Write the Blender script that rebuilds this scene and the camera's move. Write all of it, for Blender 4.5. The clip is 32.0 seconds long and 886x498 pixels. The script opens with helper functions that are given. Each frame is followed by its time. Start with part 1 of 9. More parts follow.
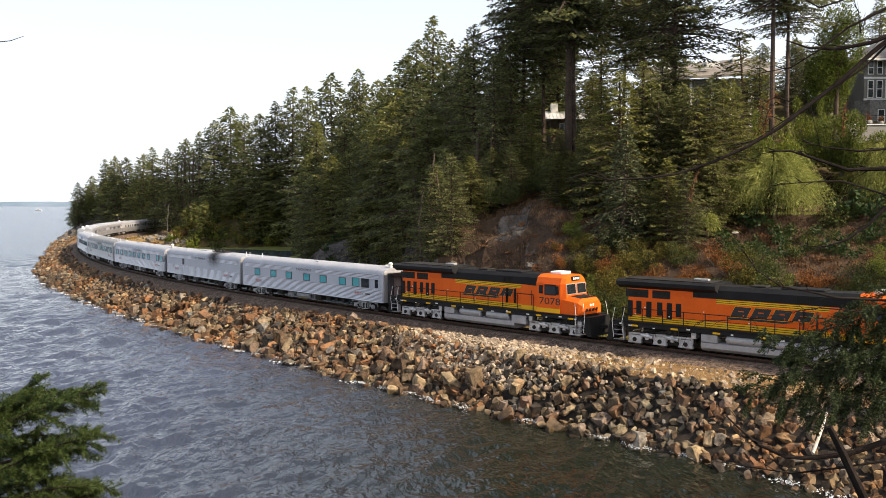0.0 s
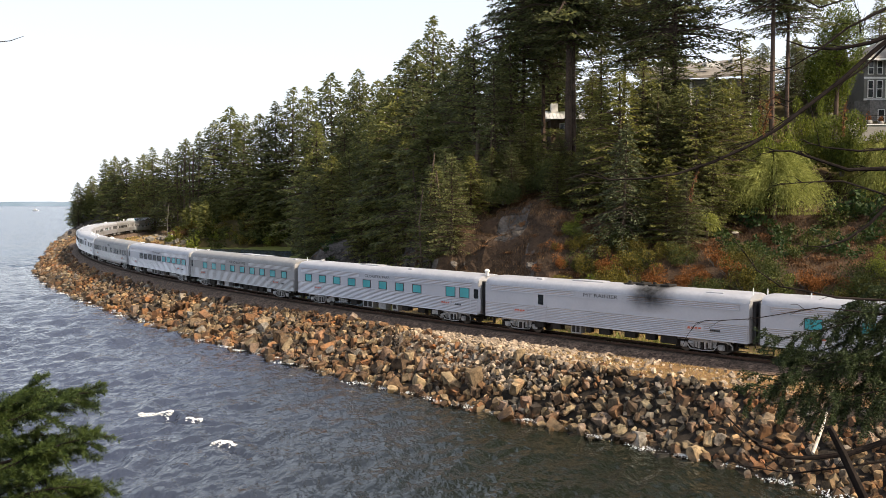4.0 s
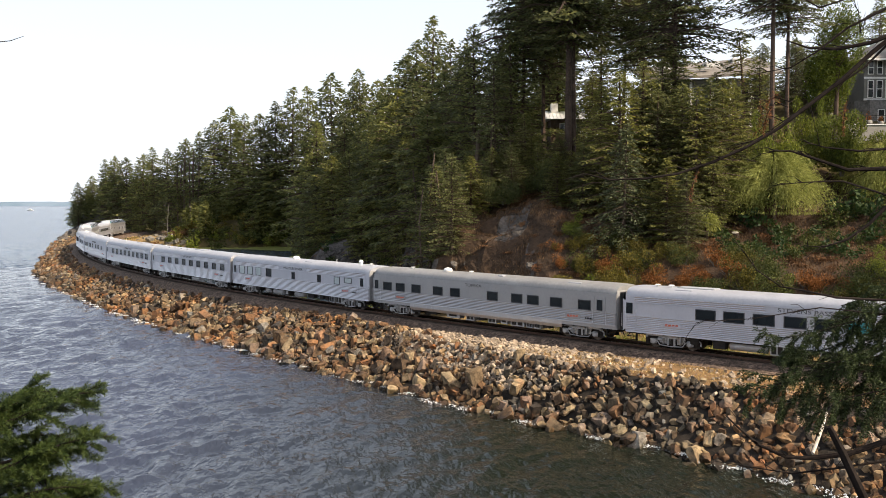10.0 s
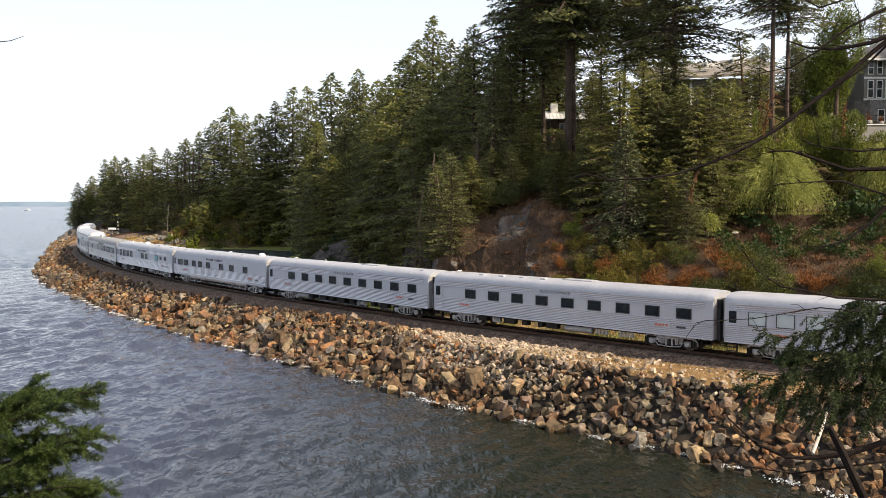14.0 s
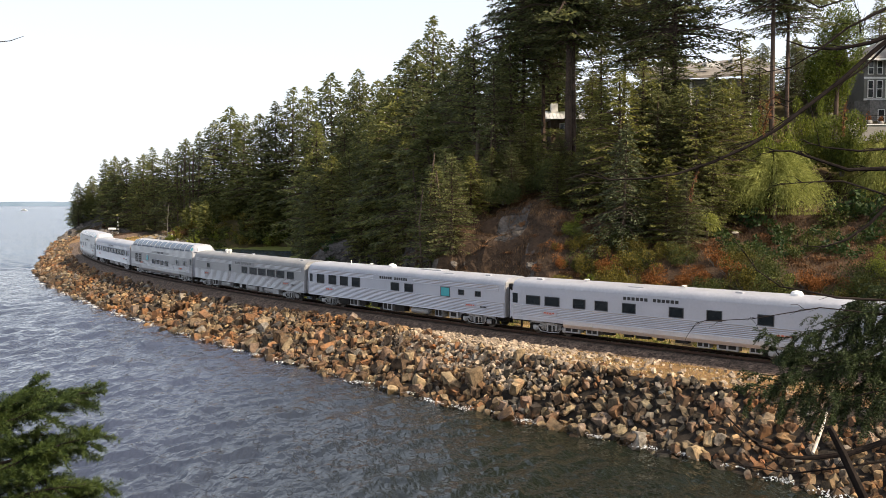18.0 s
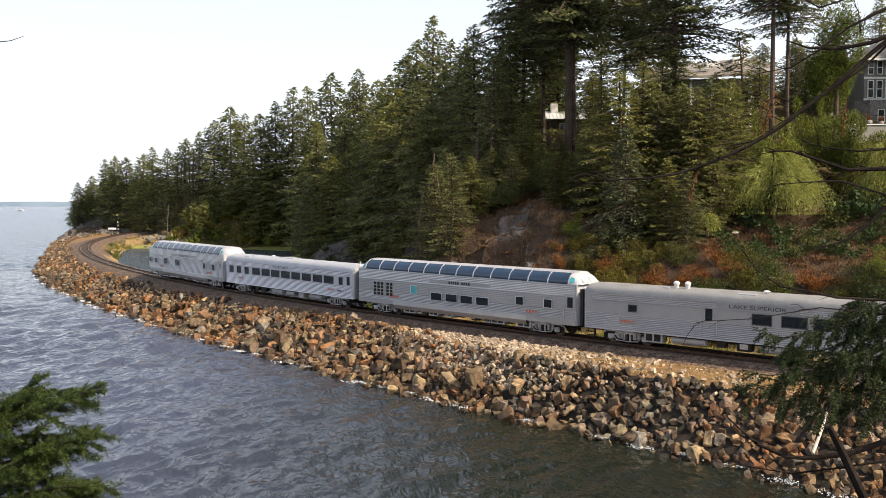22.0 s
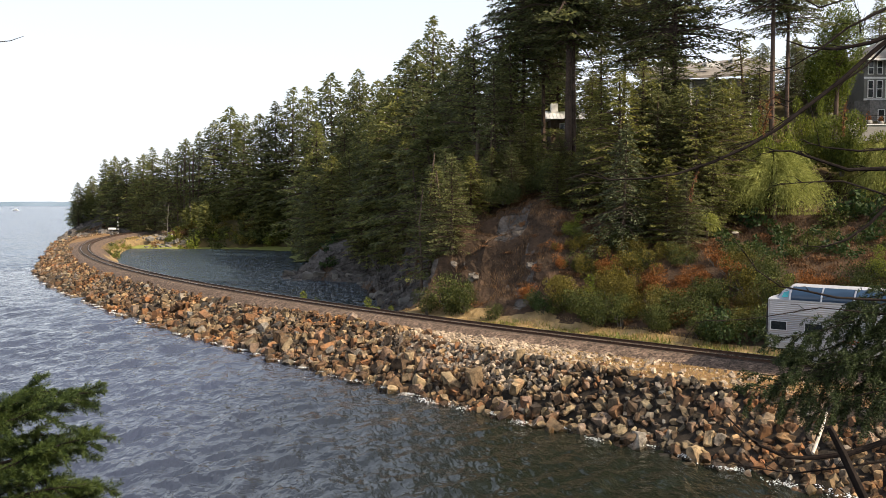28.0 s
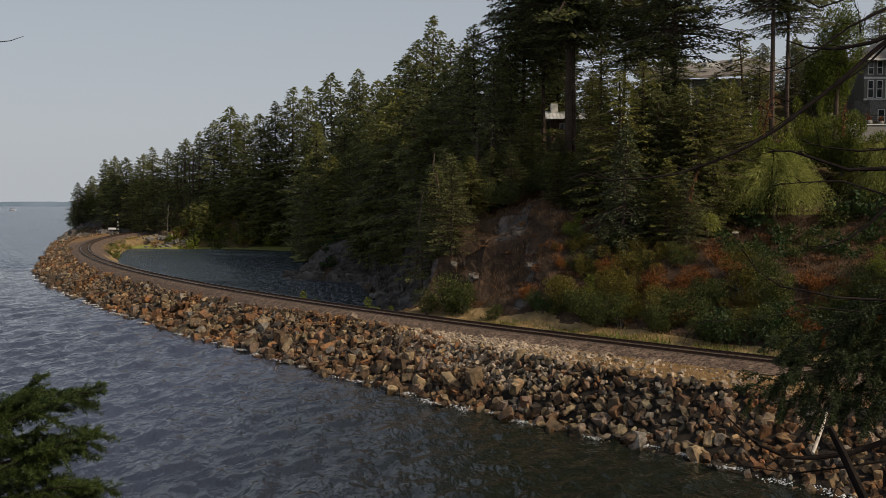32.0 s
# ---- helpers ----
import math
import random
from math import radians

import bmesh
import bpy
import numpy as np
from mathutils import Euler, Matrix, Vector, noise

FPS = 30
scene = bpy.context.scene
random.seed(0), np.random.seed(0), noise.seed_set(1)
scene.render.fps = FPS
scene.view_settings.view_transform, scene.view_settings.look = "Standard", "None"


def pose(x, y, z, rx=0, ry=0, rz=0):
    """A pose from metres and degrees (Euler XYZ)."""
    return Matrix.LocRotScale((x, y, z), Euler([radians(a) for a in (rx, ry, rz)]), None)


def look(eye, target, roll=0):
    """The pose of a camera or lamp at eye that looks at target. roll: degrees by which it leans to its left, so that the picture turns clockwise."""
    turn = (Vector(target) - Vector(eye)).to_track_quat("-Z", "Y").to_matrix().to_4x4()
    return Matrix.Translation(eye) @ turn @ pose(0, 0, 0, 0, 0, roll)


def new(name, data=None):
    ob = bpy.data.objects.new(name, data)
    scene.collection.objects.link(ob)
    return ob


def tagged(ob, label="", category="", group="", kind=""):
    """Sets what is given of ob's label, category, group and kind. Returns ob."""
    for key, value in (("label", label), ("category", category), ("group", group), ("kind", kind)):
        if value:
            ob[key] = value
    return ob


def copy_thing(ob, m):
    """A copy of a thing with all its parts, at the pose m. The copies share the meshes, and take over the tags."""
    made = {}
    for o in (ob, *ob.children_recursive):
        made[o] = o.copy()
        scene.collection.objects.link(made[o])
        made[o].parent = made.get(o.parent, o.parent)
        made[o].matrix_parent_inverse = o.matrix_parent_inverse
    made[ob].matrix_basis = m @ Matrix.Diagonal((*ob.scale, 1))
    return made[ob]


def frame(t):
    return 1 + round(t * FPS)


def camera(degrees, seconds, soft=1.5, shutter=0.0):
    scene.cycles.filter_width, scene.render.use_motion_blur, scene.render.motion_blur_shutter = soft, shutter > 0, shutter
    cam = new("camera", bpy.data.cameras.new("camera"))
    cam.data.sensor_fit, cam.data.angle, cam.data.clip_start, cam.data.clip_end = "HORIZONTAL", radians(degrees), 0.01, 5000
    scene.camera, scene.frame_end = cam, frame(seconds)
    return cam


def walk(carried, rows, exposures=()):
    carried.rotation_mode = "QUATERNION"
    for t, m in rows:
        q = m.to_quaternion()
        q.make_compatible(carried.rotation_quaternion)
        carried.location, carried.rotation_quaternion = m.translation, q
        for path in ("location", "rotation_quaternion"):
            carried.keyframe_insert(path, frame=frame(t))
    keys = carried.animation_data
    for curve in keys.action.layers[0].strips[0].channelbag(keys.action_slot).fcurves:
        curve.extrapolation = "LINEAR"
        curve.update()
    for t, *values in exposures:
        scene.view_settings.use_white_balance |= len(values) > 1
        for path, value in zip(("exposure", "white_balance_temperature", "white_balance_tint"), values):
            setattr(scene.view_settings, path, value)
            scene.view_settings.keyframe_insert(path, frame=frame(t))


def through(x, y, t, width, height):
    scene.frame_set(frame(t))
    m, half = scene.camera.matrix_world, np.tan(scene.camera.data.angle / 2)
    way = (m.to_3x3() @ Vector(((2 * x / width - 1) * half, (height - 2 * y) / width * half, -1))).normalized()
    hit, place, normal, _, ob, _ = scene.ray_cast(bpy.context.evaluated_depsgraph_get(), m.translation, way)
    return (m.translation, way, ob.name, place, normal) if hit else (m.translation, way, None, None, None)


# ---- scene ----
EYE = (0.0, 0.0, 13.52)
cam = camera(54.05, 32.0, soft=0.45)
walk(cam, [(0, pose(*EYE, 87.0)), (32, pose(*EYE, 87.0))],
     exposures=[(0, 0.6), (29.8, 0.6), (30.5, 0.42), (31.0, 0.1), (31.5, -0.25), (32.0, -0.67)])

# ---- light: hazy afternoon sky and a warm sun from inland, behind the train ----
SUN_ELEV, SUN_AZ = radians(41), radians(-27)
sun_dir = Vector((math.cos(SUN_ELEV) * math.cos(SUN_AZ), math.cos(SUN_ELEV) * math.sin(SUN_AZ), math.sin(SUN_ELEV)))
sun = new("sun", bpy.data.lights.new("sun", "SUN"))
sun.data.energy, sun.data.angle, sun.data.color = 5.0, radians(0.6), (1.0, 0.83, 0.62)
sun.matrix_world = look(sun_dir * 300, (0, 0, 0))
world = bpy.data.worlds.new("sky")
world.use_nodes = True
scene.world = world
wn, wl = world.node_tree.nodes, world.node_tree.links
sky = wn.new("ShaderNodeTexSky")
sky.sky_type, sky.sun_disc = "NISHITA", False
sky.sun_elevation, sky.sun_rotation = SUN_ELEV, radians(90) - SUN_AZ
sky.air_density, sky.dust_density, sky.ozone_density, sky.altitude = 1.0, 4.0, 1.0, 10
haze = wn.new("ShaderNodeMixRGB")
haze.inputs[2].default_value = (8.35, 8.8, 9.4, 1)
# the haze is thick near the horizon and thins overhead
up = wn.new("ShaderNodeSeparateXYZ")
wl.new(wn.new("ShaderNodeTexCoord").outputs["Generated"], up.inputs[0])
thin = wn.new("ShaderNodeMapRange")
thin.inputs[1].default_value, thin.inputs[2].default_value = 0.0, 0.75
thin.inputs[3].default_value, thin.inputs[4].default_value = 0.75, 0.15
wl.new(up.outputs[2], thin.inputs[0])
wl.new(thin.outputs[0], haze.inputs[0])
wl.new(sky.outputs[0], haze.inputs[1])
wl.new(haze.outputs[0], wn["Background"].inputs[0])
wn["Background"].inputs[1].default_value = 0.11


# ---- materials ----
def nodes(name):
    m = bpy.data.materials.new(name)
    m.use_nodes = True
    return m, m.node_tree.nodes, m.node_tree.links, m.node_tree.nodes["Principled BSDF"]


def noise_tex(n, l, vec, scale, detail=4.0, rough=0.6):
    t = n.new("ShaderNodeTexNoise")
    t.inputs["Scale"].default_value, t.inputs["Detail"].default_value, t.inputs["Roughness"].default_value = scale, detail, rough
    l.new(vec, t.inputs["Vector"])
    return t.outputs["Fac"]


def ramp(n, l, fac, stops):
    r = n.new("ShaderNodeValToRGB")
    el = r.color_ramp.elements
    while len(el) < len(stops):
        el.new(0.5)
    for e, (p, c) in zip(el, stops):
        e.position, e.color = p, (*c, 1)
    l.new(fac, r.inputs[0])
    return r.outputs[0]


def mix(n, l, fac, a, b, mode="MIX"):
    m = n.new("ShaderNodeMixRGB")
    m.blend_type = mode
    for k, v in enumerate((fac, a, b)):
        if isinstance(v, bpy.types.NodeSocket):
            l.new(v, m.inputs[k])
        else:
            m.inputs[k].default_value = v if k == 0 else (*v, 1)
    return m.outputs[0]


def bump(n, l, bsdf, height, strength, dist):
    b = n.new("ShaderNodeBump")
    b.inputs["Strength"].default_value, b.inputs["Distance"].default_value = strength, dist
    l.new(height, b.inputs["Height"])
    l.new(b.outputs[0], bsdf.inputs["Normal"])


def surface(name, a, b, rough=0.6, metal=0.0, scale=1.0, fine=14.0, relief=0.3, dist=0.03, vary=0.0, island=0.0, spread=(0.35, 0.65), coat=0.0, gloss=None):
    """Two tones mixed by a coarse and a fine grain, with relief; vary: brightness from object to object; island: from piece to piece."""
    m, n, l, p = nodes(name)
    co = n.new("ShaderNodeTexCoord").outputs["Object"]
    big, small = noise_tex(n, l, co, scale, 5), noise_tex(n, l, co, fine, 4)
    f = mix(n, l, 0.4, big, small)
    c = ramp(n, l, f, [(spread[0], a), (spread[1], b)])
    for amount, node, socket in ((vary, "ShaderNodeObjectInfo", "Random"), (island, "ShaderNodeNewGeometry", "Random Per Island")):
        if amount:
            src = n.new(node).outputs[socket]
            c = mix(n, l, 1.0, c, ramp(n, l, src, [(0, (1 - amount,) * 3), (1, (1 + amount,) * 3)]), "MULTIPLY")
    l.new(c, p.inputs["Base Color"])
    rr = n.new("ShaderNodeMapRange")
    rr.inputs[3].default_value, rr.inputs[4].default_value = max(rough - 0.12, 0.02), min(rough + 0.12, 1)
    l.new(small, rr.inputs[0])
    l.new(rr.outputs[0], p.inputs["Roughness"])
    p.inputs["Metallic"].default_value = metal
    p.inputs["Coat Weight"].default_value = coat
    if rough > 0.8:
        p.inputs["Specular IOR Level"].default_value = 0.2
    if gloss is not None:
        p.inputs["Specular IOR Level"].default_value = gloss
    if relief:
        bump(n, l, p, f, relief, dist)
    return m


def crack(m, scale, wide):
    """Adds dark clefts between tilted blocks to a rock, and the relief of its grain."""
    n, l = m.node_tree.nodes, m.node_tree.links
    p = n["Principled BSDF"]
    mp = n.new("ShaderNodeMapping")
    mp.inputs["Rotation"].default_value, mp.inputs["Scale"].default_value = (0.5, 0.35, 0.2), (0.7, 1.0, 1.9)
    l.new(n.new("ShaderNodeTexCoord").outputs["Object"], mp.inputs[0])
    warp = mix(n, l, 0.35, mp.outputs[0], n.new("ShaderNodeTexNoise").outputs["Color"])
    v = n.new("ShaderNodeTexVoronoi")
    v.feature = "DISTANCE_TO_EDGE"
    v.inputs["Scale"].default_value = scale
    l.new(warp, v.inputs["Vector"])
    old = p.inputs["Base Color"].links[0].from_socket
    line_ = ramp(n, l, v.outputs["Distance"], [(0.0, (0.35, 0.33, 0.31)), (wide, (1, 1, 1))])
    l.new(mix(n, l, 1.0, old, line_, "MULTIPLY"), p.inputs["Base Color"])
    hgt = mix(n, l, 0.5, line_, noise_tex(n, l, mp.outputs[0], 2.5, 6, 0.65))
    bump(n, l, p, hgt, 1.0, 0.22)
    return m


def speckle(m, scale, low, high):
    """Adds the mixed tones of separate stones to a gravel."""
    n, l = m.node_tree.nodes, m.node_tree.links
    p = n["Principled BSDF"]
    v = n.new("ShaderNodeTexVoronoi")
    v.inputs["Scale"].default_value = scale
    l.new(n.new("ShaderNodeTexCoord").outputs["Object"], v.inputs["Vector"])
    sp = n.new("ShaderNodeSeparateColor")
    l.new(v.outputs["Color"], sp.inputs[0])
    old = p.inputs["Base Color"].links[0].from_socket
    l.new(mix(n, l, 1.0, old, ramp(n, l, sp.outputs[0], [(0.1, (low,) * 3), (0.9, (high,) * 3)]), "MULTIPLY"), p.inputs["Base Color"])
    return m


def foliage(name, dark, light, island=0.35, through=0.25, vary=0.15, warm=None):
    """Leaves: hue and brightness drift from clump to clump and tree to tree; some light comes through."""
    m, n, l, p = nodes(name)
    isl = n.new("ShaderNodeNewGeometry").outputs["Random Per Island"]
    co = n.new("ShaderNodeTexCoord").outputs["Object"]
    f = mix(n, l, 0.5, isl, noise_tex(n, l, co, 0.6, 3))
    stops = [(0.25, dark), (0.75, light)] + ([(0.92, warm)] if warm else [])
    c = ramp(n, l, f, stops)
    c = mix(n, l, 1.0, c, ramp(n, l, n.new("ShaderNodeObjectInfo").outputs["Random"], [(0, (1 - vary, 1 - vary, 1 - vary)), (1, (1 + vary, 1 + vary * 0.8, 1 + vary * 0.5))]), "MULTIPLY")
    l.new(c, p.inputs["Base Color"])
    p.inputs["Roughness"].default_value = 0.6
    p.inputs["Specular IOR Level"].default_value = 0.25
    if through:
        tr = n.new("ShaderNodeBsdfTranslucent")
        l.new(c, tr.inputs[0])
        ms = n.new("ShaderNodeMixShader")
        ms.inputs[0].default_value = through
        l.new(p.outputs[0], ms.inputs[1])
        l.new(tr.outputs[0], ms.inputs[2])
        l.new(ms.outputs[0], n["Material Output"].inputs[0])
    return m


def water(name, deep, fine, rough, strength, swell=1.0, shallow_reflection=None):
    m, n, l, p = nodes(name)
    co = n.new("ShaderNodeTexCoord").outputs["Object"]
    mp = n.new("ShaderNodeMapping")
    mp.inputs["Rotation"].default_value, mp.inputs["Scale"].default_value = (0, 0, radians(-14)), (1.4, 0.66, 1)
    l.new(co, mp.inputs[0])
    a, b, c = (noise_tex(n, l, mp.outputs[0], s, 2, 0.5) for s in (fine * 0.4, fine * 0.95, fine * 2.3))
    h = None
    for src, metres in ((a, 0.05 * swell), (b, 0.30 * swell), (c, 0.13 * swell)):
        k = n.new("ShaderNodeMath")
        k.operation, k.inputs[1].default_value = "MULTIPLY", metres
        l.new(src, k.inputs[0])
        if h is None:
            h = k.outputs[0]
            continue
        s = n.new("ShaderNodeMath")
        l.new(h, s.inputs[0])
        l.new(k.outputs[0], s.inputs[1])
        h = s.outputs[0]
    patch = noise_tex(n, l, co, 0.035, 3)
    c = ramp(n, l, patch, [(0.3, deep), (0.7, tuple(x * 1.7 for x in deep))])
    if shallow_reflection:
        # towards the beach: green shallows, darkened to paint in the dark bank's reflection
        ax = n.new("ShaderNodeSeparateXYZ")
        l.new(n.new("ShaderNodeNewGeometry").outputs["Position"], ax.inputs[0])
        mr = n.new("ShaderNodeMapRange")
        mr.inputs[1].default_value, mr.inputs[2].default_value = -18, 3
        l.new(ax.outputs[0], mr.inputs[0])
        c = mix(n, l, mr.outputs[0], c, shallow_reflection)
        calm = n.new("ShaderNodeMapRange")
        calm.inputs[1].default_value, calm.inputs[2].default_value = -26, 2
        calm.inputs[3].default_value, calm.inputs[4].default_value = 1.0, 0.5
        l.new(ax.outputs[0], calm.inputs[0])
        k = n.new("ShaderNodeMath")
        k.operation = "MULTIPLY"
        l.new(h, k.inputs[0])
        l.new(calm.outputs[0], k.inputs[1])
        h = k.outputs[0]
    l.new(c, p.inputs["Base Color"])
    p.inputs["Roughness"].default_value, p.inputs["IOR"].default_value = rough, 1.33
    bump(n, l, p, h, strength, 1.0)
    return m


M = {}
M["sea"] = water("sea_water", (0.029, 0.036, 0.058), 1.2, 0.03, 1.0, 1.2, (0.010, 0.013, 0.009))
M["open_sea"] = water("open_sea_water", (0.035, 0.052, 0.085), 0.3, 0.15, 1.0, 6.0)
M["lagoon"] = water("lagoon_water", (0.022, 0.034, 0.045), 0.6, 0.25, 1.0, 6.0)
M["foam"] = surface("foam", (0.6, 0.62, 0.63), (0.85, 0.87, 0.88), 0.7, scale=3, relief=0.5)
M["gravel"] = surface("pale_gravel", (0.17, 0.13, 0.095), (0.46, 0.37, 0.27), 0.9, scale=3, fine=15, relief=0.5, dist=0.03, island=0.4)
M["ballast"] = surface("ballast", (0.052, 0.038, 0.029), (0.18, 0.128, 0.096), 0.95, scale=2.5, fine=7, relief=1.0, dist=0.06, spread=(0.38, 0.62))
M["dirt"] = surface("dry_verge", (0.065, 0.038, 0.018), (0.32, 0.195, 0.09), 0.95, scale=0.8, fine=12, relief=0.8, dist=0.06)
# near black: the shade in the gaps between boulders is put into this colour
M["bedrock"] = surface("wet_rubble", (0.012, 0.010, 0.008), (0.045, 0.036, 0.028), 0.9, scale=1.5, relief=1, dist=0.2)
M["forest_floor"] = surface("forest_floor", (0.035, 0.03, 0.014), (0.11, 0.085, 0.035), 0.95, scale=0.35, fine=5, relief=1, dist=0.2)
M["bank"] = surface("brown_bank", (0.026, 0.018, 0.012), (0.095, 0.060, 0.038), 0.95, scale=0.4, fine=5, relief=1.0, dist=0.25)
M["dry_grass"] = surface("dry_grass", (0.13, 0.088, 0.042), (0.37, 0.27, 0.135), 0.95, scale=0.5, fine=9, relief=0.7, dist=0.1)
M["shore_grass"] = surface("shore_grass", (0.11, 0.125, 0.028), (0.26, 0.26, 0.07), 0.9, scale=0.4, fine=7, relief=0.6, dist=0.1)
M["cliff"] = surface("cliff_rock", (0.026, 0.023, 0.021), (0.145, 0.13, 0.118), 0.9, scale=0.9, fine=5, relief=0)
crack(M["cliff"], 0.42, 0.022)
speckle(M["ballast"], 8.0, 0.5, 1.45)
# the distance haze is mixed into this blue base colour
M["hazed_land"] = surface("far_shore", (0.13, 0.19, 0.25), (0.19, 0.25, 0.32), 1.0, scale=0.004, fine=0.03, relief=0)
M["tie"] = surface("weathered_tie", (0.028, 0.021, 0.017), (0.095, 0.072, 0.056), 0.9, scale=2, fine=20, vary=0.35)
M["rail"] = surface("rusty_rail", (0.045, 0.025, 0.018), (0.10, 0.05, 0.03), 0.6, 0.4, scale=1, fine=20)
M["rail_top"] = surface("worn_rail_head", (0.32, 0.31, 0.30), (0.5, 0.49, 0.48), 0.3, 1.0, scale=0.5, fine=10, relief=0)
M["steel"] = surface("stainless_steel", (0.50, 0.50, 0.53), (0.64, 0.64, 0.67), 0.35, 0.75, scale=0.5, fine=9, relief=0.05)
M["steel_dark"] = surface("weathered_stainless", (0.38, 0.38, 0.39), (0.52, 0.52, 0.53), 0.38, 0.75, scale=0.5, fine=9, relief=0.05)
M["silver"] = surface("silver_paint", (0.43, 0.44, 0.49), (0.51, 0.52, 0.57), 0.42, 0.15, scale=0.4, fine=6, relief=0.02)
M["silver_dark"] = surface("grey_silver_paint", (0.28, 0.28, 0.285), (0.35, 0.35, 0.355), 0.45, 0.12, scale=0.4, fine=6, relief=0.02)
M["roof"] = surface("silver_roof", (0.33, 0.34, 0.38), (0.45, 0.46, 0.50), 0.5, 0.2, scale=0.5, fine=5, relief=0.04)
M["roof_dark"] = surface("dull_roof", (0.20, 0.20, 0.20), (0.30, 0.30, 0.30), 0.55, 0.15, scale=0.5, fine=5, relief=0.04)
M["white"] = surface("white_paint", (0.70, 0.70, 0.69), (0.82, 0.82, 0.81), 0.45, scale=1, fine=9, relief=0.05)
M["under"] = surface("underframe_black", (0.012, 0.011, 0.010), (0.034, 0.031, 0.029), 0.75, scale=1.5, fine=9, gloss=0.2)
M["grey_box"] = surface("grey_equipment", (0.26, 0.26, 0.27), (0.42, 0.42, 0.43), 0.5, 0.2, scale=1.5, fine=9, relief=0.1)
M["truck_silver"] = surface("silver_truck_bright", (0.28, 0.28, 0.29), (0.66, 0.66, 0.67), 0.5, 0.25, scale=2.5, fine=14, relief=0.2)
M["truck_grey"] = surface("silver_truck", (0.17, 0.17, 0.17), (0.50, 0.50, 0.51), 0.5, 0.25, scale=2.5, fine=14, relief=0.2)
M["wheel"] = surface("wheel_steel", (0.05, 0.042, 0.036), (0.13, 0.11, 0.095), 0.5, 0.7, scale=3, fine=14)
M["rubber"] = surface("diaphragm", (0.03, 0.03, 0.032), (0.07, 0.07, 0.075), 0.8, scale=3, fine=14)
M["orange"] = surface("orange_paint", (0.72, 0.105, 0.006), (0.82, 0.145, 0.012), 0.5, scale=0.5, fine=5, relief=0.02, gloss=0.2)
M["black"] = surface("black_paint", (0.007, 0.007, 0.008), (0.018, 0.018, 0.019), 0.6, scale=0.6, fine=6, relief=0.03, gloss=0.2)
M["yellow"] = surface("yellow_paint", (0.72, 0.40, 0.01), (0.82, 0.50, 0.02), 0.5, scale=0.6, fine=6, relief=0.02, gloss=0.2)
M["red"] = surface("red_marking", (0.45, 0.075, 0.03), (0.55, 0.11, 0.04), 0.5, scale=3, relief=0)
M["letter"] = surface("letter_black", (0.008, 0.008, 0.009), (0.018, 0.018, 0.02), 0.5, scale=3, relief=0)


def glass(name, tint, rough=0.04, metal=0.0, coat=0.6, gloss=0.5):
    m, n, l, p = nodes(name)
    co = n.new("ShaderNodeTexCoord").outputs["Object"]
    l.new(ramp(n, l, noise_tex(n, l, co, 0.7, 2), [(0.3, tuple(x * 0.75 for x in tint)), (0.7, tint)]), p.inputs["Base Color"])
    p.inputs["Roughness"].default_value, p.inputs["Metallic"].default_value = rough, metal
    p.inputs["Coat Weight"].default_value = coat
    p.inputs["Specular IOR Level"].default_value = gloss
    return m


M["glass_teal"] = glass("blinds_teal_glass", (0.06, 0.42, 0.46))
M["glass_dark"] = glass("dark_glass", (0.008, 0.012, 0.014), coat=0.0, gloss=0.35)
M["glass_white"] = glass("curtained_glass", (0.55, 0.62, 0.62))
M["glass_dome"] = glass("dome_glass", (0.03, 0.06, 0.11), coat=0.2)
M["glass_house"] = glass("house_glass", (0.02, 0.024, 0.028), coat=0.1)
M["bark"] = surface("fir_bark", (0.034, 0.025, 0.020), (0.13, 0.092, 0.072), 0.95, scale=1.2, fine=9, relief=1.0, dist=0.08)
M["bark_grey"] = surface("grey_branch", (0.06, 0.052, 0.045), (0.20, 0.18, 0.16), 0.9, scale=3, fine=25, relief=0.8, dist=0.01)
M["bough"] = surface("dark_bough_bark", (0.018, 0.015, 0.013), (0.085, 0.072, 0.062), 0.9, scale=3, fine=25, relief=0.8, dist=0.01)
M["driftwood"] = surface("driftwood", (0.36, 0.31, 0.25), (0.58, 0.53, 0.46), 0.9, scale=2, fine=12, relief=0.6, dist=0.02)
M["fir"] = foliage("fir_needles", (0.07, 0.087, 0.031), (0.235, 0.242, 0.078), warm=(0.30, 0.26, 0.08), through=0.45)
M["fir_dark"] = foliage("dark_fir_needles", (0.058, 0.073, 0.034), (0.185, 0.195, 0.076), through=0.45)
M["fir_olive"] = foliage("olive_fir_needles", (0.082, 0.093, 0.028), (0.245, 0.245, 0.068), warm=(0.33, 0.28, 0.08), through=0.45)
M["fir_grey"] = foliage("grey_green_fir", (0.045, 0.06, 0.03), (0.11, 0.13, 0.065))
M["shrub"] = foliage("shrub_leaves", (0.022, 0.034, 0.009), (0.105, 0.122, 0.028), warm=(0.22, 0.17, 0.035))
M["thicket"] = foliage("thicket_leaves", (0.022, 0.032, 0.011), (0.085, 0.098, 0.026))
M["broadleaf"] = foliage("broadleaf_leaves", (0.045, 0.07, 0.010), (0.19, 0.23, 0.034), through=0.4)
M["shrub_red"] = foliage("russet_leaves", (0.11, 0.045, 0.014), (0.31, 0.125, 0.032))
M["shrub_gold"] = foliage("yellowing_leaves", (0.045, 0.045, 0.010), (0.20, 0.165, 0.028), warm=(0.34, 0.17, 0.03))
M["shrub_bright"] = foliage("bright_leaves", (0.06, 0.085, 0.012), (0.23, 0.26, 0.04), through=0.4)
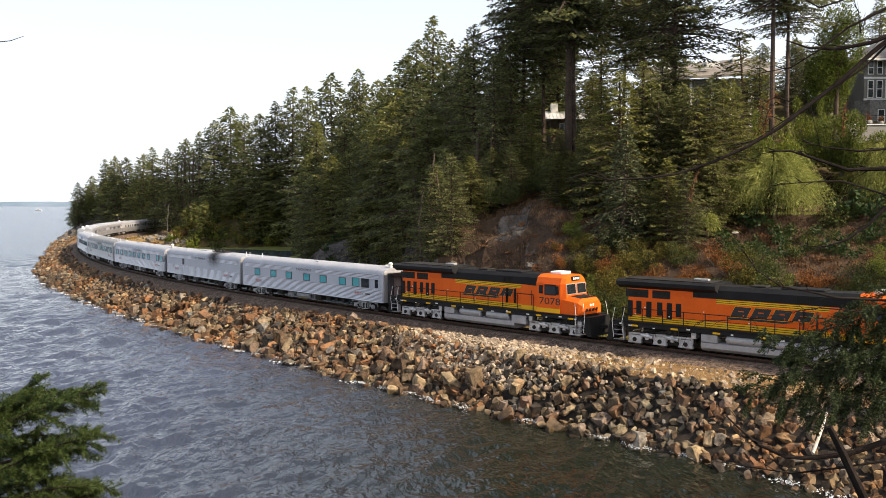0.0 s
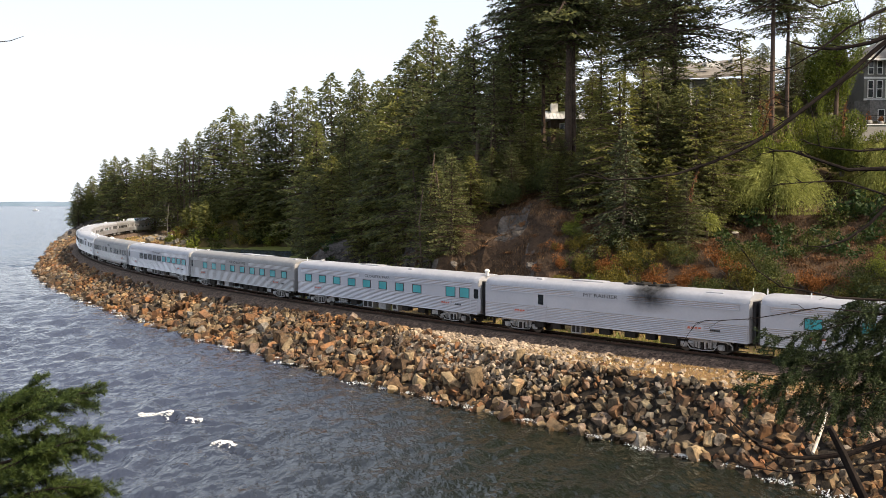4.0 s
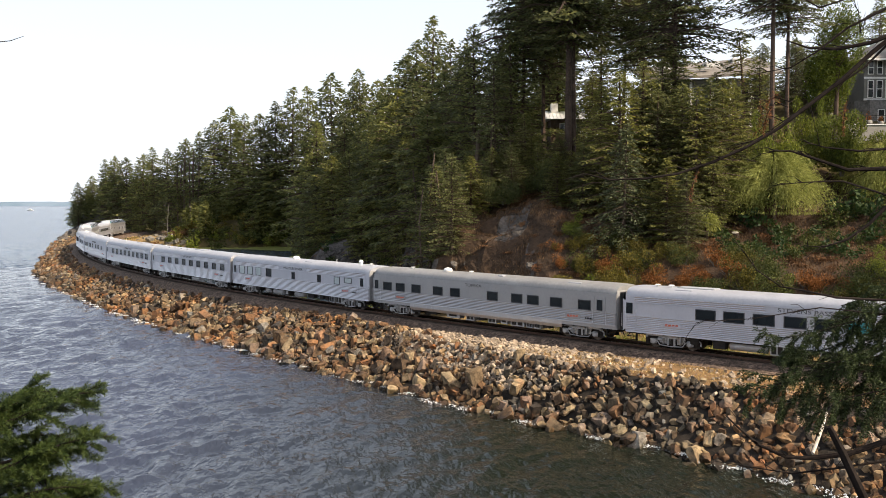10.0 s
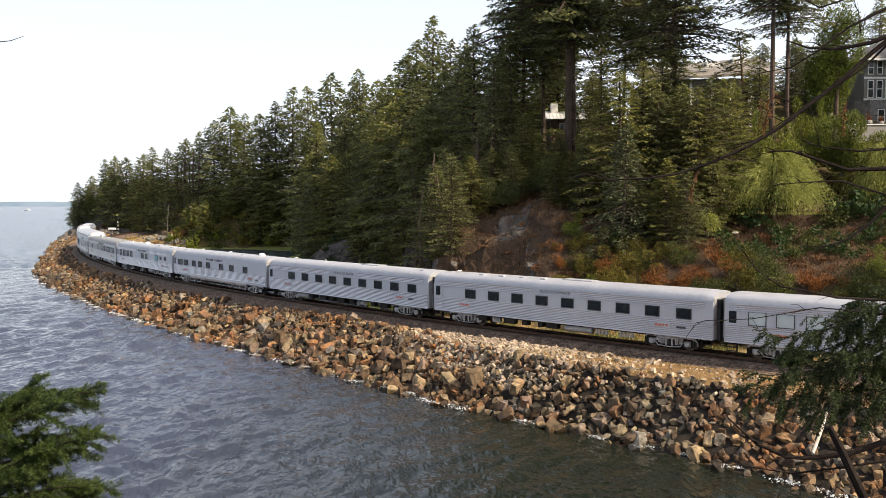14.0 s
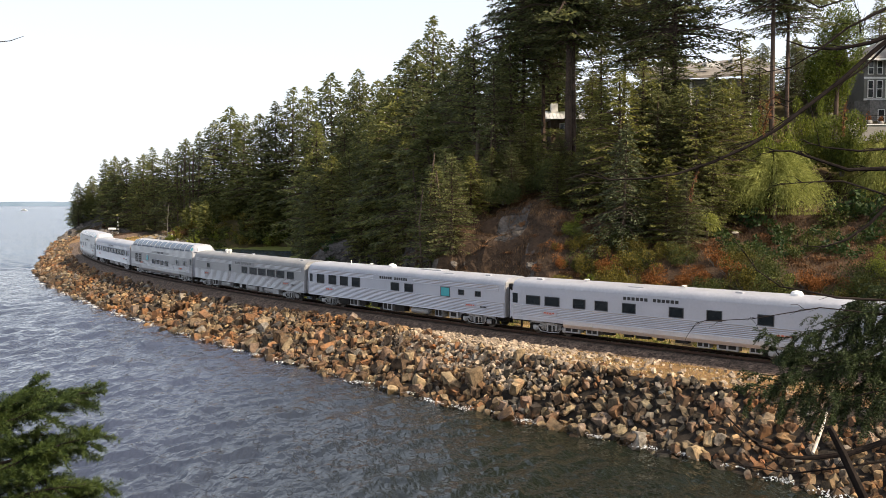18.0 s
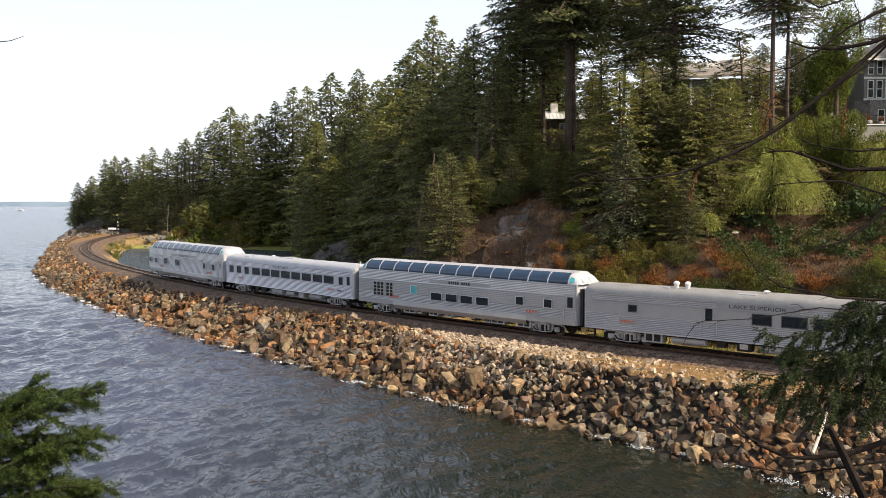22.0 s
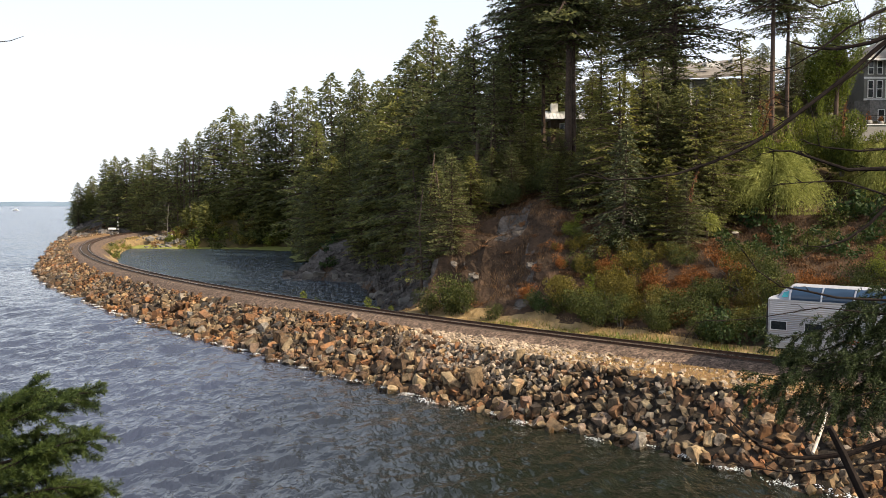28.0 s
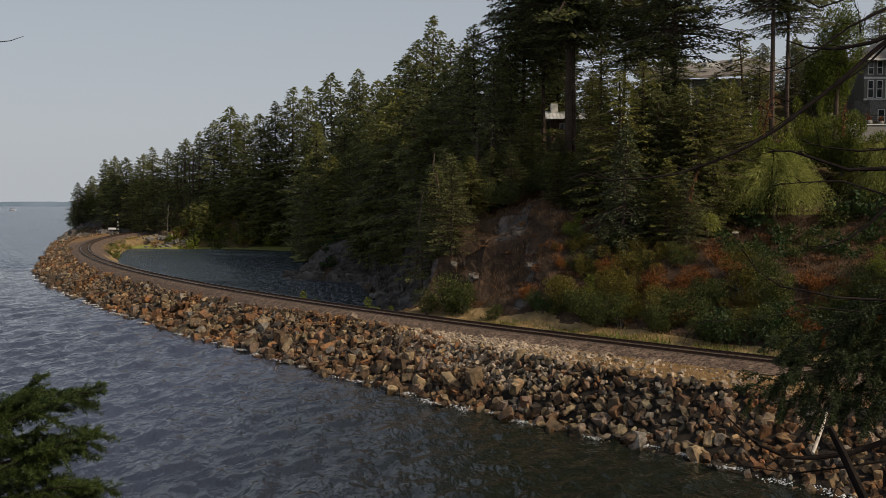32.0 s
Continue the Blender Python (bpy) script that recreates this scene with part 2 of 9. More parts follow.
M["willow"] = foliage("weeping_leaves", (0.13, 0.155, 0.036), (0.38, 0.40, 0.11), through=0.35)
M["hedge"] = foliage("hedge_leaves", (0.05, 0.072, 0.012), (0.20, 0.23, 0.04), through=0.4)
M["ivy"] = foliage("ivy_leaves", (0.016, 0.035, 0.012), (0.05, 0.085, 0.022))


def soot_mat(name, x0, wide):
    """Soot that thins out on both sides of the exhaust at x0 and down the side."""
    m, n, l, p = nodes(name)
    co = n.new("ShaderNodeTexCoord").outputs["Object"]
    ax = n.new("ShaderNodeSeparateXYZ")
    l.new(co, ax.inputs[0])
    k = n.new("ShaderNodeMath")
    k.operation, k.inputs[1].default_value = "SUBTRACT", x0
    l.new(ax.outputs[0], k.inputs[0])
    d = n.new("ShaderNodeMath")
    d.operation = "ABSOLUTE"
    l.new(k.outputs[0], d.inputs[0])
    near = n.new("ShaderNodeMapRange")
    near.interpolation_type = "SMOOTHSTEP"
    near.inputs[1].default_value, near.inputs[2].default_value, near.inputs[3].default_value, near.inputs[4].default_value = 0.0, wide, 1.0, 0.0
    l.new(d.outputs[0], near.inputs[0])
    high = n.new("ShaderNodeMapRange")
    high.inputs[1].default_value, high.inputs[2].default_value = 2.3, 3.5
    l.new(ax.outputs[2], high.inputs[0])
    patch = ramp(n, l, noise_tex(n, l, co, 1.3, 4), [(0.25, (0.35,) * 3), (0.7, (1, 1, 1))])
    f = mix(n, l, 1.0, mix(n, l, 1.0, near.outputs[0], high.outputs[0], "MULTIPLY"), patch, "MULTIPLY")
    p.inputs["Base Color"].default_value, p.inputs["Roughness"].default_value = (0.012, 0.012, 0.012, 1), 0.9
    tr, ms = n.new("ShaderNodeBsdfTransparent"), n.new("ShaderNodeMixShader")
    l.new(f, ms.inputs[0])
    l.new(tr.outputs[0], ms.inputs[1])
    l.new(p.outputs[0], ms.inputs[2])
    l.new(ms.outputs[0], n["Material Output"].inputs[0])
    return m


def boulder_mat(name, per):
    """Angular rip-rap: grey, tan and rust stones, each with its own tone, lichen and stain."""
    m, n, l, p = nodes(name)
    src = n.new("ShaderNodeObjectInfo").outputs["Random"] if per == "object" else n.new("ShaderNodeNewGeometry").outputs["Random Per Island"]
    co = n.new("ShaderNodeTexCoord").outputs["Object"]
    tone = ramp(n, l, src, [(0.0, (0.035, 0.030, 0.026)), (0.18, (0.13, 0.085, 0.05)), (0.32, (0.055, 0.05, 0.046)), (0.46, (0.23, 0.165, 0.095)), (0.56, (0.19, 0.187, 0.178)), (0.66, (0.21, 0.115, 0.058)), (0.78, (0.07, 0.052, 0.038)), (0.92, (0.34, 0.27, 0.17)), (1.0, (0.04, 0.036, 0.032))])
    if per != "object":
        zone = ramp(n, l, noise_tex(n, l, co, 0.16, 3), [(0.38, (0.85, 0.93, 1.0)), (0.52, (1.0, 0.98, 0.95)), (0.66, (1.25, 0.98, 0.74))])
        tone = mix(n, l, 1.0, tone, zone, "MULTIPLY")
    stain = ramp(n, l, noise_tex(n, l, co, 1.7, 6, 0.7), [(0.36, (0.32, 0.30, 0.28)), (0.60, (1.3, 1.22, 1.12))])
    c = mix(n, l, 1.0, tone, stain, "MULTIPLY")
    rust = ramp(n, l, noise_tex(n, l, co, 0.5, 4), [(0.56, (0, 0, 0)), (0.68, (0.45, 0.45, 0.45))])
    c = mix(n, l, rust, c, (0.32, 0.14, 0.06))
    # stones in the wash are wet and weedy
    up = n.new("ShaderNodeSeparateXYZ")
    l.new(n.new("ShaderNodeNewGeometry").outputs["Position"], up.inputs[0])
    k = n.new("ShaderNodeMath")
    k.operation, k.inputs[1].default_value = "MULTIPLY_ADD", 0.9
    l.new(noise_tex(n, l, co, 0.9, 4), k.inputs[0])
    l.new(up.outputs[2], k.inputs[2])
    wet = ramp(n, l, k.outputs[0], [(0.42, (1, 1, 1)), (0.85, (0, 0, 0))])
    c = mix(n, l, wet, c, mix(n, l, 1.0, c, (0.42, 0.40, 0.33), "MULTIPLY"))
    l.new(c, p.inputs["Base Color"])
    rr = n.new("ShaderNodeMapRange")
    rr.inputs[3].default_value, rr.inputs[4].default_value = 0.85, 0.35
    l.new(wet, rr.inputs[0])
    l.new(rr.outputs[0], p.inputs["Roughness"])
    p.inputs["Specular IOR Level"].default_value = 0.25
    bump(n, l, p, mix(n, l, 0.5, noise_tex(n, l, co, 2.2, 6, 0.65), noise_tex(n, l, co, 11, 4)), 1.0, 0.09)
    return m


M["boulder"] = boulder_mat("boulder_rock", "object")
M["rubble"] = boulder_mat("rubble_rock", "island")


# ---- mesh helpers ----
class Shape:
    """Collects faces of one part."""

    def __init__(self):
        self.v, self.f = [], []

    def add(self, verts, faces):
        o = len(self.v)
        self.v += [tuple(q) for q in verts]
        self.f += [tuple(o + i for i in q) for q in faces]
        return self

    def box(self, x0, x1, y0, y1, z0, z1, c=0.0):
        """A box; c: its chamfer."""
        if x1 < x0:
            x0, x1 = x1, x0
        if y1 < y0:
            y0, y1 = y1, y0
        if not c:
            v = [(x, y, z) for x in (x0, x1) for y in (y0, y1) for z in (z0, z1)]
            return self.add(v, [(0, 1, 3, 2), (4, 6, 7, 5), (0, 4, 5, 1), (2, 3, 7, 6), (0, 2, 6, 4), (1, 5, 7, 3)])
        c = min(c, (x1 - x0) * 0.45, (y1 - y0) * 0.45, (z1 - z0) * 0.45)
        v, ids = [], {}
        for i, (x, sx) in enumerate(((x0, 1), (x1, -1))):
            for j, (y, sy) in enumerate(((y0, 1), (y1, -1))):
                for k, (z, sz) in enumerate(((z0, 1), (z1, -1))):
                    for a in range(3):
                        ids[i, j, k, a] = len(v)
                        v.append((x + sx * c * (a != 0), y + sy * c * (a != 1), z + sz * c * (a != 2)))
        f = []
        for i in (0, 1):
            q = [ids[i, 0, 0, 0], ids[i, 0, 1, 0], ids[i, 1, 1, 0], ids[i, 1, 0, 0]]
            f.append(q if i == 0 else q[::-1])
            q = [ids[0, i, 0, 1], ids[1, i, 0, 1], ids[1, i, 1, 1], ids[0, i, 1, 1]]
            f.append(q if i == 0 else q[::-1])
            q = [ids[0, 0, i, 2], ids[0, 1, i, 2], ids[1, 1, i, 2], ids[1, 0, i, 2]]
            f.append(q if i == 0 else q[::-1])
        for j in (0, 1):
            for k in (0, 1):
                f.append([ids[0, j, k, 1], ids[1, j, k, 1], ids[1, j, k, 2], ids[0, j, k, 2]])
                f.append([ids[j, 0, k, 0], ids[j, 1, k, 0], ids[j, 1, k, 2], ids[j, 0, k, 2]])
                f.append([ids[j, k, 0, 0], ids[j, k, 1, 0], ids[j, k, 1, 1], ids[j, k, 0, 1]])
        f += [[ids[i, j, k, a] for a in range(3)] for i in (0, 1) for j in (0, 1) for k in (0, 1)]
        return self.add(v, f)

    def tube(self, pts, radii, seg=8, caps=True):
        """A tube along points; radii: one or one a point."""
        pts = [Vector(p) for p in pts]
        radii = [radii] * len(pts) if isinstance(radii, (int, float)) else radii
        v, f, side = [], [], None
        for i, p in enumerate(pts):
            d = (pts[min(i + 1, len(pts) - 1)] - pts[max(i - 1, 0)]).normalized()
            if side is None:
                side = d.cross(Vector((0, 0, 1)) if abs(d.z) < 0.9 else Vector((1, 0, 0))).normalized()
            side = (side - d * side.dot(d)).normalized()
            up = d.cross(side)
            for k in range(seg):
                a = 2 * math.pi * k / seg
                v.append(p + (side * math.cos(a) + up * math.sin(a)) * radii[i])
        for i in range(len(pts) - 1):
            for k in range(seg):
                k2 = (k + 1) % seg
                f.append((i * seg + k, i * seg + k2, (i + 1) * seg + k2, (i + 1) * seg + k))
        if caps:
            f += [tuple(range(seg))[::-1], tuple((len(pts) - 1) * seg + k for k in range(seg))]
        return self.add(v, f)

    def prism(self, yz, x0, x1, caps=True):
        """A closed outline in y and z, drawn out from x0 to x1."""
        n = len(yz)
        v = [(x0, y, z) for y, z in yz] + [(x1, y, z) for y, z in yz]
        f = [(i, (i + 1) % n, n + (i + 1) % n, n + i) for i in range(n)]
        if caps:
            f += [tuple(range(n))[::-1], tuple(range(n, 2 * n))]
        return self.add(v, f)

    def strip(self, yz, x0, x1, thick=0.0):
        """An open outline in y and z, drawn out from x0 to x1."""
        n = len(yz)
        v = [(x0, y, z) for y, z in yz] + [(x1, y, z) for y, z in yz]
        return self.add(v, [(i, i + 1, n + i + 1, n + i) for i in range(n - 1)])

    def slab(self, xz, y0, y1):
        """A closed outline in x and z, drawn out from y0 to y1."""
        n = len(xz)
        v = [(x, y0, z) for x, z in xz] + [(x, y1, z) for x, z in xz]
        return self.add(v, [(i, (i + 1) % n, n + (i + 1) % n, n + i) for i in range(n)] + [tuple(range(n))[::-1], tuple(range(n, 2 * n))])

    def mesh(self, name, material, smooth=35):
        me = bpy.data.meshes.new(name)
        me.from_pydata(self.v, [], self.f)
        me.materials.append(material)
        bm = bmesh.new()
        bm.from_mesh(me)
        bmesh.ops.recalc_face_normals(bm, faces=bm.faces)
        bm.to_mesh(me)
        bm.free()
        if smooth:
            me.shade_smooth()
            me.set_sharp_from_angle(angle=radians(smooth))
        return me


def part(name, shape, material, parent=None, label="", at=None, smooth=35):
    """One mesh object, under a thing or a part."""
    me = shape if isinstance(shape, bpy.types.Mesh) else shape.mesh(name, material, smooth)
    ob = new(name, me)
    if parent is not None:
        ob.parent = parent
    if at is not None:
        ob.matrix_basis = at
    if label:
        ob["label"] = label
    return ob


def raw_mesh(name, verts, faces, material, smooth=False):
    """A large mesh straight from arrays."""
    me = bpy.data.meshes.new(name)
    verts, faces = np.asarray(verts, np.float32), np.asarray(faces, np.int32)
    me.vertices.add(len(verts))
    me.vertices.foreach_set("co", verts.ravel())
    k = faces.shape[1]
    me.loops.add(faces.size)
    me.loops.foreach_set("vertex_index", faces.ravel())
    me.polygons.add(len(faces))
    me.polygons.foreach_set("loop_start", np.arange(0, faces.size, k, dtype=np.int32))
    me.polygons.foreach_set("use_smooth", np.full(len(faces), bool(smooth)))
    me.materials.append(material)
    me.update(calc_edges=True)
    return me


def thing(name, label, category, group="", at=None, kind=""):
    ob = new(name)
    ob.empty_display_size = 0.3
    if at is not None:
        ob.matrix_basis = at
    return tagged(ob, label, category, group, kind)


# ---- the railway's line: s runs along the track away from the viewer, n across it, inland positive ----
RAIL_Z = 3.7
KNOTS = np.linspace(-60, 520, 14)
BEND = [-0.00352, -0.003028, -0.002718, -0.002982, -0.002664, -0.002608, -0.002797, -0.002989, -0.003179, -0.003369, -0.003557, -0.003746, -0.003935, -0.004124]
LS = np.arange(-60, 521, 1.0)
_k = np.interp(LS, KNOTS, BEND)
LH = 2.53309 + np.concatenate([[0], np.cumsum((_k[1:] + _k[:-1]) / 2)])
_m = (LH[1:] + LH[:-1]) / 2
LX = 39.6098 + np.concatenate([[0], np.cumsum(np.cos(_m))])
LY = 40.7201 + np.concatenate([[0], np.cumsum(np.sin(_m))])
# a straight run before the bend
PRE = np.arange(-700, -60, 1.0)
LX = np.concatenate([LX[0] + (PRE + 60) * math.cos(LH[0]), LX])
LY = np.concatenate([LY[0] + (PRE + 60) * math.sin(LH[0]), LY])
LH = np.concatenate([np.full(len(PRE), LH[0]), LH])
LS = np.concatenate([PRE, LS])


def line(s, n=0.0):
    """World x, y and heading at s along and n across the track."""
    x, y, h = np.interp(s, LS, LX), np.interp(s, LS, LY), np.interp(s, LS, LH)
    return x + n * np.sin(h), y - n * np.cos(h), h


def table(text):
    rows = [[float(q) for q in r.split(":")] for r in text.split()]
    a, b = zip(*rows)
    return lambda s: np.interp(s, a, b)


TOE = table("-700:-15 -44:-13.3 -34:-11.6 -20:-10.8 -5:-9.8 6:-9 26:-8.2 60:-7.9 112:-9 146:-9.2 180:-11.6 218:-19 270:-34 320:-60 400:-80")
SHOULDER = table("-700:-6.8 -40:-8.0 -34:-8.4 -24:-8.0 -15:-6.6 -8:-4.8 0:-3.5 150:-3.4 200:-10 260:-15 320:-30")
LAGOON = table("-2:0 5:7 12:11 19:17 24:20 40:30 58:37 66:31 76:29 84:34 120:48 168:60 186:44 196:24 203:5 206:0")
CLIFF = table("-700:3 -60:4 -30:5 -10:8 5:12 25:13 50:11 62:8 75:6 90:5 130:4 168:3 190:2 240:2 400:2")
CLIFF_RUN = table("-700:16 -60:14 -30:13 -10:12 0:15 10:17 20:15 34:12 60:11 75:10 130:8 400:8")
HILL = table("-700:18 -60:18 -30:18 -10:17 25:16 60:18 90:22 130:25 168:24 190:20 205:16 240:11 300:9 400:9")
FLAT = table("-700:6 -30:6.5 0:6 190:6 200:12 215:20 235:16 255:7 300:6 400:6")


SHELF = table("-700:3.05 2:3.05 18:2.5 400:2.5")


def ease(t):
    t = np.clip(t, 0, 1)
    return t * t * (3 - 2 * t)


def height(s, n):
    """Smooth height of the land at s, n."""
    s, n = np.asarray(s, float), np.asarray(n, float)
    toe, sh, lag = TOE(s), SHOULDER(s), LAGOON(s)
    # ballast bed and its shoulders
    bed = np.where(np.abs(n) < 1.9, 3.50, 3.50 - (np.abs(n) - 1.9) * 0.6)
    bed = np.maximum(bed, np.where(n < 0, SHELF(s) + 0.05, 2.55))
    bank = np.where(n < sh, SHELF(s) - (sh - n) * (SHELF(s) + 0.1) / np.maximum(sh - toe, 1), bed)
    sea = np.where(n < toe, np.maximum(-0.1 - (toe - n) * 0.35, -4.0), bank)
    # the head with trees on the seaward side of the far bend
    head = np.minimum(3 + (-n - 8) * 0.75, 0.2 + (n - toe) * 0.8)
    head = np.clip(head, -4, 13)
    sea = np.where((n < -8) & (s > 255), np.maximum(sea, sea + (head - sea) * ease((s - 272) / 26)), sea)
    # inland: lagoon, cliff and wooded hill
    nb = np.maximum(lag, FLAT(s))
    run = CLIFF_RUN(s)
    base = np.where(lag > 6, 0.2, 2.7)
    rise = base + CLIFF(s) * ease((n - nb) / run) + HILL(s) * ease((n - nb - run * 0.4) / 62)
    # the unseen ground past the crest is lowered to let sun onto the wood
    rise = rise - 0.8 * HILL(s) * ease((n - nb - 34) / 34) * ease((s - 78) / 22)
    pool = np.minimum(2.55 - (n - 4.0) * 0.75, 2.55)
    pool = np.maximum(pool, -1.6)
    floor_ = np.where(lag > 6, np.maximum(pool, np.where(n > nb - 6, 0.2 + (n - nb) * 0.3, -1.6)), 2.62)
    land = np.where(n > nb, np.maximum(rise, 0.2), np.where(n > 3.5, floor_, bed))
    return np.where(n < 0, sea, land)


def bluff(x, y):
    """The viewer's own bluff."""
    d = math.hypot((x - 6) / 1.6, y + 12)
    return 12.6 - max(0.0, d - 12.2) * 1.15


# ---- land: one sheet ----
SA = np.concatenate([np.arange(-700, -100, 12.0), np.arange(-100, -24, 2.0), np.arange(-24, 92, 1.0), np.arange(92, 330, 2.0), np.arange(330, 521, 8.0)])
NA = np.concatenate([np.arange(-120, -20, 6.0), np.arange(-20, -3.5, 1.5), np.arange(-3.5, 6.1, 0.8), np.arange(6.5, 46, 0.9), np.arange(46, 60, 1.5), np.arange(60, 175, 5.0)])
gs, gn = np.meshgrid(SA, NA, indexing="ij")
gz = height(gs, gn)
gx, gy, _h = line(gs, gn)
lv = []
for x, y, z, s, n in zip(gx.ravel(), gy.ravel(), gz.ravel(), gs.ravel(), gn.ravel()):
    wild = float(np.clip((abs(n) - 4.5) / 8, 0, 1))
    rough = noise.fractal(Vector((x * 0.06, y * 0.06, 0)), 1.0, 2.0, 5)
    crag = noise.ridged_multi_fractal(Vector((x * 0.09, y * 0.09, z * 0.12)), 0.9, 2.1, 5, 1.0, 2.0) - 1.1
    crag2 = noise.ridged_multi_fractal(Vector((x * 0.33, y * 0.33, z * 0.4)), 0.9, 2.1, 3, 1.0, 2.0) - 1.0
    steep = float(CLIFF(s)) / 13 if n > 0 else 0.25
    if n > 0:
        dz = wild * (rough * 1.2 + (crag * 1.8 + crag2 * 0.8) * steep)
        dx = wild * (noise.noise(Vector((x * 0.2, y * 0.2, z * 0.25 + 7))) * 1.6 + noise.noise(Vector((x * 0.6, y * 0.6, z * 0.6 + 3))) * 0.9) * steep
        if LAGOON(s) > 6 and n < LAGOON(s) - 2:
            dz = min(dz, 0.1)
    else:
        dz, dx = (rough * 0.25 if n < -4 else 0.0) + (crag * 1.2 if s > 275 and n < -14 else 0), 0
    b = bluff(x, y)
    z2 = z + dz
    if b > -3:
        z2 = max(z2, b + rough * 0.4)
    lv.append((x + dx, y + dx * 0.6, z2))
ns_, nn_ = len(SA), len(NA)
LAND = np.array(lv).reshape(ns_, nn_, 3)


def land_at(s, n):
    """The rough land's own surface at s, n: x, y, z."""
    s, n = np.asarray(s, float), np.asarray(n, float)
    i = np.clip(np.searchsorted(SA, s) - 1, 0, ns_ - 2)
    j = np.clip(np.searchsorted(NA, n) - 1, 0, nn_ - 2)
    a = np.clip((s - SA[i]) / (SA[i + 1] - SA[i]), 0, 1)[..., None]
    b = np.clip((n - NA[j]) / (NA[j + 1] - NA[j]), 0, 1)[..., None]
    return (LAND[i, j] * (1 - a) + LAND[i + 1, j] * a) * (1 - b) + (LAND[i, j + 1] * (1 - a) + LAND[i + 1, j + 1] * a) * b


def ground_z(x, y):
    """Height of the land under a place in the world."""
    i = int(np.argmin((LX - x) ** 2 + (LY - y) ** 2))
    n = (x - LX[i]) * math.sin(LH[i]) - (y - LY[i]) * math.cos(LH[i])
    return float(land_at(LS[i], n)[2]), float(LS[i]), float(n)


idx = np.arange(ns_ * nn_).reshape(ns_, nn_)
lf = np.stack([idx[:-1, :-1], idx[:-1, 1:], idx[1:, 1:], idx[1:, :-1]], -1).reshape(-1, 4)
land = new("ground", raw_mesh("ground", lv, lf, M["forest_floor"], True))
tagged(land, "wooded hillside, brown bank, grey cliff and gravel railway embankment", "ground", kind="structure")
for key in ("ballast", "dirt", "bedrock", "bank", "cliff", "dry_grass", "shore_grass"):
    land.data.materials.append(M[key])
SLOTS = {"floor": 0, "ballast": 1, "dirt": 2, "bedrock": 3, "bank": 4, "cliff": 5, "dry": 6, "shore": 7}
fs = ((gs[:-1, :-1] + gs[1:, 1:]) / 2).ravel()
fn = ((gn[:-1, :-1] + gn[1:, 1:]) / 2).ravel()
lva = np.array(lv)
e1, e2 = lva[lf[:, 2]] - lva[lf[:, 0]], lva[lf[:, 3]] - lva[lf[:, 1]]
nor = np.cross(e1, e2)
flat_ = np.abs(nor[:, 2]) / (np.linalg.norm(nor, axis=1) + 1e-9)
fz = lva[lf].mean(1)[:, 2]
fc = lva[lf].mean(1)
patch_ = np.array([noise.noise(Vector(tuple(q * 0.16))) for q in fc])
slot = np.zeros(len(fs), int)
nbf = np.maximum(LAGOON(fs), FLAT(fs))
slot[(fn > 3.4) & (fn < 7)] = SLOTS["dry"]
slot[(fn > 3.4) & (fs > 196) & (fn < nbf + 3)] = SLOTS["dry"]
slot[(fn > 3.4) & (fn < 5.5) & (fs > 130)] = SLOTS["ballast"]
slot[(fn > nbf) & (fs < 20) & (fn < nbf + 34)] = SLOTS["bank"]
slot[(fn > 3.4) & (fn < 8.6) & (fs < 3)] = SLOTS["dry"]
rocky = (fn > 8.6) & (fs > -6) & (fs < 90) & (fn > nbf - 4) & (fn < nbf + 20)
slot[rocky] = np.where((patch_[rocky] > -0.05) & (fs[rocky] > 4), SLOTS["cliff"], SLOTS["bank"])
crag_face = (fs > -13.5) & (fs < -6) & (fn > 10) & (fn < 18) & (patch_ > -0.25)
slot[crag_face] = SLOTS["cliff"]
slot[(fs > 270) & (fn < -10) & (flat_ < 0.85)] = SLOTS["cliff"]
slot[np.abs(fn) <= 3.4] = SLOTS["ballast"]
sea_side = (fn < np.where(fs < -4, -2.5, -3.4)) & (fs < 275)
slot[sea_side] = SLOTS["dirt"]
# ground under the boulders, coloured as the shade between them
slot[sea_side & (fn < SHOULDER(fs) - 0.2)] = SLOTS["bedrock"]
slot[(fs > 150) & (fs < 275) & (fn < -3.4) & (fn > -7)] = SLOTS["ballast"]
land.data.polygons.foreach_set("material_index", slot.astype(np.int32))


# ---- fractured rock faces and bare soil between the wood and the lagoon ----
def blocky(p):
    """Broken rock: each cell is a tilted facet at its own depth."""
    q = noise.voronoi(p)[1][0]
    k = noise.noise_vector(q * 5.3 + Vector((3.1, 7.7, 1.9)))
    return 0.9 * k.z + 0.9 * (p - q).dot(k)


def rock_share(s, u):
    """How bare the rock lies at s, u metres up from the foot of the slope."""
    if s > 4:
        return float(np.clip(1.35 - u / 9.5, 0, 1))
    if -14 < s < -4.5:
        return float(np.clip(1.0 - abs(s + 9) / 4.0, 0, 1) * np.clip(1.0 - abs(u - 4.0) / 4.2, 0, 1))
    return 0.12


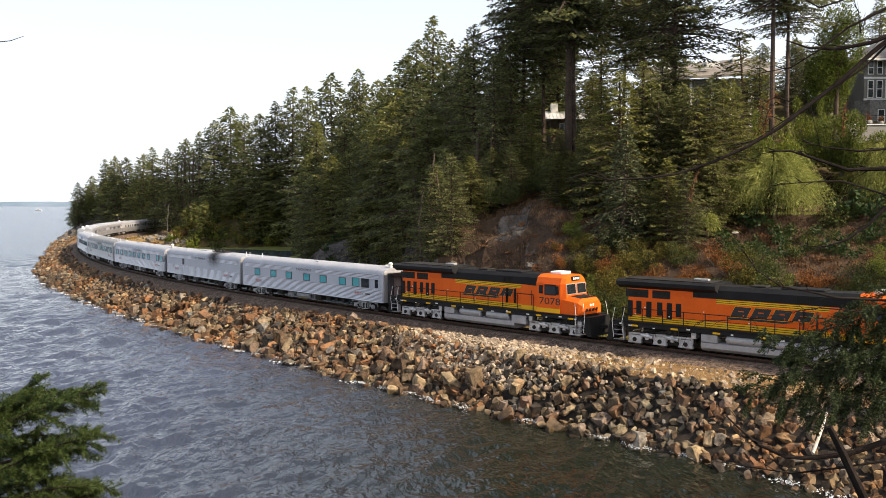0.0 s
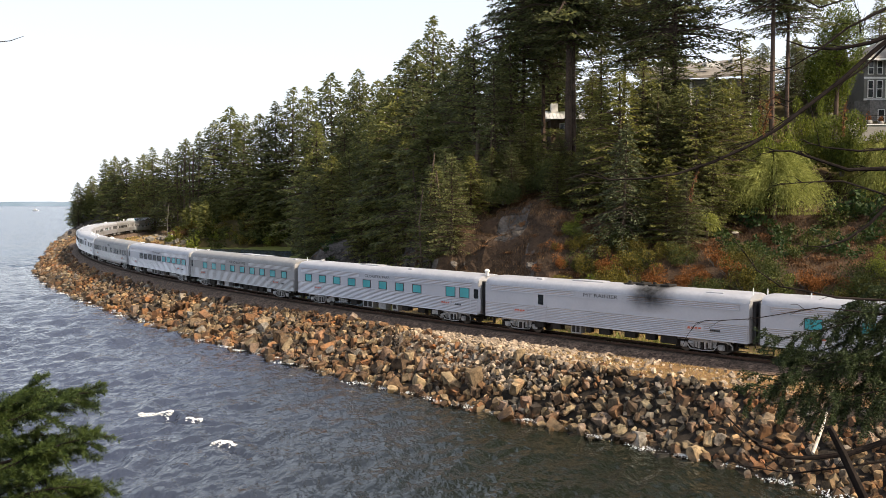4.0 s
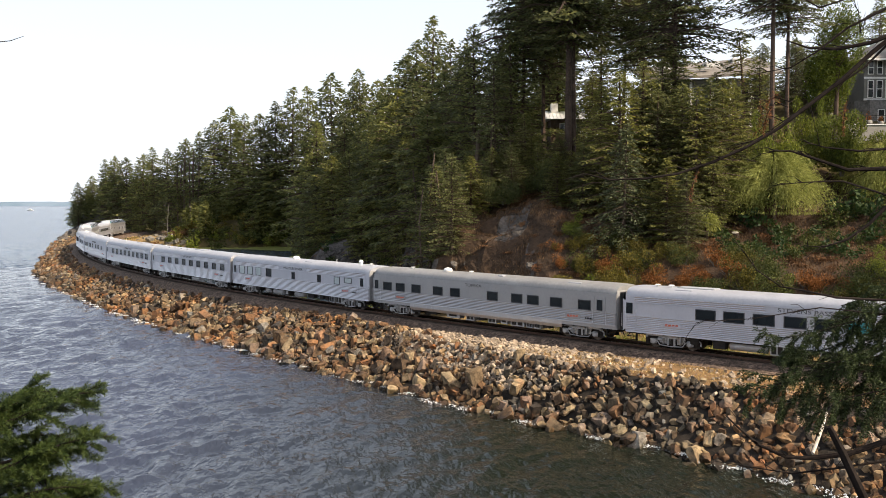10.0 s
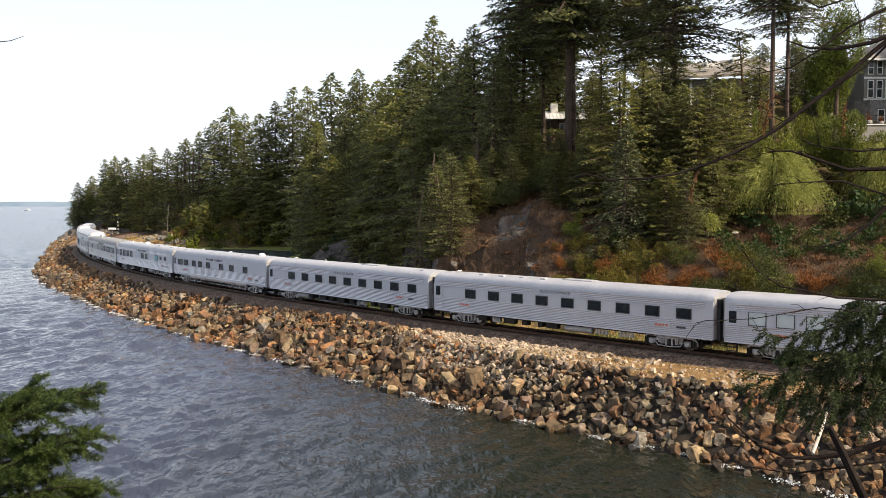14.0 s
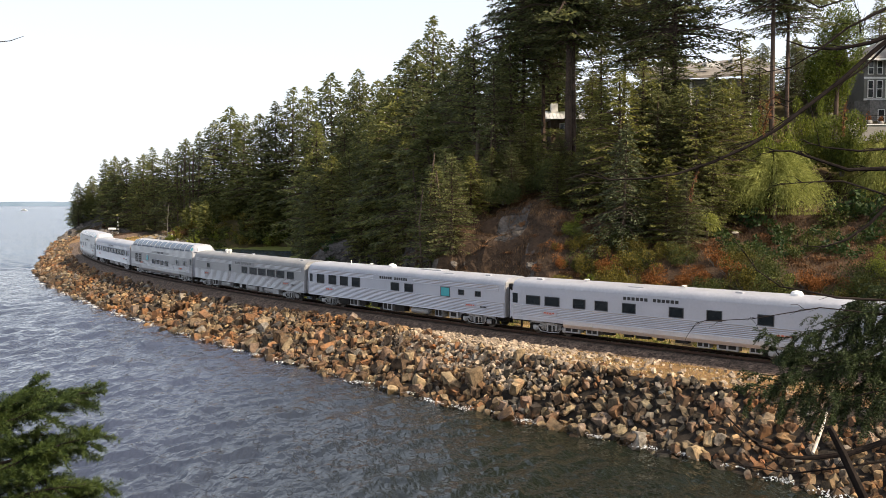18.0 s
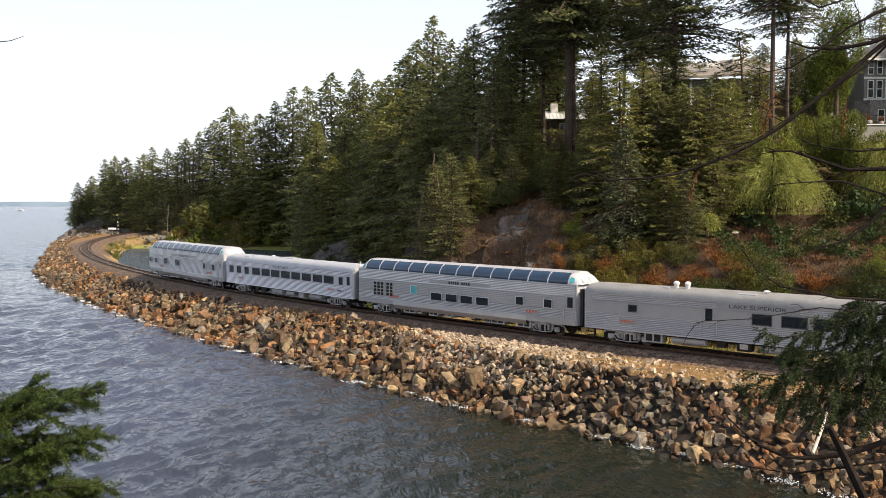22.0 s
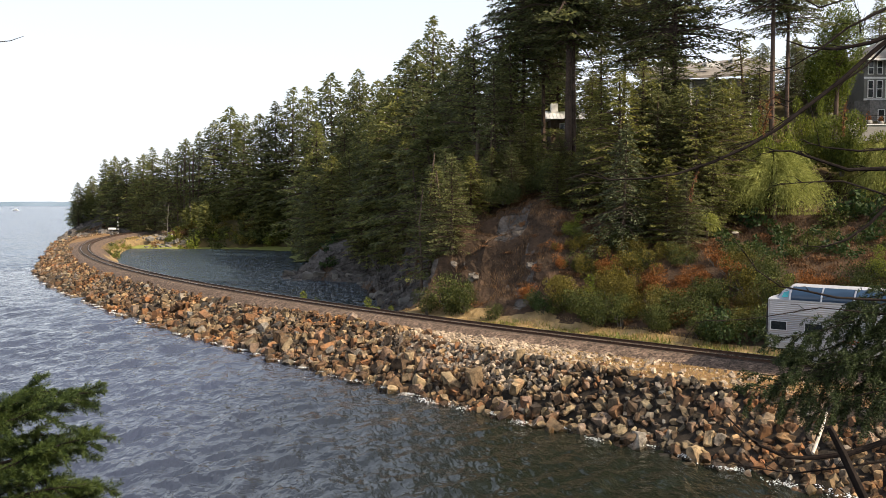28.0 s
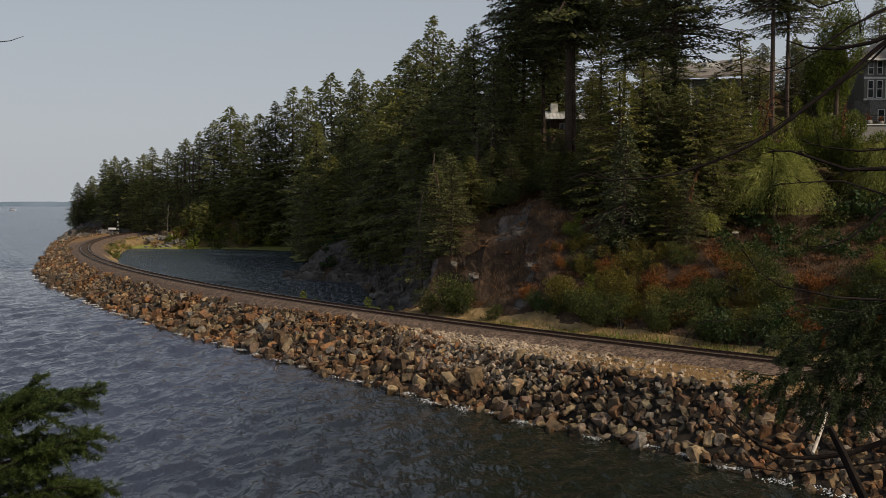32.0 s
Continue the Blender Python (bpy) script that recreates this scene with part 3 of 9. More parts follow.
CS, CU = np.arange(-20, 80, 0.34), np.arange(-2.5, 19, 0.30)
cs_, cu_ = np.meshgrid(CS, CU, indexing="ij")
cbase = land_at(cs_, np.maximum(LAGOON(cs_), FLAT(cs_)) + cu_)
cdu, cds = np.gradient(cbase, axis=1), np.gradient(cbase, axis=0)
cnor = np.cross(cds, cdu)
cnor /= np.linalg.norm(cnor, axis=2, keepdims=True) + 1e-9
cnor *= np.sign(cnor[..., 2:3] + 1e-9)
cv, crock = [], []
for i in range(len(CS)):
    for j in range(len(CU)):
        b = Vector(cbase[i, j])
        w = noise.fractal(b * 0.13 + Vector((9, 2, 4)), 1.0, 2.0, 3)
        r = float(np.clip(rock_share(CS[i], CU[j]) + w * 0.45, 0, 1))
        lean = Vector((b.x * 0.8 + b.z * 0.35, b.y * 0.8, b.z * 1.25 - b.x * 0.3))
        d = r * (0.62 * blocky(lean * 0.32) + 0.50 * blocky(lean * 0.8) + 0.24 * blocky(lean * 1.9)) + 0.10 * noise.fractal(b * 1.1, 0.9, 2.1, 4) + 0.10 + 0.25 * r
        edge = min(CU[j] + 2.5, 18.6 - CU[j], (CS[i] + 20) * 1.5, (79.5 - CS[i]) * 1.5) / 2.2
        d = d * min(max(edge, 0), 1) - 0.55 * max(0.0, 1 - edge)
        cv.append(b + Vector(cnor[i, j]) * d)
        crock.append(r)
ci = np.arange(len(cv)).reshape(len(CS), len(CU))
cf = np.stack([ci[:-1, :-1], ci[:-1, 1:], ci[1:, 1:], ci[1:, :-1]], -1).reshape(-1, 4)
cliff = new("cliff", raw_mesh("cliff", [tuple(q) for q in cv], cf, M["bank"]))
cliff.data.materials.append(M["cliff"])
cliff.data.materials.append(M["dry_grass"])
cslot = (np.array(crock)[cf].mean(1) > 0.42).astype(np.int32)
cfs, cfu = cs_.ravel()[cf].mean(1), cu_.ravel()[cf].mean(1)
cslot[(cfs < 3) & (cfu < 2.2 + 0.5 * np.sin(cfs * 0.9))] = 2
cliff.data.polygons.foreach_set("material_index", cslot)
tagged(cliff, "fractured grey rock face with brown soil between", "cliff", kind="structure")

# flat green shore at the lagoon's far side
SS_ = np.arange(118, 206, 1.5)
shv = []
for s in SS_:
    for q in np.linspace(0, 1, 8):
        n = float(LAGOON(s)) - 6.5 + 11 * q + 1.2 * math.sin(s * 0.21) * (1 - q)
        x, y, _ = line(s, n)
        shv.append((float(x), float(y), 0.22 + 0.16 * min(q * 4, 1) + 0.75 * q * q + 0.12 * noise.noise(Vector((float(x) * 0.3, float(y) * 0.3, 2)))))
shi = np.arange(len(shv)).reshape(len(SS_), 8)
shore = new("shore", raw_mesh("shore", shv, np.stack([shi[:-1, :-1], shi[:-1, 1:], shi[1:, 1:], shi[1:, :-1]], -1).reshape(-1, 4), M["shore_grass"], True))
tagged(shore, "flat yellow-green weedy shore of the lagoon", "shore", kind="structure")


# ---- sea: wind waves in a rigid sheet that drifts, a far flat sheet beyond ----
def waves(x, y):
    """Height of a short wind sea: many small wave trains, running towards the shore."""
    g = np.random.default_rng(17)
    z = np.zeros_like(x)
    for i in range(60):
        length = 0.6 * 9.0 ** (i / 59.0)
        a = radians(-30) + g.normal(0, 0.5)
        k = 2 * math.pi / length
        p = (x * math.cos(a) + y * math.sin(a)) * k + g.uniform(0, 6.28) + 0.9 * np.sin(x * 0.11 + y * 0.07 + i)
        far = np.clip((length - 0.022 * np.hypot(x, y)) / 1.2 + 0.9, 0, 1)
        z += far * length * (0.016 if length < 2.4 else 0.0105) * (1 - 2 * np.abs(np.sin(p / 2)) ** 1.3)
    gust = 0.75 + 0.35 * np.sin(x * 0.045 + 1.3) * np.sin(y * 0.06 + x * 0.02)
    lee = np.clip(0.45 + (-1 - x) * 0.024, 0.45, 1.0)
    return (z - z.mean()) * gust * lee


wx = np.concatenate([np.arange(-330, -150, 4.0), np.arange(-150, -80, 1.2), np.arange(-80, -46, 0.7), np.arange(-46, 24, 0.24), np.arange(24, 80, 2.0)])
wy = np.concatenate([np.arange(20, 28, 1.0), np.arange(28, 70, 0.24), np.arange(70, 110, 0.6), np.arange(110, 200, 1.2), np.arange(200, 520, 4.0)])
wgx, wgy = np.meshgrid(wx, wy, indexing="ij")
wv = np.stack([wgx, wgy, waves(wgx, wgy)], -1).reshape(-1, 3)
wi = np.arange(len(wv)).reshape(len(wx), len(wy))
wf = np.stack([wi[:-1, :-1], wi[1:, :-1], wi[1:, 1:], wi[:-1, 1:]], -1).reshape(-1, 4)
sea = new("sea", raw_mesh("sea", wv, wf, M["sea"], True))
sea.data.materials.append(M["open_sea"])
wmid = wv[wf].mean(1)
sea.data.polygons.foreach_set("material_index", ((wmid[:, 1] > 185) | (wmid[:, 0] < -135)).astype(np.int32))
tagged(sea, "grey-blue choppy sea water along the embankment", "water", kind="structure")
far_sea = new("open_water", raw_mesh("open_water", [(-6000, -900, -0.7), (6000, -900, -0.7), (6000, 6000, -0.7), (-6000, 6000, -0.7)], [(0, 1, 2, 3)], M["open_sea"]))
tagged(far_sea, "open grey-blue bay reaching to the horizon", "water", kind="structure")
lag_s = np.arange(-4, 212, 4.0)
lgv = []
for s in lag_s:
    for n in (2.0, 20.0, 40.0, 75.0):
        x, y, _ = line(s, n)
        lgv.append((float(x), float(y), 0.30))
lgi = np.arange(len(lgv)).reshape(-1, 4)
lagoon = new("lagoon", raw_mesh("lagoon", lgv, np.stack([lgi[:-1, :-1], lgi[:-1, 1:], lgi[1:, 1:], lgi[1:, :-1]], -1).reshape(-1, 4), M["lagoon"]))
tagged(lagoon, "calm dark lagoon behind the railway embankment", "water", kind="structure")

# its haze is painted, in the land's own colour
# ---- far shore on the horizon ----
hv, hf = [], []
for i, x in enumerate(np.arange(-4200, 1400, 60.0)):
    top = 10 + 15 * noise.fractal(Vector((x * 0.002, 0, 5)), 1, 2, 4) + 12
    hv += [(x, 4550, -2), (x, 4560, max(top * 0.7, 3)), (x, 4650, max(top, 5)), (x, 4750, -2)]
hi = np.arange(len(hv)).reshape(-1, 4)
far_shore = new("far_shore", raw_mesh("far_shore", hv, np.stack([hi[:-1, :-1], hi[1:, :-1], hi[1:, 1:], hi[:-1, 1:]], -1).reshape(-1, 4), M["hazed_land"], True))
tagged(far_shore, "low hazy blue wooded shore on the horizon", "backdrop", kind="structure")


DRIFT = [(sea, (0.26, -0.16))]


# ---- conifers ----
def conifer_mesh(seed, tall, base, spread, count, leaf, droop=0.25, thin=0.0, blunt=0.7):
    """Trunk and crown of one fir: whorled limbs with flat sprays of needles. base: bare part of the trunk, as a share of its height."""
    rng = np.random.default_rng(seed)
    tr = Shape()
    r0 = (0.0072 * tall + 0.08) * (0.72 if base > 0.3 else 1)
    lean = rng.normal(0, 0.012, 2) * tall
    pts = [(lean[0] * t * t, lean[1] * t * t, tall * t) for t in np.linspace(0, 0.97, 9)]
    tr.tube(pts, [max(r0 * (1 - t) ** 0.8 + 0.02, 0.02) * (1.35 if i == 0 else 1) for i, t in enumerate(np.linspace(0, 0.97, 9))], 8)
    V, F = [], []
    golden = 2.39996
    lump = rng.uniform(0, 6.28, 4)
    for i in range(int(count)):
        u = ((i + rng.random()) / count) ** 0.9
        t = base + (1 - base) * u
        z = tall * t
        az = i * golden + rng.normal(0, 0.5)
        prof = min((1 - u) ** blunt, (1 - u) * 2.6) * (0.5 + 0.5 * min(1, u / 0.2 + 0.2))
        prof *= 1 + (1 - u) * (0.26 * math.sin(az * 2 + lump[0] + u * 9) + 0.16 * math.sin(az * 3 + lump[1] - u * 17))
        ln = spread * prof * rng.uniform(0.6, 1.2) + 0.25
        if rng.random() < thin:
            continue
        d = np.array([math.cos(az), math.sin(az), 0])
        up = 0.34 * u - 0.06 + rng.normal(0, 0.07)
        side = np.array([-d[1], d[0], 0])
        px, py = np.interp(t, np.linspace(0, 1, 9), [p[0] for p in pts]), np.interp(t, np.linspace(0, 1, 9), [p[1] for p in pts])
        o = np.array([px, py, z])
        end = o + d * ln + np.array([0, 0, up * ln - droop * ln * 0.6])
        if t < 0.85:
            tr.tube([tuple(o), tuple((o + end) / 2 + np.array([0, 0, 0.1 * ln])), tuple(end)], [0.020 * ln + 0.012, 0.011 * ln + 0.008, 0.006], 3, False)
        n = max(4, int(ln / leaf * 2.45))
        for j in range(n):
            q = (0.04 + 0.96 * ((j + rng.random()) / n) ** 0.8)
            c = o + d * ln * q + np.array([0, 0, up * ln * q - droop * ln * 0.6 * q * q])
            half = (1.08 - q) * ln * 0.46 + leaf * 0.35
            for sgn in (-1, 1):
                off = rng.uniform(0.05, 1.0) * half * sgn
                cc = c + side * off + np.array([0, 0, -abs(off) * droop * 0.9 + rng.normal(0, 0.35 * leaf)])
                a = d * rng.uniform(0.2, 1.0) + side * sgn * rng.uniform(0.2, 1.0) + np.array([0, 0, rng.uniform(-0.75, 0.30)])
                a = a / np.linalg.norm(a) * leaf * rng.uniform(0.75, 1.55)
                b = np.cross(a, np.array([rng.normal(0, 0.6), rng.normal(0, 0.6), 1.0]))
                b = b / (np.linalg.norm(b) + 1e-6) * leaf * rng.uniform(0.22, 0.42)
                k = len(V)
                V += [cc - a * 0.5, cc + b, cc + a * 0.75, cc - b * 0.9 + np.array([0, 0, -0.12 * leaf])]
                F.append((k, k + 1, k + 2, k + 3))
    return tr, np.array(V), F


STOCK = {}
for key, spec in {
    "full": (11, 18, 0.04, 5.6, 155, 0.36, "fir", "dense mid-green fir on the slope", {"blunt": 0.58}),
    "full_b": (12, 20, 0.06, 5.5, 158, 0.36, "fir_dark", "dense dark green fir on the slope", {"blunt": 0.55}),
    "olive": (13, 16, 0.05, 4.9, 142, 0.34, "fir_olive", "olive-green fir on the sunny slope", {"blunt": 0.58}),
    "slim": (15, 19, 0.06, 4.5, 165, 0.32, "fir", "slim pointed fir on the ridge", {"thin": 0.04, "blunt": 0.65}),
    "thin": (16, 17, 0.22, 3.8, 92, 0.32, "fir_olive", "thin ragged fir with gaps in its crown", {"thin": 0.2}),
    "near": (41, 14, 0.05, 3.9, 150, 0.20, "fir", "bushy green fir on the slope by the houses", {}),
    "near_b": (42, 15, 0.06, 3.8, 150, 0.20, "fir_dark", "bushy dark fir on the slope by the houses", {}),
    "near_o": (43, 13, 0.05, 3.8, 145, 0.20, "fir_olive", "bushy olive fir on the slope by the houses", {}),
    "lofty": (14, 26, 0.34, 5.0, 360, 0.24, "fir_dark", "tall dark fir with a long bare trunk", {"thin": 0.08, "blunt": 0.45}),
    "lofty_b": (24, 26, 0.42, 4.2, 320, 0.21, "fir_dark", "tall fir with a ragged crown and reddish trunk", {"thin": 0.15, "blunt": 0.5}),
    "mast": (25, 26, 0.52, 3.4, 280, 0.19, "fir_dark", "tall fir with a long bare trunk and small crown", {"thin": 0.2, "blunt": 0.5}),
    "ragged": (26, 17, 0.25, 3.0, 110, 0.21, "fir_olive", "thin ragged fir with sunlit tips by the houses", {"thin": 0.25}),
    "grey": (17, 14, 0.06, 3.9, 130, 0.22, "fir_grey", "grey-green drooping fir on the bank", {"droop": 0.7}),
}.items():
    tr_, V_, F_ = conifer_mesh(*spec[:6], **spec[8])
    t_ = thing("fir_tree", spec[7], "tree", "conifers on the hillside")
    part("trunk", tr_, M["bark"], t_)
    part("crown", raw_mesh("crown", V_, F_, M[spec[6]]), None, t_)
    STOCK[key] = (t_, spec[1], V_, np.array(F_), spec[6])
    t_.matrix_basis = pose(0, 0, -400)
USED, WOOD = set(), []


def plant(key, x, y, tall, turn=0.0, z=None, sink=0.3, joined=False):
    ob, h, V, F, _ = STOCK[key]
    k = tall / h
    wide = 1.12 * k ** 0.8 * (0.88 + 0.3 * ((x * 7.13 + y * 3.7) % 1))
    zz = ground_z(x, y)[0] if z is None else z
    if joined:
        c, s = math.cos(turn), math.sin(turn)
        W = np.stack([(V[:, 0] * c - V[:, 1] * s) * wide + x, (V[:, 0] * s + V[:, 1] * c) * wide + y, V[:, 2] * k + zz - sink], 1)
        f = F[::8]
        mid = W[f].mean(1, keepdims=True)
        W = (mid + (W[f] - mid) * 2.5).reshape(-1, 3)
        WOOD.append((key, W, np.arange(len(W)).reshape(-1, 4)))
        return None
    m = Matrix.Translation((x, y, zz - sink)) @ Matrix.Rotation(turn, 4, "Z")
    if key not in USED:
        USED.add(key)
        ob.matrix_basis = m
        made = ob
    else:
        made = copy_thing(ob, m)
    made.scale = (wide, wide, k)
    return made


rng = random.Random(5)
# trees of the skyline, from the head to the houses: x, y, height of the top, kind
SKYLINE = """-144.8 345 22 full_b|-141.2 350 25 full|-131.6 340 31 slim|-126.4 335 32 full|-120.2 330 31 full_b|-111.0 322 32 full|-104.5 315 34 slim|-97.8 310 33 full_b|-88.8 300 36 full|-82.5 295 38 slim|-76.3 290 41 full_b|-68.4 282 45 full|-63.1 275 42 slim|-55.1 265 41 full|-50.2 262 44 full_b|-44.7 258 48 slim|-38.1 250 47 slim|-30.3 240 49 full_b|-24.0 232 47 slim|-21.3 230 49 slim|-16.7 215 44 full|-11.9 195 42 full_b|-8.3 185 45 full|-5.0 175 46 full_b|-2.0 165 49 slim|1.6 158 43 full_b|4.5 150 41 slim|-11.7 160 31 full|-4.5 140 33 full_b|0.5 128 33 full|-8.2 150 33 olive|2.9 122 35 full_b|-1.8 118 27 full|-29.9 205 33 full|-21.5 190 33 full_b|-15.3 175 31 full"""
for r in SKYLINE.split("|"):
    x, y, top, key = r.split()
    x, y = float(x), float(y)
    plant(key, x, y, max(float(top) - ground_z(x, y)[0], 9), rng.uniform(0, 6.28))
# the hillside's wood
for s in np.arange(8, 330, 7.5):
    for n in np.arange(4, 100, 8.0):
        ss, nn = s + rng.uniform(-3.5, 3.5), n + rng.uniform(-3.5, 3.5)
        nb = max(float(LAGOON(ss)), float(FLAT(ss)))
        edge = nb + (18 if ss < 60 else 14 if ss < 90 else 6 if ss < 200 else 3)
        if nn < edge or nn > edge + (48 if ss < 80 else 26) or (ss < 40 and nn < 36):
            continue
        x, y, _ = (float(q) for q in line(ss, nn))
        if ss < 60 and x > -2 + 0.06 * y:
            continue
        key = rng.choice(("full", "full_b", "olive", "full", "slim", "full_b", "thin", "full") if ss < 100 else ("full", "olive", "olive", "slim", "olive", "thin"))
        tall = rng.uniform(8, 16) if nn < edge + 9 else rng.uniform(14, 22)
        if ss > 215:
            tall *= 0.75
        plant(key, x, y, tall, rng.uniform(0, 6.28), joined=y > 215 or nn > edge + 34)
# low trees down to the lagoon's far shore
for i in range(46):
    ss = rng.uniform(140, 262)
    nn = max(float(LAGOON(ss)), float(FLAT(ss))) + rng.uniform(5, 15)
    x, y, _ = (float(q) for q in line(ss, nn))
    plant(rng.choice(("full", "olive", "olive", "thin")), x, y, rng.uniform(6, 12), rng.uniform(0, 6.28), joined=True)
# the wooded head beyond the bend
for s in np.arange(285, 372, 7.0):
    for n in np.arange(-52, -7, 7.5):
        ss, nn = s + rng.uniform(-3, 3), n + rng.uniform(-3, 3)
        if float(height(ss, nn)) < 2.6:
            continue
        x, y, _ = (float(q) for q in line(ss, nn))
        plant(rng.choice(("full", "full_b", "olive", "slim")), x, y, rng.uniform(9, 15), rng.uniform(0, 6.28), joined=True)
# tall firs by the houses
# those past x 64 are out of view, added to shade the house
TALL = """9.9 108 56 lofty_b|13.8 120 54 lofty|14.3 100 60 lofty|15.1 101 54 lofty_b|23.1 112 40 ragged|24.7 108 50 lofty|24.3 92 50 lofty_b|33.2 96 33 ragged|33.1 88 50 mast|35.4 90 46 mast|59.5 120 42 slim|8.3 105 34 near|5.9 100 31 near_b|4.0 110 36 near|17.1 95 27 near_o|21.0 88 26 near_o|16.9 81 21.3 grey|24.4 84 25 near_o|27.5 86 26 near_o|10.4 96 19 near|9.3 98 24 near|17.7 104 29 near_o|7.7 112 38 near_b|46.4 112 34 near_b|42.0 118 34 near|32.3 125 38 near|23.0 128 40 near_b|17.3 132 40 full|40.1 132 34 full|17.5 86 26.8 near_o|20.0 88 28 near|22.4 90 28.6 near_b|47.5 118 36 full_b|50 124 37 full|44.5 122 36 full_b|52 120 36 full_b|59.0 130 36 full|66.0 98 46 full_b|70.5 95 48 full_b|64.5 101 45 full|75 92 50 full_b|-26.0 178 21 full_b|-21.5 170 23 olive|-17.4 163 24 full|-13.5 155 25 full_b|-8.9 146 26 full|-5.8 138 25 near_o|-2.5 130 24 near_b|0.4 112 22 near|3.2 106 21 near_o|5.1 102 22 near_b|7.1 98 20 near|-14.1 150 18 near_o|-7.7 140 19 near|-1.5 124 18 near_b|2.1 106 17 near_o|-21.0 175 24 slim|20.6 80 18 near_o|21.9 78 17 near_b|25.4 82 19 near|14.1 88 20 near_b|11.8 90 15 near_o|3.0 95 19 near_o|5.3 96 20 near|7.5 95 20 near_b|9.9 97 21 near_o|13.0 97 21 near|15.5 95 20 near_b|13.3 90 17 near_o|23.6 86 25.5 near|25.8 85 26 near_b|29.3 88 26 near|21.1 86 25 near_b|1.4 100 16 near_o|23.8 91 30 near_b|33.7 93 29.5 near|29.6 95 28 near_b|16.9 112 26 near|0.9 90 19 near_b|-0.7 94 18 near|0.1 98 20 near_b|39.8 96 22 near|43.8 98 22 near_o"""
for r in TALL.split("|"):
    x, y, top, key = r.split()
    x, y = float(x), float(y)
    plant(key, x, y, max(float(top) - ground_z(x, y)[0], 6), rng.uniform(0, 6.28))
# unseen firs added beside and behind the viewer's right, the first 17 for shade
for i in range(44):
    ss, nn = (rng.uniform(-190, -88), rng.uniform(12, 70)) if i > 16 else (rng.uniform(-104, -70), rng.uniform(13, 48))
    x, y, _ = (float(q) for q in line(ss, nn))
    if x < 0.53 * y + 5.5:
        continue
    plant(rng.choice(("lofty", "full_b", "full", "lofty_b")), x, y, rng.uniform(24, 31) if i <= 16 else rng.uniform(17, 28), rng.uniform(0, 6.28), joined=True)
# the farther wood, one mass
wv_, wf_, wm_, off_ = [], [], [], 0
keys_ = list(STOCK)
for key, W, F in WOOD:
    wv_.append(W)
    wf_.append(F + off_)
    wm_.append(np.full(len(F), keys_.index(key)))
    off_ += len(W)
wood = new("far_wood", raw_mesh("far_wood", np.concatenate(wv_), np.concatenate(wf_), M[STOCK[keys_[0]][4]]))
for key in keys_[1:]:
    wood.data.materials.append(M[STOCK[key][4]])
wood.data.polygons.foreach_set("material_index", np.concatenate(wm_).astype(np.int32))
tagged(wood, "dense mixed green fir wood on the far hillside", "woods", kind="stuff")


# ---- shrubs, grasses and garden plants ----
def leaf_cloud(seed, rx, ry, rz, count, leaf, hang=0.0):
    """Leaves in lumps over a mound; hang: how far they point down."""
    g = np.random.default_rng(seed)
    lumps = g.normal(0, 0.45, (9, 3)) * (rx, ry, rz)
    lumps[:, 2] = np.abs(lumps[:, 2]) + rz * 0.35
    size = g.uniform(0.35, 0.62, 9)
    V, F = [], []
    for i in range(count):
        j = i % 9
        d = g.normal(0, 1, 3)
        d /= np.linalg.norm(d)
        c = lumps[j] + d * (rx, ry, rz) * size[j] * g.uniform(0.6, 1.08)
        c[2] = max(c[2], 0.05)
        a = g.normal(0, 1, 3) + d * 0.6 + (0, 0, -hang)
        a = a / np.linalg.norm(a) * leaf * g.uniform(0.6, 1.4)
        b = np.cross(a, g.normal(0, 1, 3))
        b = b / (np.linalg.norm(b) + 1e-6) * leaf * g.uniform(0.3, 0.55)
        k = len(V)
        V += [c - a * 0.6, c + b, c + a * 0.7, c - b]
        F.append((k, k + 1, k + 2, k + 3))
    return np.array(V), F


def stems(seed, rx, rz, count=7):
    g = np.random.default_rng(seed)
    s = Shape()
    for i in range(count):
        a = g.uniform(0, 6.28)
        e = (math.cos(a) * rx * 0.5, math.sin(a) * rx * 0.5, rz * g.uniform(0.5, 0.9))
        s.tube([(0.1 * math.cos(a), 0.1 * math.sin(a), -0.2), (e[0] * 0.4, e[1] * 0.4, e[2] * 0.6), e], [0.05, 0.035, 0.012], 5, False)
    return s


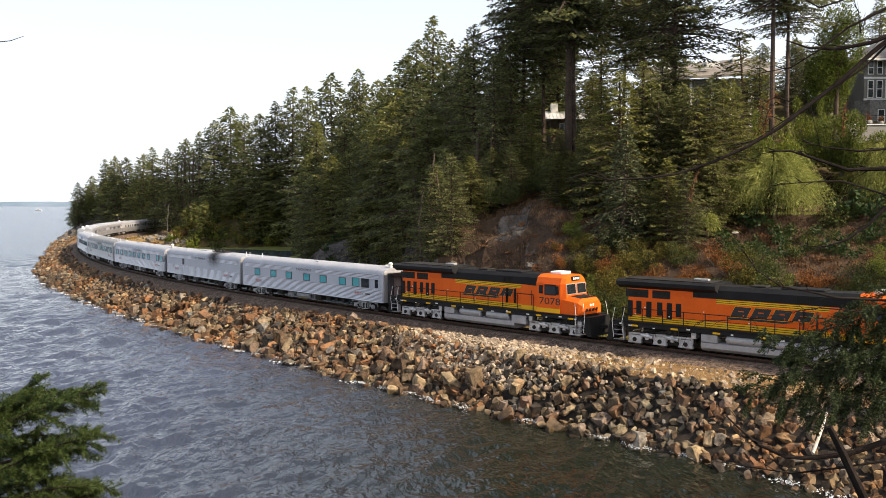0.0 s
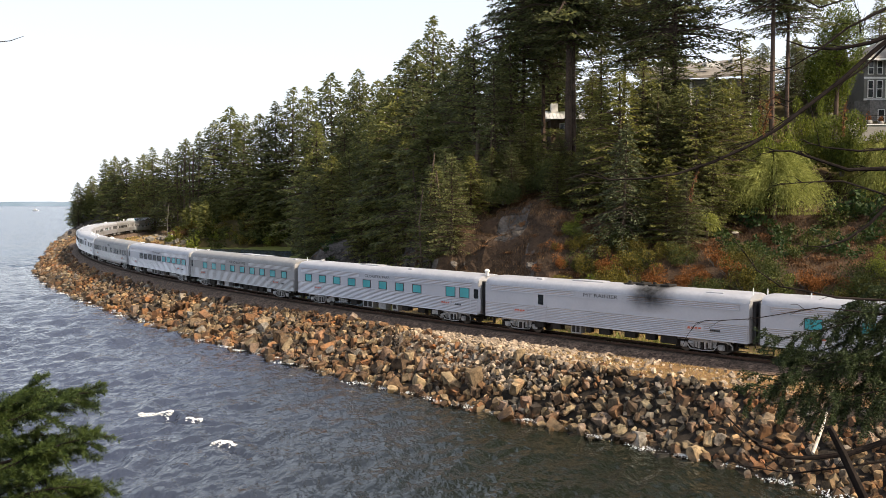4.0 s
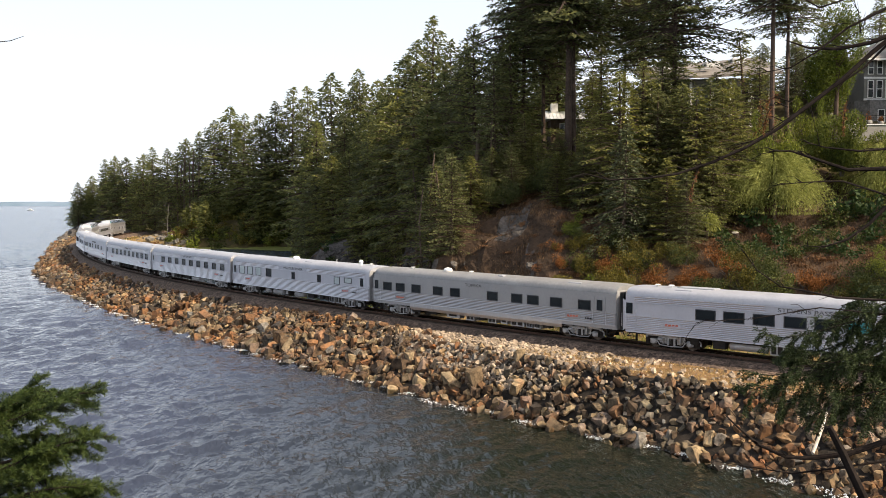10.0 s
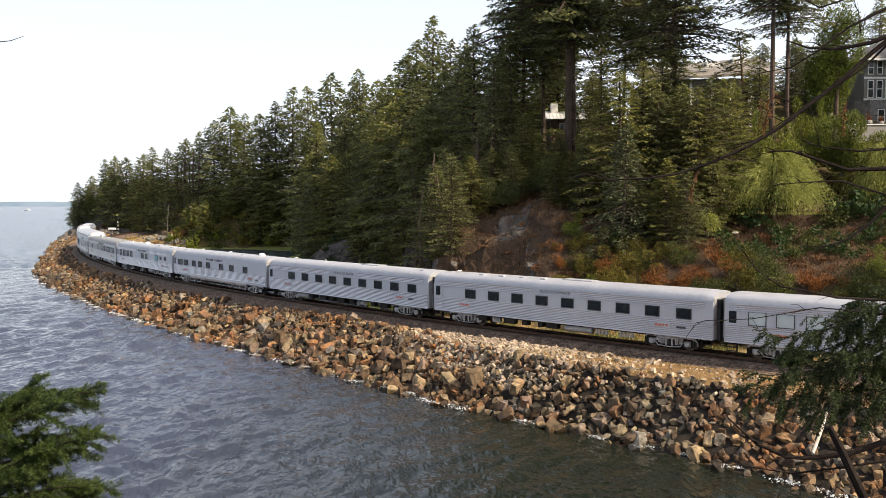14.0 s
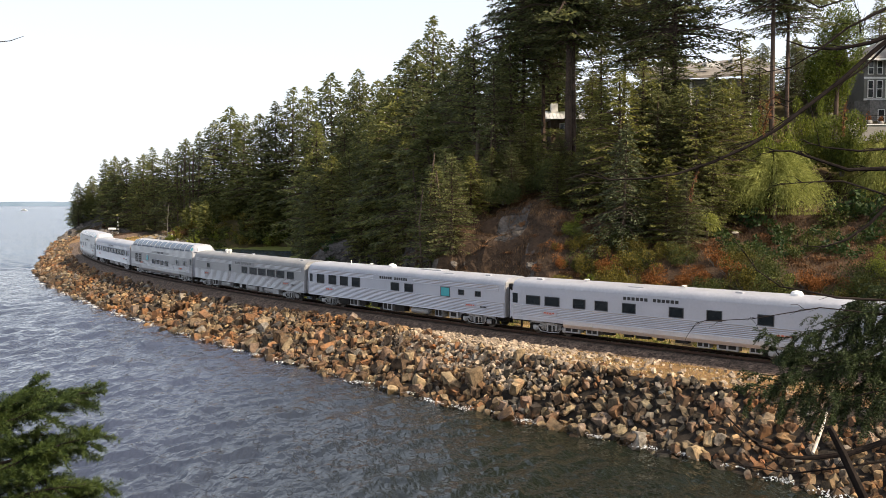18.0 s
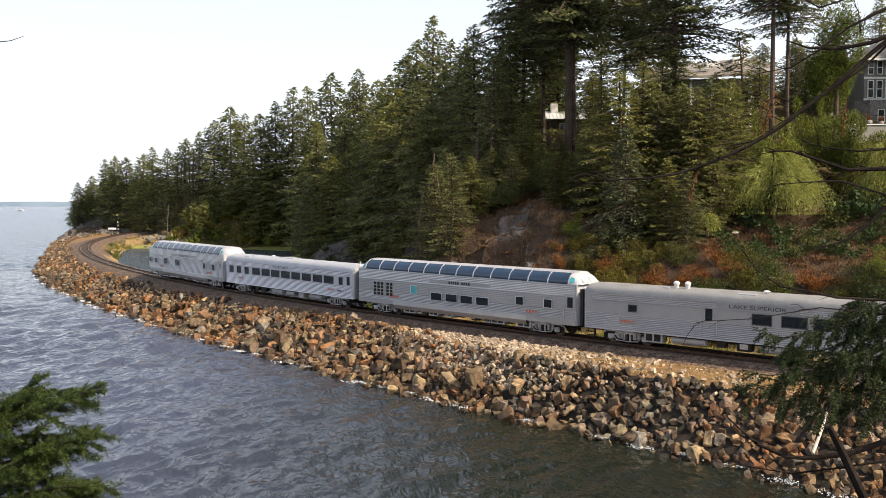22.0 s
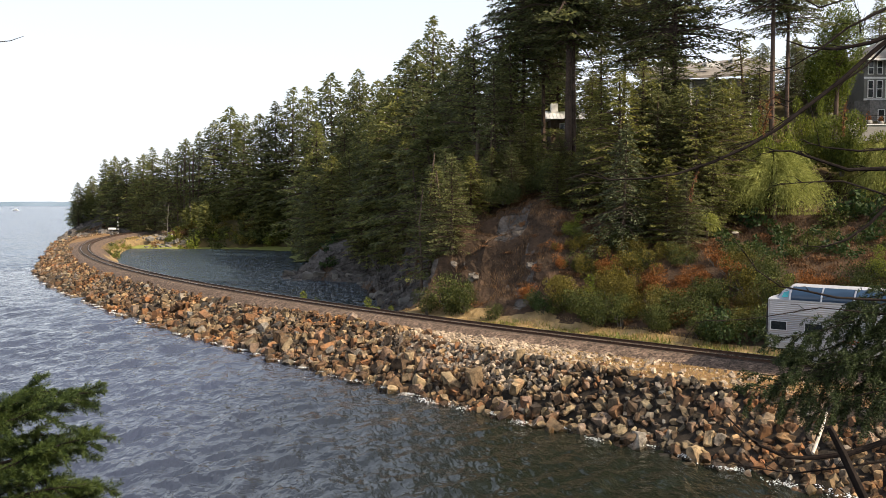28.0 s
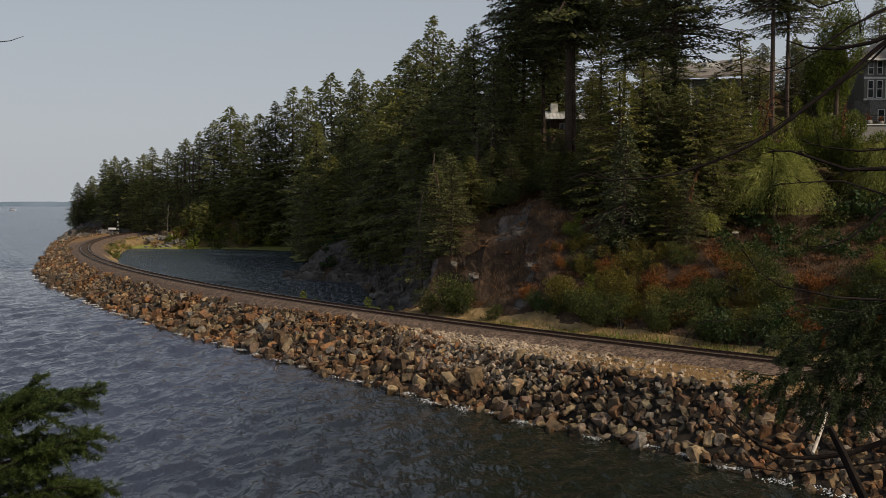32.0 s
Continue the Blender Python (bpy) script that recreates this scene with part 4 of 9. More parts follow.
M["withered"] = foliage("withered_leaves", (0.06, 0.030, 0.014), (0.20, 0.105, 0.048), through=0.15)
SHRUBS = {}
for key, (seed, rx, rz, count, leaf, m, label) in {
    "green": (31, 1.5, 1.5, 2600, 0.095, "shrub", "leafy green bramble bush on the bank"),
    "green_b": (32, 1.7, 1.2, 2600, 0.10, "shrub", "low spreading green shrub on the bank"),
    "russet": (33, 1.2, 1.0, 1500, 0.10, "shrub_red", "russet autumn-coloured bramble on the bank"),
    "gold": (37, 1.5, 1.3, 2600, 0.092, "shrub_gold", "yellowing green bramble bush on the bank"),
    "bright": (34, 1.5, 1.5, 2200, 0.11, "shrub_bright", "bright yellow-green shrub on the slope"),
    "thicket": (38, 2.5, 2.8, 7000, 0.14, "thicket", "tall dense green thicket on the slope"),
    "hedge": (39, 1.9, 1.6, 12000, 0.10, "hedge", "dense rounded green garden shrub below the terrace"),
    "withered": (36, 1.4, 0.7, 1100, 0.11, "withered", "withered brown bracken on the bank"),
    "dark": (35, 1.6, 1.6, 1500, 0.16, "ivy", "dark green ivy-clad shrub on the slope"),
}.items():
    V_, F_ = leaf_cloud(seed, rx, rx, rz, count, leaf)
    t_ = thing("shrub", label, "shrub", "shrubs on the bank")
    part("stem", stems(seed, rx, rz), M["bark_grey"], t_)
    part("leaves", raw_mesh("leaves", V_, F_, M[m]), None, t_)
    SHRUBS[key] = (t_, V_, np.array(F_), m)
    t_.matrix_basis = pose(0, 0, -400)
BUSH_USED = set()


SCRUB = []


def bush(key, x, y, wide=1.0, high=1.0, z=None, joined=False):
    zz = ground_z(x, y)[0] if z is None else z
    if joined:
        skip = 3 if key == "withered" else 7 if y < 100 else 14
        V, F, a = SHRUBS[key][1], SHRUBS[key][2][::skip], x * 3.1 + y
        mid = V[F].mean(1, keepdims=True)
        V = (mid + (V[F] - mid) * {3: 1.45, 7: 2.1, 14: 3.0}[skip]).reshape(-1, 3)
        F = np.arange(len(V)).reshape(-1, 4)
        c, s = math.cos(a) * wide, math.sin(a) * wide
        SCRUB.append((SHRUBS[key][3], np.stack([V[:, 0] * c - V[:, 1] * s + x, V[:, 0] * s + V[:, 1] * c + y, V[:, 2] * high + zz - 0.15], 1), F))
        return None
    m = Matrix.Translation((x, y, zz - 0.15)) @ Matrix.Rotation(x * 3.1 + y, 4, "Z")
    if key in BUSH_USED:
        ob = copy_thing(SHRUBS[key][0], m)
    else:
        BUSH_USED.add(key)
        ob = SHRUBS[key][0]
        ob.matrix_basis = m
    ob.scale = (wide, wide, high)
    return ob


rng = random.Random(9)
# the bramble bank beside the line
for s in np.arange(-84, -9, 1.9):
    for n in (9.0, 10.6, 12.2, 13.8, 15.6, 17.2):
        ss, nn = s + rng.uniform(-0.9, 0.9), n + rng.uniform(-0.8, 0.8)
        if n > 16 and (ss > -14 or ss < -50 or rng.random() < 0.45):
            continue
        x, y, _ = (float(q) for q in line(ss, nn))
        tint = noise.noise(Vector((x * 0.28, y * 0.28, 3))) + rng.uniform(-0.12, 0.12)
        key = "russet" if tint > 0.13 else "bright" if tint < -0.38 else rng.choice(("green", "green_b", "gold", "gold", "gold"))
        if nn < 9.3:
            key = rng.choice(("green", "green_b", "dark"))
        k = rng.uniform(0.8, 1.2) * (0.7 if ss > -14 else 1) * (0.8 if n > 16 else 1)
        bush(key, x, y, k, k * rng.uniform(0.9, 1.3), joined=ss < -52)
# small bright saplings by the lagoon end of the line
for s, n, k, key in ((22, 6.2, 0.75, "bright"), (18.5, 6.3, 0.65, "bright"), (30, 6, 0.35, "bright"), (8, 5.8, 0.8, "bright"), (5.5, 5.6, 0.6, "bright"), (0.5, 6.6, 1.0, "green"), (-1.5, 7.4, 1.4, "green"), (-3.5, 7.6, 1.2, "green"), (-8, 7.4, 0.6, "green")):
    x, y, _ = (float(q) for q in line(s, n))
    bush(key, x, y, k, k * 1.3)
# withered bracken over the brown bank
for i in range(360):
    ss, nn = (rng.uniform(-60, 30), rng.uniform(9, 36)) if i < 200 else (rng.uniform(-40, 4), rng.uniform(10, 30))
    if ss > 0:
        nn = max(float(LAGOON(ss)), 8) + rng.uniform(9, 20)
    x, y, _ = (float(q) for q in line(ss, nn))
    bush("withered", x, y, rng.uniform(0.4, 1.0), rng.uniform(0.3, 0.8), joined=i > 0)
# dry brush over the rock pile at the lagoon's corner
for i in range(16):
    x, y, _ = (float(q) for q in line(rng.gauss(204, 2.5), rng.uniform(13, 27)))
    bush("withered", x, y, rng.uniform(0.8, 1.7), rng.uniform(0.9, 2.2), joined=True)
# weeds round the inside of the far bend
for i in range(30):
    ss, nn = rng.uniform(140, 216), rng.uniform(4.5, 7)
    x, y, _ = (float(q) for q in line(ss, nn))
    bush(rng.choice(("green_b", "bright", "withered")), x, y, rng.uniform(0.3, 0.8), rng.uniform(0.3, 0.7), joined=True)
# the slope above: undergrowth
for i in range(330):
    ss, nn = rng.uniform(-95, 30), rng.uniform(22, 52)
    if ss > -5 and nn < 34:
        continue
    x, y, _ = (float(q) for q in line(ss, nn))
    if -66 < ss < -28 and nn < 27:
        continue
    if x > 33 and y > 83:
        continue
    bush(rng.choice(("green", "dark", "bright", "dark", "green_b", "green")), x, y, rng.uniform(0.7, 1.6), rng.uniform(0.6, 1.5), joined=True)
for i in range(170):
    ss, nn = rng.uniform(-10, 84), 0
    nn = max(float(LAGOON(ss)), 6) + rng.uniform(3, 17)
    x, y, _ = (float(q) for q in line(ss, nn))
    bush(rng.choice(("green", "dark", "withered", "withered", "dark")) if ss > 30 else "withered", x, y, rng.uniform(0.35, 1.1), rng.uniform(0.3, 0.9), joined=True)
# low growth where the wood meets the lagoon and the far bend
for i in range(290):
    ss = rng.uniform(84, 300) if i < 150 else rng.uniform(130, 208)
    nn = max(float(LAGOON(ss)), float(FLAT(ss))) + rng.uniform(4.5, 9 if i < 150 else 17)
    x, y, _ = (float(q) for q in line(ss, nn))
    bush(rng.choice(("green", "gold", "green_b", "bright", "bright")), x, y, rng.uniform(0.7, 1.5), rng.uniform(0.6, 1.4), joined=True)


def weeping(seed, rx, rz, count):
    """A weeping tree: arching limbs with curtains of narrow hanging leaves."""
    g = np.random.default_rng(seed)
    V, F = [], []
    fronds = [(g.uniform(0, 6.28), g.uniform(0.3, 1.12), g.uniform(0.55, 1.05)) for i in range(70)]
    for i in range(count):
        # each shoot belongs to a frond that arches out from the crown and hangs
        a, far, lift = fronds[i % 70]
        a += g.normal(0, 0.11)
        far = far * rx * g.uniform(0.75, 1.1)
        u = g.uniform(0.15, 0.6)
        end = u + g.uniform(0.25, 0.75)
        curl = g.normal(0, 0.25)
        while u < end:
            r = far * min(u, 1.0) ** 0.8
            z = rz * lift * (1 - 1.15 * max(u - 0.22, 0) ** 1.7) - 0.2 * rz * (1 - min(u / 0.22, 1)) + g.normal(0, 0.06)
            b = a + curl * u
            h = g.uniform(0.16, 0.34)
            steep = 2.0 * max(u - 0.22, 0) * rz * 0.7 / max(far, 0.5)
            k3 = h / math.hypot(1, steep)
            tip = np.array((math.cos(b) * k3, math.sin(b) * k3, -steep * k3)) + g.normal(0, 0.07, 3)
            c = np.array((math.cos(b) * r, math.sin(b) * r, max(z, 0.1)))
            o = g.normal(0, 1, 3)
            o = o / np.linalg.norm(o) * g.uniform(0.018, 0.036)
            k = len(V)
            V += [tuple(c), tuple(c + tip * 0.5 + o), tuple(c + tip), tuple(c + tip * 0.45 - o)]
            F.append((k, k + 1, k + 2, k + 3))
            u += 0.05
    return np.array(V), F


for i, (place, rx, rz, n) in enumerate((((31.6, 83.00, 12.6), 4.9, 5.6, 5200), ((43.0, 85.00, 13.4), 5.2, 6.0, 5200), ((24.24, 80.00, 12.92), 1.3, 1.6, 400))):
    V_, F_ = weeping(60 + i, rx, rz, n)
    t_ = thing("weeping_tree", "yellow-green weeping tree with hanging foliage on the slope", "tree", "weeping trees", pose(*place[:2], min(place[2], ground_z(*place[:2])[0] + 1.0)))
    part("trunk", Shape().tube([(0, 0, -1.5), (0.1, 0, 1.5), (0.2, 0.1, rz * 0.8)], [0.2, 0.15, 0.05], 7), M["bark"], t_)
    part("crown", raw_mesh("crown", V_, F_, M["willow"]), None, t_)

# low growth on the bare ground below the weeping trees
for i in range(70):
    bush(rng.choice(("green_b", "green", "dark", "green_b", "withered")), rng.uniform(24, 48), rng.uniform(73, 82), rng.uniform(0.4, 0.9), rng.uniform(0.3, 0.8), joined=True)
# saplings and scrub on the slope at the lagoon's far corner
for i in range(80):
    bush(rng.choice(("green", "gold", "bright", "green_b", "gold")), rng.uniform(-76, -44), rng.uniform(252, 276), rng.uniform(0.9, 2.0), rng.uniform(0.9, 2.3), joined=True)

# thickets below the long house
for place, w, h in (((19.10, 84.00, 18.17), 1.0, 1.0), ((21.94, 86.00, 19.39), 1.0, 1.2), ((24.28, 85.00, 18.93), 1.1, 1.2), ((27.26, 87.00, 19.73), 1.0, 1.2), ((30.83, 88.00, 19.35), 0.9, 1.0), ((15.25, 90.00, 15.30), 0.8, 0.8), ((10.62, 93.00, 16.08), 0.8, 0.8), ((6.33, 92.00, 15.34), 0.7, 0.7)):
    bush("thicket", place[0], place[1], w, h, z=min(place[2], ground_z(*place[:2])[0] + 1.0))
# garden shrubs and the broadleaf tree by the houses
for place, key, w, h in (((34.06, 86.00, 17.72), "bright", 1.5, 1.3), ((39.34, 86.00, 18.28), "hedge", 1.5, 1.2), ((35.6, 87.5, 17.6), "hedge", 0.9, 0.9), ((30.81, 84.00, 18.17), "bright", 1.0, 1.0), ((38.22, 88.00, 20.37), "bright", 0.7, 0.9), ((42.6, 89.0, 18.4), "hedge", 1.3, 0.9), ((46.6, 91.0, 18.2), "hedge", 1.2, 0.8), ((38.4, 92.5, 20.6), "bright", 1.0, 1.4)):
    z0 = ground_z(*place[:2])[0]
    bush(key, place[0], place[1], w, h + max(place[2] - z0, 0) * 0.2, z=max(z0, place[2] - 1.5))


def broadleaf(x, y, z, tall, rx, label):
    t_ = thing("broadleaf_tree", label, "tree", at=pose(x, y, z))
    s = Shape().tube([(0, 0, -0.4), (0.1, 0, tall * 0.4), (0, 0.1, tall * 0.75)], [0.28, 0.2, 0.06], 8)
    g = np.random.default_rng(77)
    for i in range(14):
        a, zz = g.uniform(0, 6.28), g.uniform(0.3, 0.7) * tall
        s.tube([(0, 0, zz), (math.cos(a) * rx * 0.6, math.sin(a) * rx * 0.6, zz + rx * 0.5)], [0.08, 0.02], 5, False)
    part("trunk", s, M["bark"], t_)
    V, F = leaf_cloud(78, rx, rx, tall * 0.56, 20000, 0.17)
    V[:, 2] += tall * 0.18
    part("crown", raw_mesh("crown", V, F, M["broadleaf"]), None, t_)


mats_ = sorted(set(q[0] for q in SCRUB))
off_, wv_, wf_, wm_ = 0, [], [], []
for m, V, F in SCRUB:
    wv_.append(V)
    wf_.append(F + off_)
    wm_.append(np.full(len(F), mats_.index(m)))
    off_ += len(V)
scrub = new("undergrowth", raw_mesh("undergrowth", np.concatenate(wv_), np.concatenate(wf_), M[mats_[0]]))
for m in mats_[1:]:
    scrub.data.materials.append(M[m])
scrub.data.polygons.foreach_set("material_index", np.concatenate(wm_).astype(np.int32))
tagged(scrub, "tangled green and russet undergrowth on the slopes", "undergrowth", kind="stuff")
bx, by, bz = (42.21, 94.00, 21.32)
broadleaf(bx, by, bz, 12.5, 3.3, "bright green broadleaf tree beside the house")


# ---- grasses ----
def grass(name, label, rows, mat, seed, blade=0.02, lift=0.0):
    """rows: s0, s1, n0, n1, tufts per square metre, height."""
    g = np.random.default_rng(seed)
    S_, N_, H_ = [], [], []
    for s0, s1, n0, n1, dens, h in rows:
        k = int((s1 - s0) * (n1 - n0) * dens)
        S_.append(g.uniform(s0, s1, k))
        N_.append(g.uniform(n0, n1, k))
        H_.append(h * g.uniform(0.4, 1.2, k))
    S_, N_, H_ = (np.concatenate(q) for q in (S_, N_, H_))
    keep = np.array([noise.noise(Vector((s * 0.35, n * 0.6, seed))) > -0.25 for s, n in zip(S_, N_)])
    S_, N_, H_ = S_[keep], N_[keep], H_[keep]
    x, y, z = land_at(S_, N_).T
    z = z + lift
    a = g.uniform(0, 6.28, len(x))
    w = blade * (1 + g.random(len(x)))
    lean = g.normal(0, 0.35, (2, len(x))) * H_
    p0 = np.stack([x - np.cos(a) * w, y - np.sin(a) * w, z - 0.03], 1)
    p1 = np.stack([x + np.cos(a) * w, y + np.sin(a) * w, z - 0.03], 1)
    p2 = np.stack([x + lean[0], y + lean[1], z + H_], 1)
    V = np.stack([p0, p1, p2], 1).reshape(-1, 3)
    F = np.arange(len(V)).reshape(-1, 3)
    ob = new(name, raw_mesh(name, V, F, M[mat]))
    return tagged(ob, label, "grass", kind="stuff")


M["brown_grass"] = foliage("brown_grass", (0.062, 0.037, 0.021), (0.20, 0.125, 0.068), through=0.15)
grass("bank_grass", "withered brown grass on the steep bank", [(-60, 24, 9, 32, 16, 0.26), (-17, 5, 9, 24, 60, 0.30), (-42, -17, 16, 30, 40, 0.24), (-20, 70, 24, 50, 8, 0.3)], "brown_grass", 12, 0.022, 0.16)
M["straw"] = foliage("straw", (0.30, 0.20, 0.075), (0.52, 0.39, 0.18), through=0.2)
M["grass_green"] = foliage("green_grass", (0.07, 0.10, 0.02), (0.20, 0.22, 0.05), through=0.3)
grass("dry_grass", "dry yellow grass along the railway", [(-70, 8, 3.6, 5.2, 40, 0.12), (-70, -20, -7.4, -2.9, 60, 0.07), (-20, -8, -6, -2.9, 20, 0.08), (-30, 2, -3.6, -2.9, 24, 0.06), (175, 255, 3.5, 14, 6, 0.45), (188, 222, 5, 26, 9, 0.7), (-45, -6, 3.6, 7.5, 30, 0.14), (-20, 6, 3.3, 6.8, 70, 0.15), (150, 205, 3.3, 6, 9, 0.4), (-30, 3, 3.8, 8.6, 60, 0.16)], "straw", 3, 0.016, 0.06)
grass("green_grass", "green weeds and grass beside the railway", [(-60, -8, 4.6, 6.4, 26, 0.4), (-40, -30, 3.4, 4.6, 20, 0.35), (96, 198, 26, 64, 3, 0.35), (-36, -22, 3.6, 5.5, 30, 0.3), (160, 205, 4, 7, 8, 0.5), (-34, -6, 5.2, 7.6, 16, 0.3)], "grass_green", 4, 0.02, 0.12)


# ---- the train ----
TRAIN_V, TRAIN_S0 = 14.576, -5.65
# couplings, metres behind the first carriage's nominal front
JOINTS = [-19.75, 2.75, 27.95, 49.78, 75.05, 99.9, 124.7, 150.45, 176.0, 201.1, 226.2, 251.1, 277.2, 302.9, 327.6, 352.55, 377.3]
# where each carriage's own scale of places begins
NOMINAL = [0, -0.73, 24.75, 49.84, 75.75, 101.0, 126.41, 151.4, 176.65, 202.56, 227.32, 252.76, 278.08, 303.33, 328.81, 355.15]
MOVERS = []


def wheel_shape(r=0.46, gauge=0.76):
    w = Shape()
    w.tube([(0, -gauge - 0.08, 0), (0, gauge + 0.08, 0)], 0.08, 8)
    for sgn in (-1, 1):
        w.tube([(0, sgn * (gauge - 0.06), 0), (0, sgn * (gauge - 0.03), 0), (0, sgn * (gauge + 0.07), 0)], [r + 0.03, r, r - 0.01], 18)
        w.tube([(0, sgn * (gauge + 0.06), 0), (0, sgn * (gauge + 0.10), 0)], [0.16, 0.13], 10)
        for a in range(4):
            w.box(-0.30 * math.cos(a * 1.57) - 0.05, -0.30 * math.cos(a * 1.57) + 0.05, sgn * (gauge + 0.07), sgn * (gauge + 0.085), -0.30 * math.sin(a * 1.57) - 0.05, -0.30 * math.sin(a * 1.57) + 0.05)
    return w.mesh("wheelset", M["wheel"])


WHEEL = wheel_shape()


def passenger_truck_mesh():
    """Light cast frame, looped equaliser bars and journal boxes."""
    t = Shape()
    for sg in (-1, 1):
        y0, y1 = sg * 1.10, sg * 1.24
        # arched upper frame
        t.slab([(-1.85, 0.80), (-1.70, 0.93), (-0.85, 0.95), (-0.55, 0.84), (0.55, 0.84), (0.85, 0.95), (1.70, 0.93), (1.85, 0.80), (1.78, 0.74), (1.66, 0.82), (0.88, 0.84), (0.55, 0.73), (-0.55, 0.73), (-0.88, 0.84), (-1.66, 0.82), (-1.78, 0.74)], y0, y1)
        # deep cast side frame
        t.slab([(-0.98, 0.80), (-0.86, 0.42), (-0.4, 0.34), (0.4, 0.34), (0.86, 0.42), (0.98, 0.80)], sg * 1.07, sg * 1.12)
        for x in (-0.6, 0.6):
            t.tube([(x, sg * 1.10, 0.38), (x, sg * 1.17, 0.38), (x, sg * 1.17, 0.80)], 0.085, 8)
        # looped equaliser bar under each half
        t.tube([(-1.5, sg * 1.22, 0.60), (-1.05, sg * 1.24, 0.56), (-0.80, sg * 1.25, 0.26), (0.0, sg * 1.25, 0.20), (0.80, sg * 1.25, 0.26), (1.05, sg * 1.24, 0.56), (1.5, sg * 1.22, 0.60)], 0.035, 6)
        for x in (-1.3, 1.3):
            t.tube([(x, sg * 1.12, 0.46), (x, sg * 1.24, 0.46), (x, sg * 1.30, 0.46)], [0.20, 0.19, 0.12], 10)
            t.box(x - 0.24, x + 0.24, sg * 1.08, sg * 1.22, 0.30, 0.66, 0.05)
        t.box(-0.50, 0.50, sg * 1.10, sg * 1.34, 0.84, 0.93, 0.03)
        for x in (-0.22, 0.22):
            t.tube([(x, sg * 1.20, 0.30), (x, sg * 1.20, 0.74)], 0.075, 7)
        t.tube([(-0.95, sg * 1.24, 0.66), (-0.55, sg * 1.24, 0.62)], 0.09, 8)
        t.tube([(-0.5, sg * 1.30, 0.88), (-1.45, sg * 1.28, 1.0)], 0.04, 6)
        t.tube([(0.66, sg * 1.30, 0.44), (0.66, sg * 1.30, 0.92)], 0.055, 6)
        t.tube([(1.85, sg * 1.15, 0.80), (2.05, sg * 1.15, 0.62), (2.05, sg * 1.15, 0.40)], 0.05, 6)
    for x in (-1.80, 1.80):
        t.box(x - 0.06, x + 0.06, -1.15, 1.15, 0.72, 0.86)
    return t.mesh("truck", M["truck_grey"])


def truck_dark_mesh():
    """Springs, bolster and brake gear; the long black plates stand in for shade."""
    t = Shape()
    for sg in (-1, 1):
        for x in (-0.26, 0.0, 0.26):
            t.tube([(x, sg * 1.12, 0.28), (x, sg * 1.12, 0.74)], 0.11, 8)
        for x in (-0.72, 0.72, -1.72, 1.72):
            t.tube([(x, sg * 1.04, 0.36), (x, sg * 1.04, 0.80)], 0.07, 7)
        t.box(-1.95, 1.95, sg * 0.94, sg * 1.0, 0.22, 0.92)
    t.box(-0.35, 0.35, -1.05, 1.05, 0.42, 0.86)
    return t.mesh("bolster", M["under"])


TRUCK_DARK = truck_dark_mesh()
PTRUCK = passenger_truck_mesh()
HALF = 1.52


def roof_line(z0, z1, w0, steps=9, flat=0.62):
    """Half outlines of a carriage roof, seaward eave to inland eave."""
    out = []
    for i in range(steps + 1):
        a = math.pi * i / steps
        c, s = math.cos(a), math.sin(a)
        out.append((-w0 * math.copysign(abs(c) ** flat, c), z0 + (z1 - z0) * s ** 0.8))
    return out


def flutes(y, z0, z1, pitch=0.115, deep=0.04):
    """A corrugated side sheet, outline in y and z."""
    out, z, k = [], z0, 0
    n = max(2, round((z1 - z0) / pitch) * 2)
    for i in range(n + 1):
        out.append((y - math.copysign(deep * (i % 2), y), z0 + (z1 - z0) * i / n))
    return out


def writing(text, x, y, z, size, parent, material, wide=0.0, name="lettering"):
    """Raised letters on a side that faces the sea (-y)."""
    cu = bpy.data.curves.new(name, "FONT")
    cu.body, cu.size, cu.align_x, cu.align_y, cu.extrude = text, size, "CENTER", "CENTER", 0.004
    tmp = bpy.data.objects.new(name, cu)
    me = bpy.data.meshes.new_from_object(tmp)
    bpy.data.objects.remove(tmp)
    me.materials.clear()
    me.materials.append(material)
    xs = [v.co.x for v in me.vertices]
    k = wide / (max(xs) - min(xs)) if wide else 1.0
    for v in me.vertices:
        v.co.x *= k
    ob = new(name, me)
    ob.parent = parent
    ob.matrix_basis = pose(x, y, z, 90, 0, 0)
    return ob


def bars(x, y, z, wide, high, parent, count=9, material=None, name="lettering"):
    """Illegible or withheld writing as plain bars."""
    b = Shape()
    step = wide / count
    for i in range(count):
        if count > 6 and i == count // 2:
            continue
        b.box(x - wide / 2 + i * step + step * 0.12, x - wide / 2 + (i + 1) * step - step * 0.12, y - 0.006, y, z - high / 2, z + high / 2)
    return part(name, b, material or M["letter"], parent, smooth=0)


def swoosh(x, y, z, wide, high, parent, material=None):
    """The small slanted emblem, as plain shapes."""
    b = Shape()
    for i in range(4):
        a = x - wide / 2 + i * wide / 4
        b.slab([(a, z), (a + wide / 4 * 0.72, z), (a + wide / 4 * 0.72 + high * 0.3, z + high), (a + high * 0.3, z + high)], y - 0.006, y)
    b.slab([(x - wide * 0.55, z - high * 0.45), (x + wide * 0.2, z - high * 0.45), (x + wide * 0.3, z - high * 0.2), (x - wide * 0.5, z - high * 0.2)], y - 0.006, y)
    return part("emblem", b, material or M["red"], parent, smooth=0)


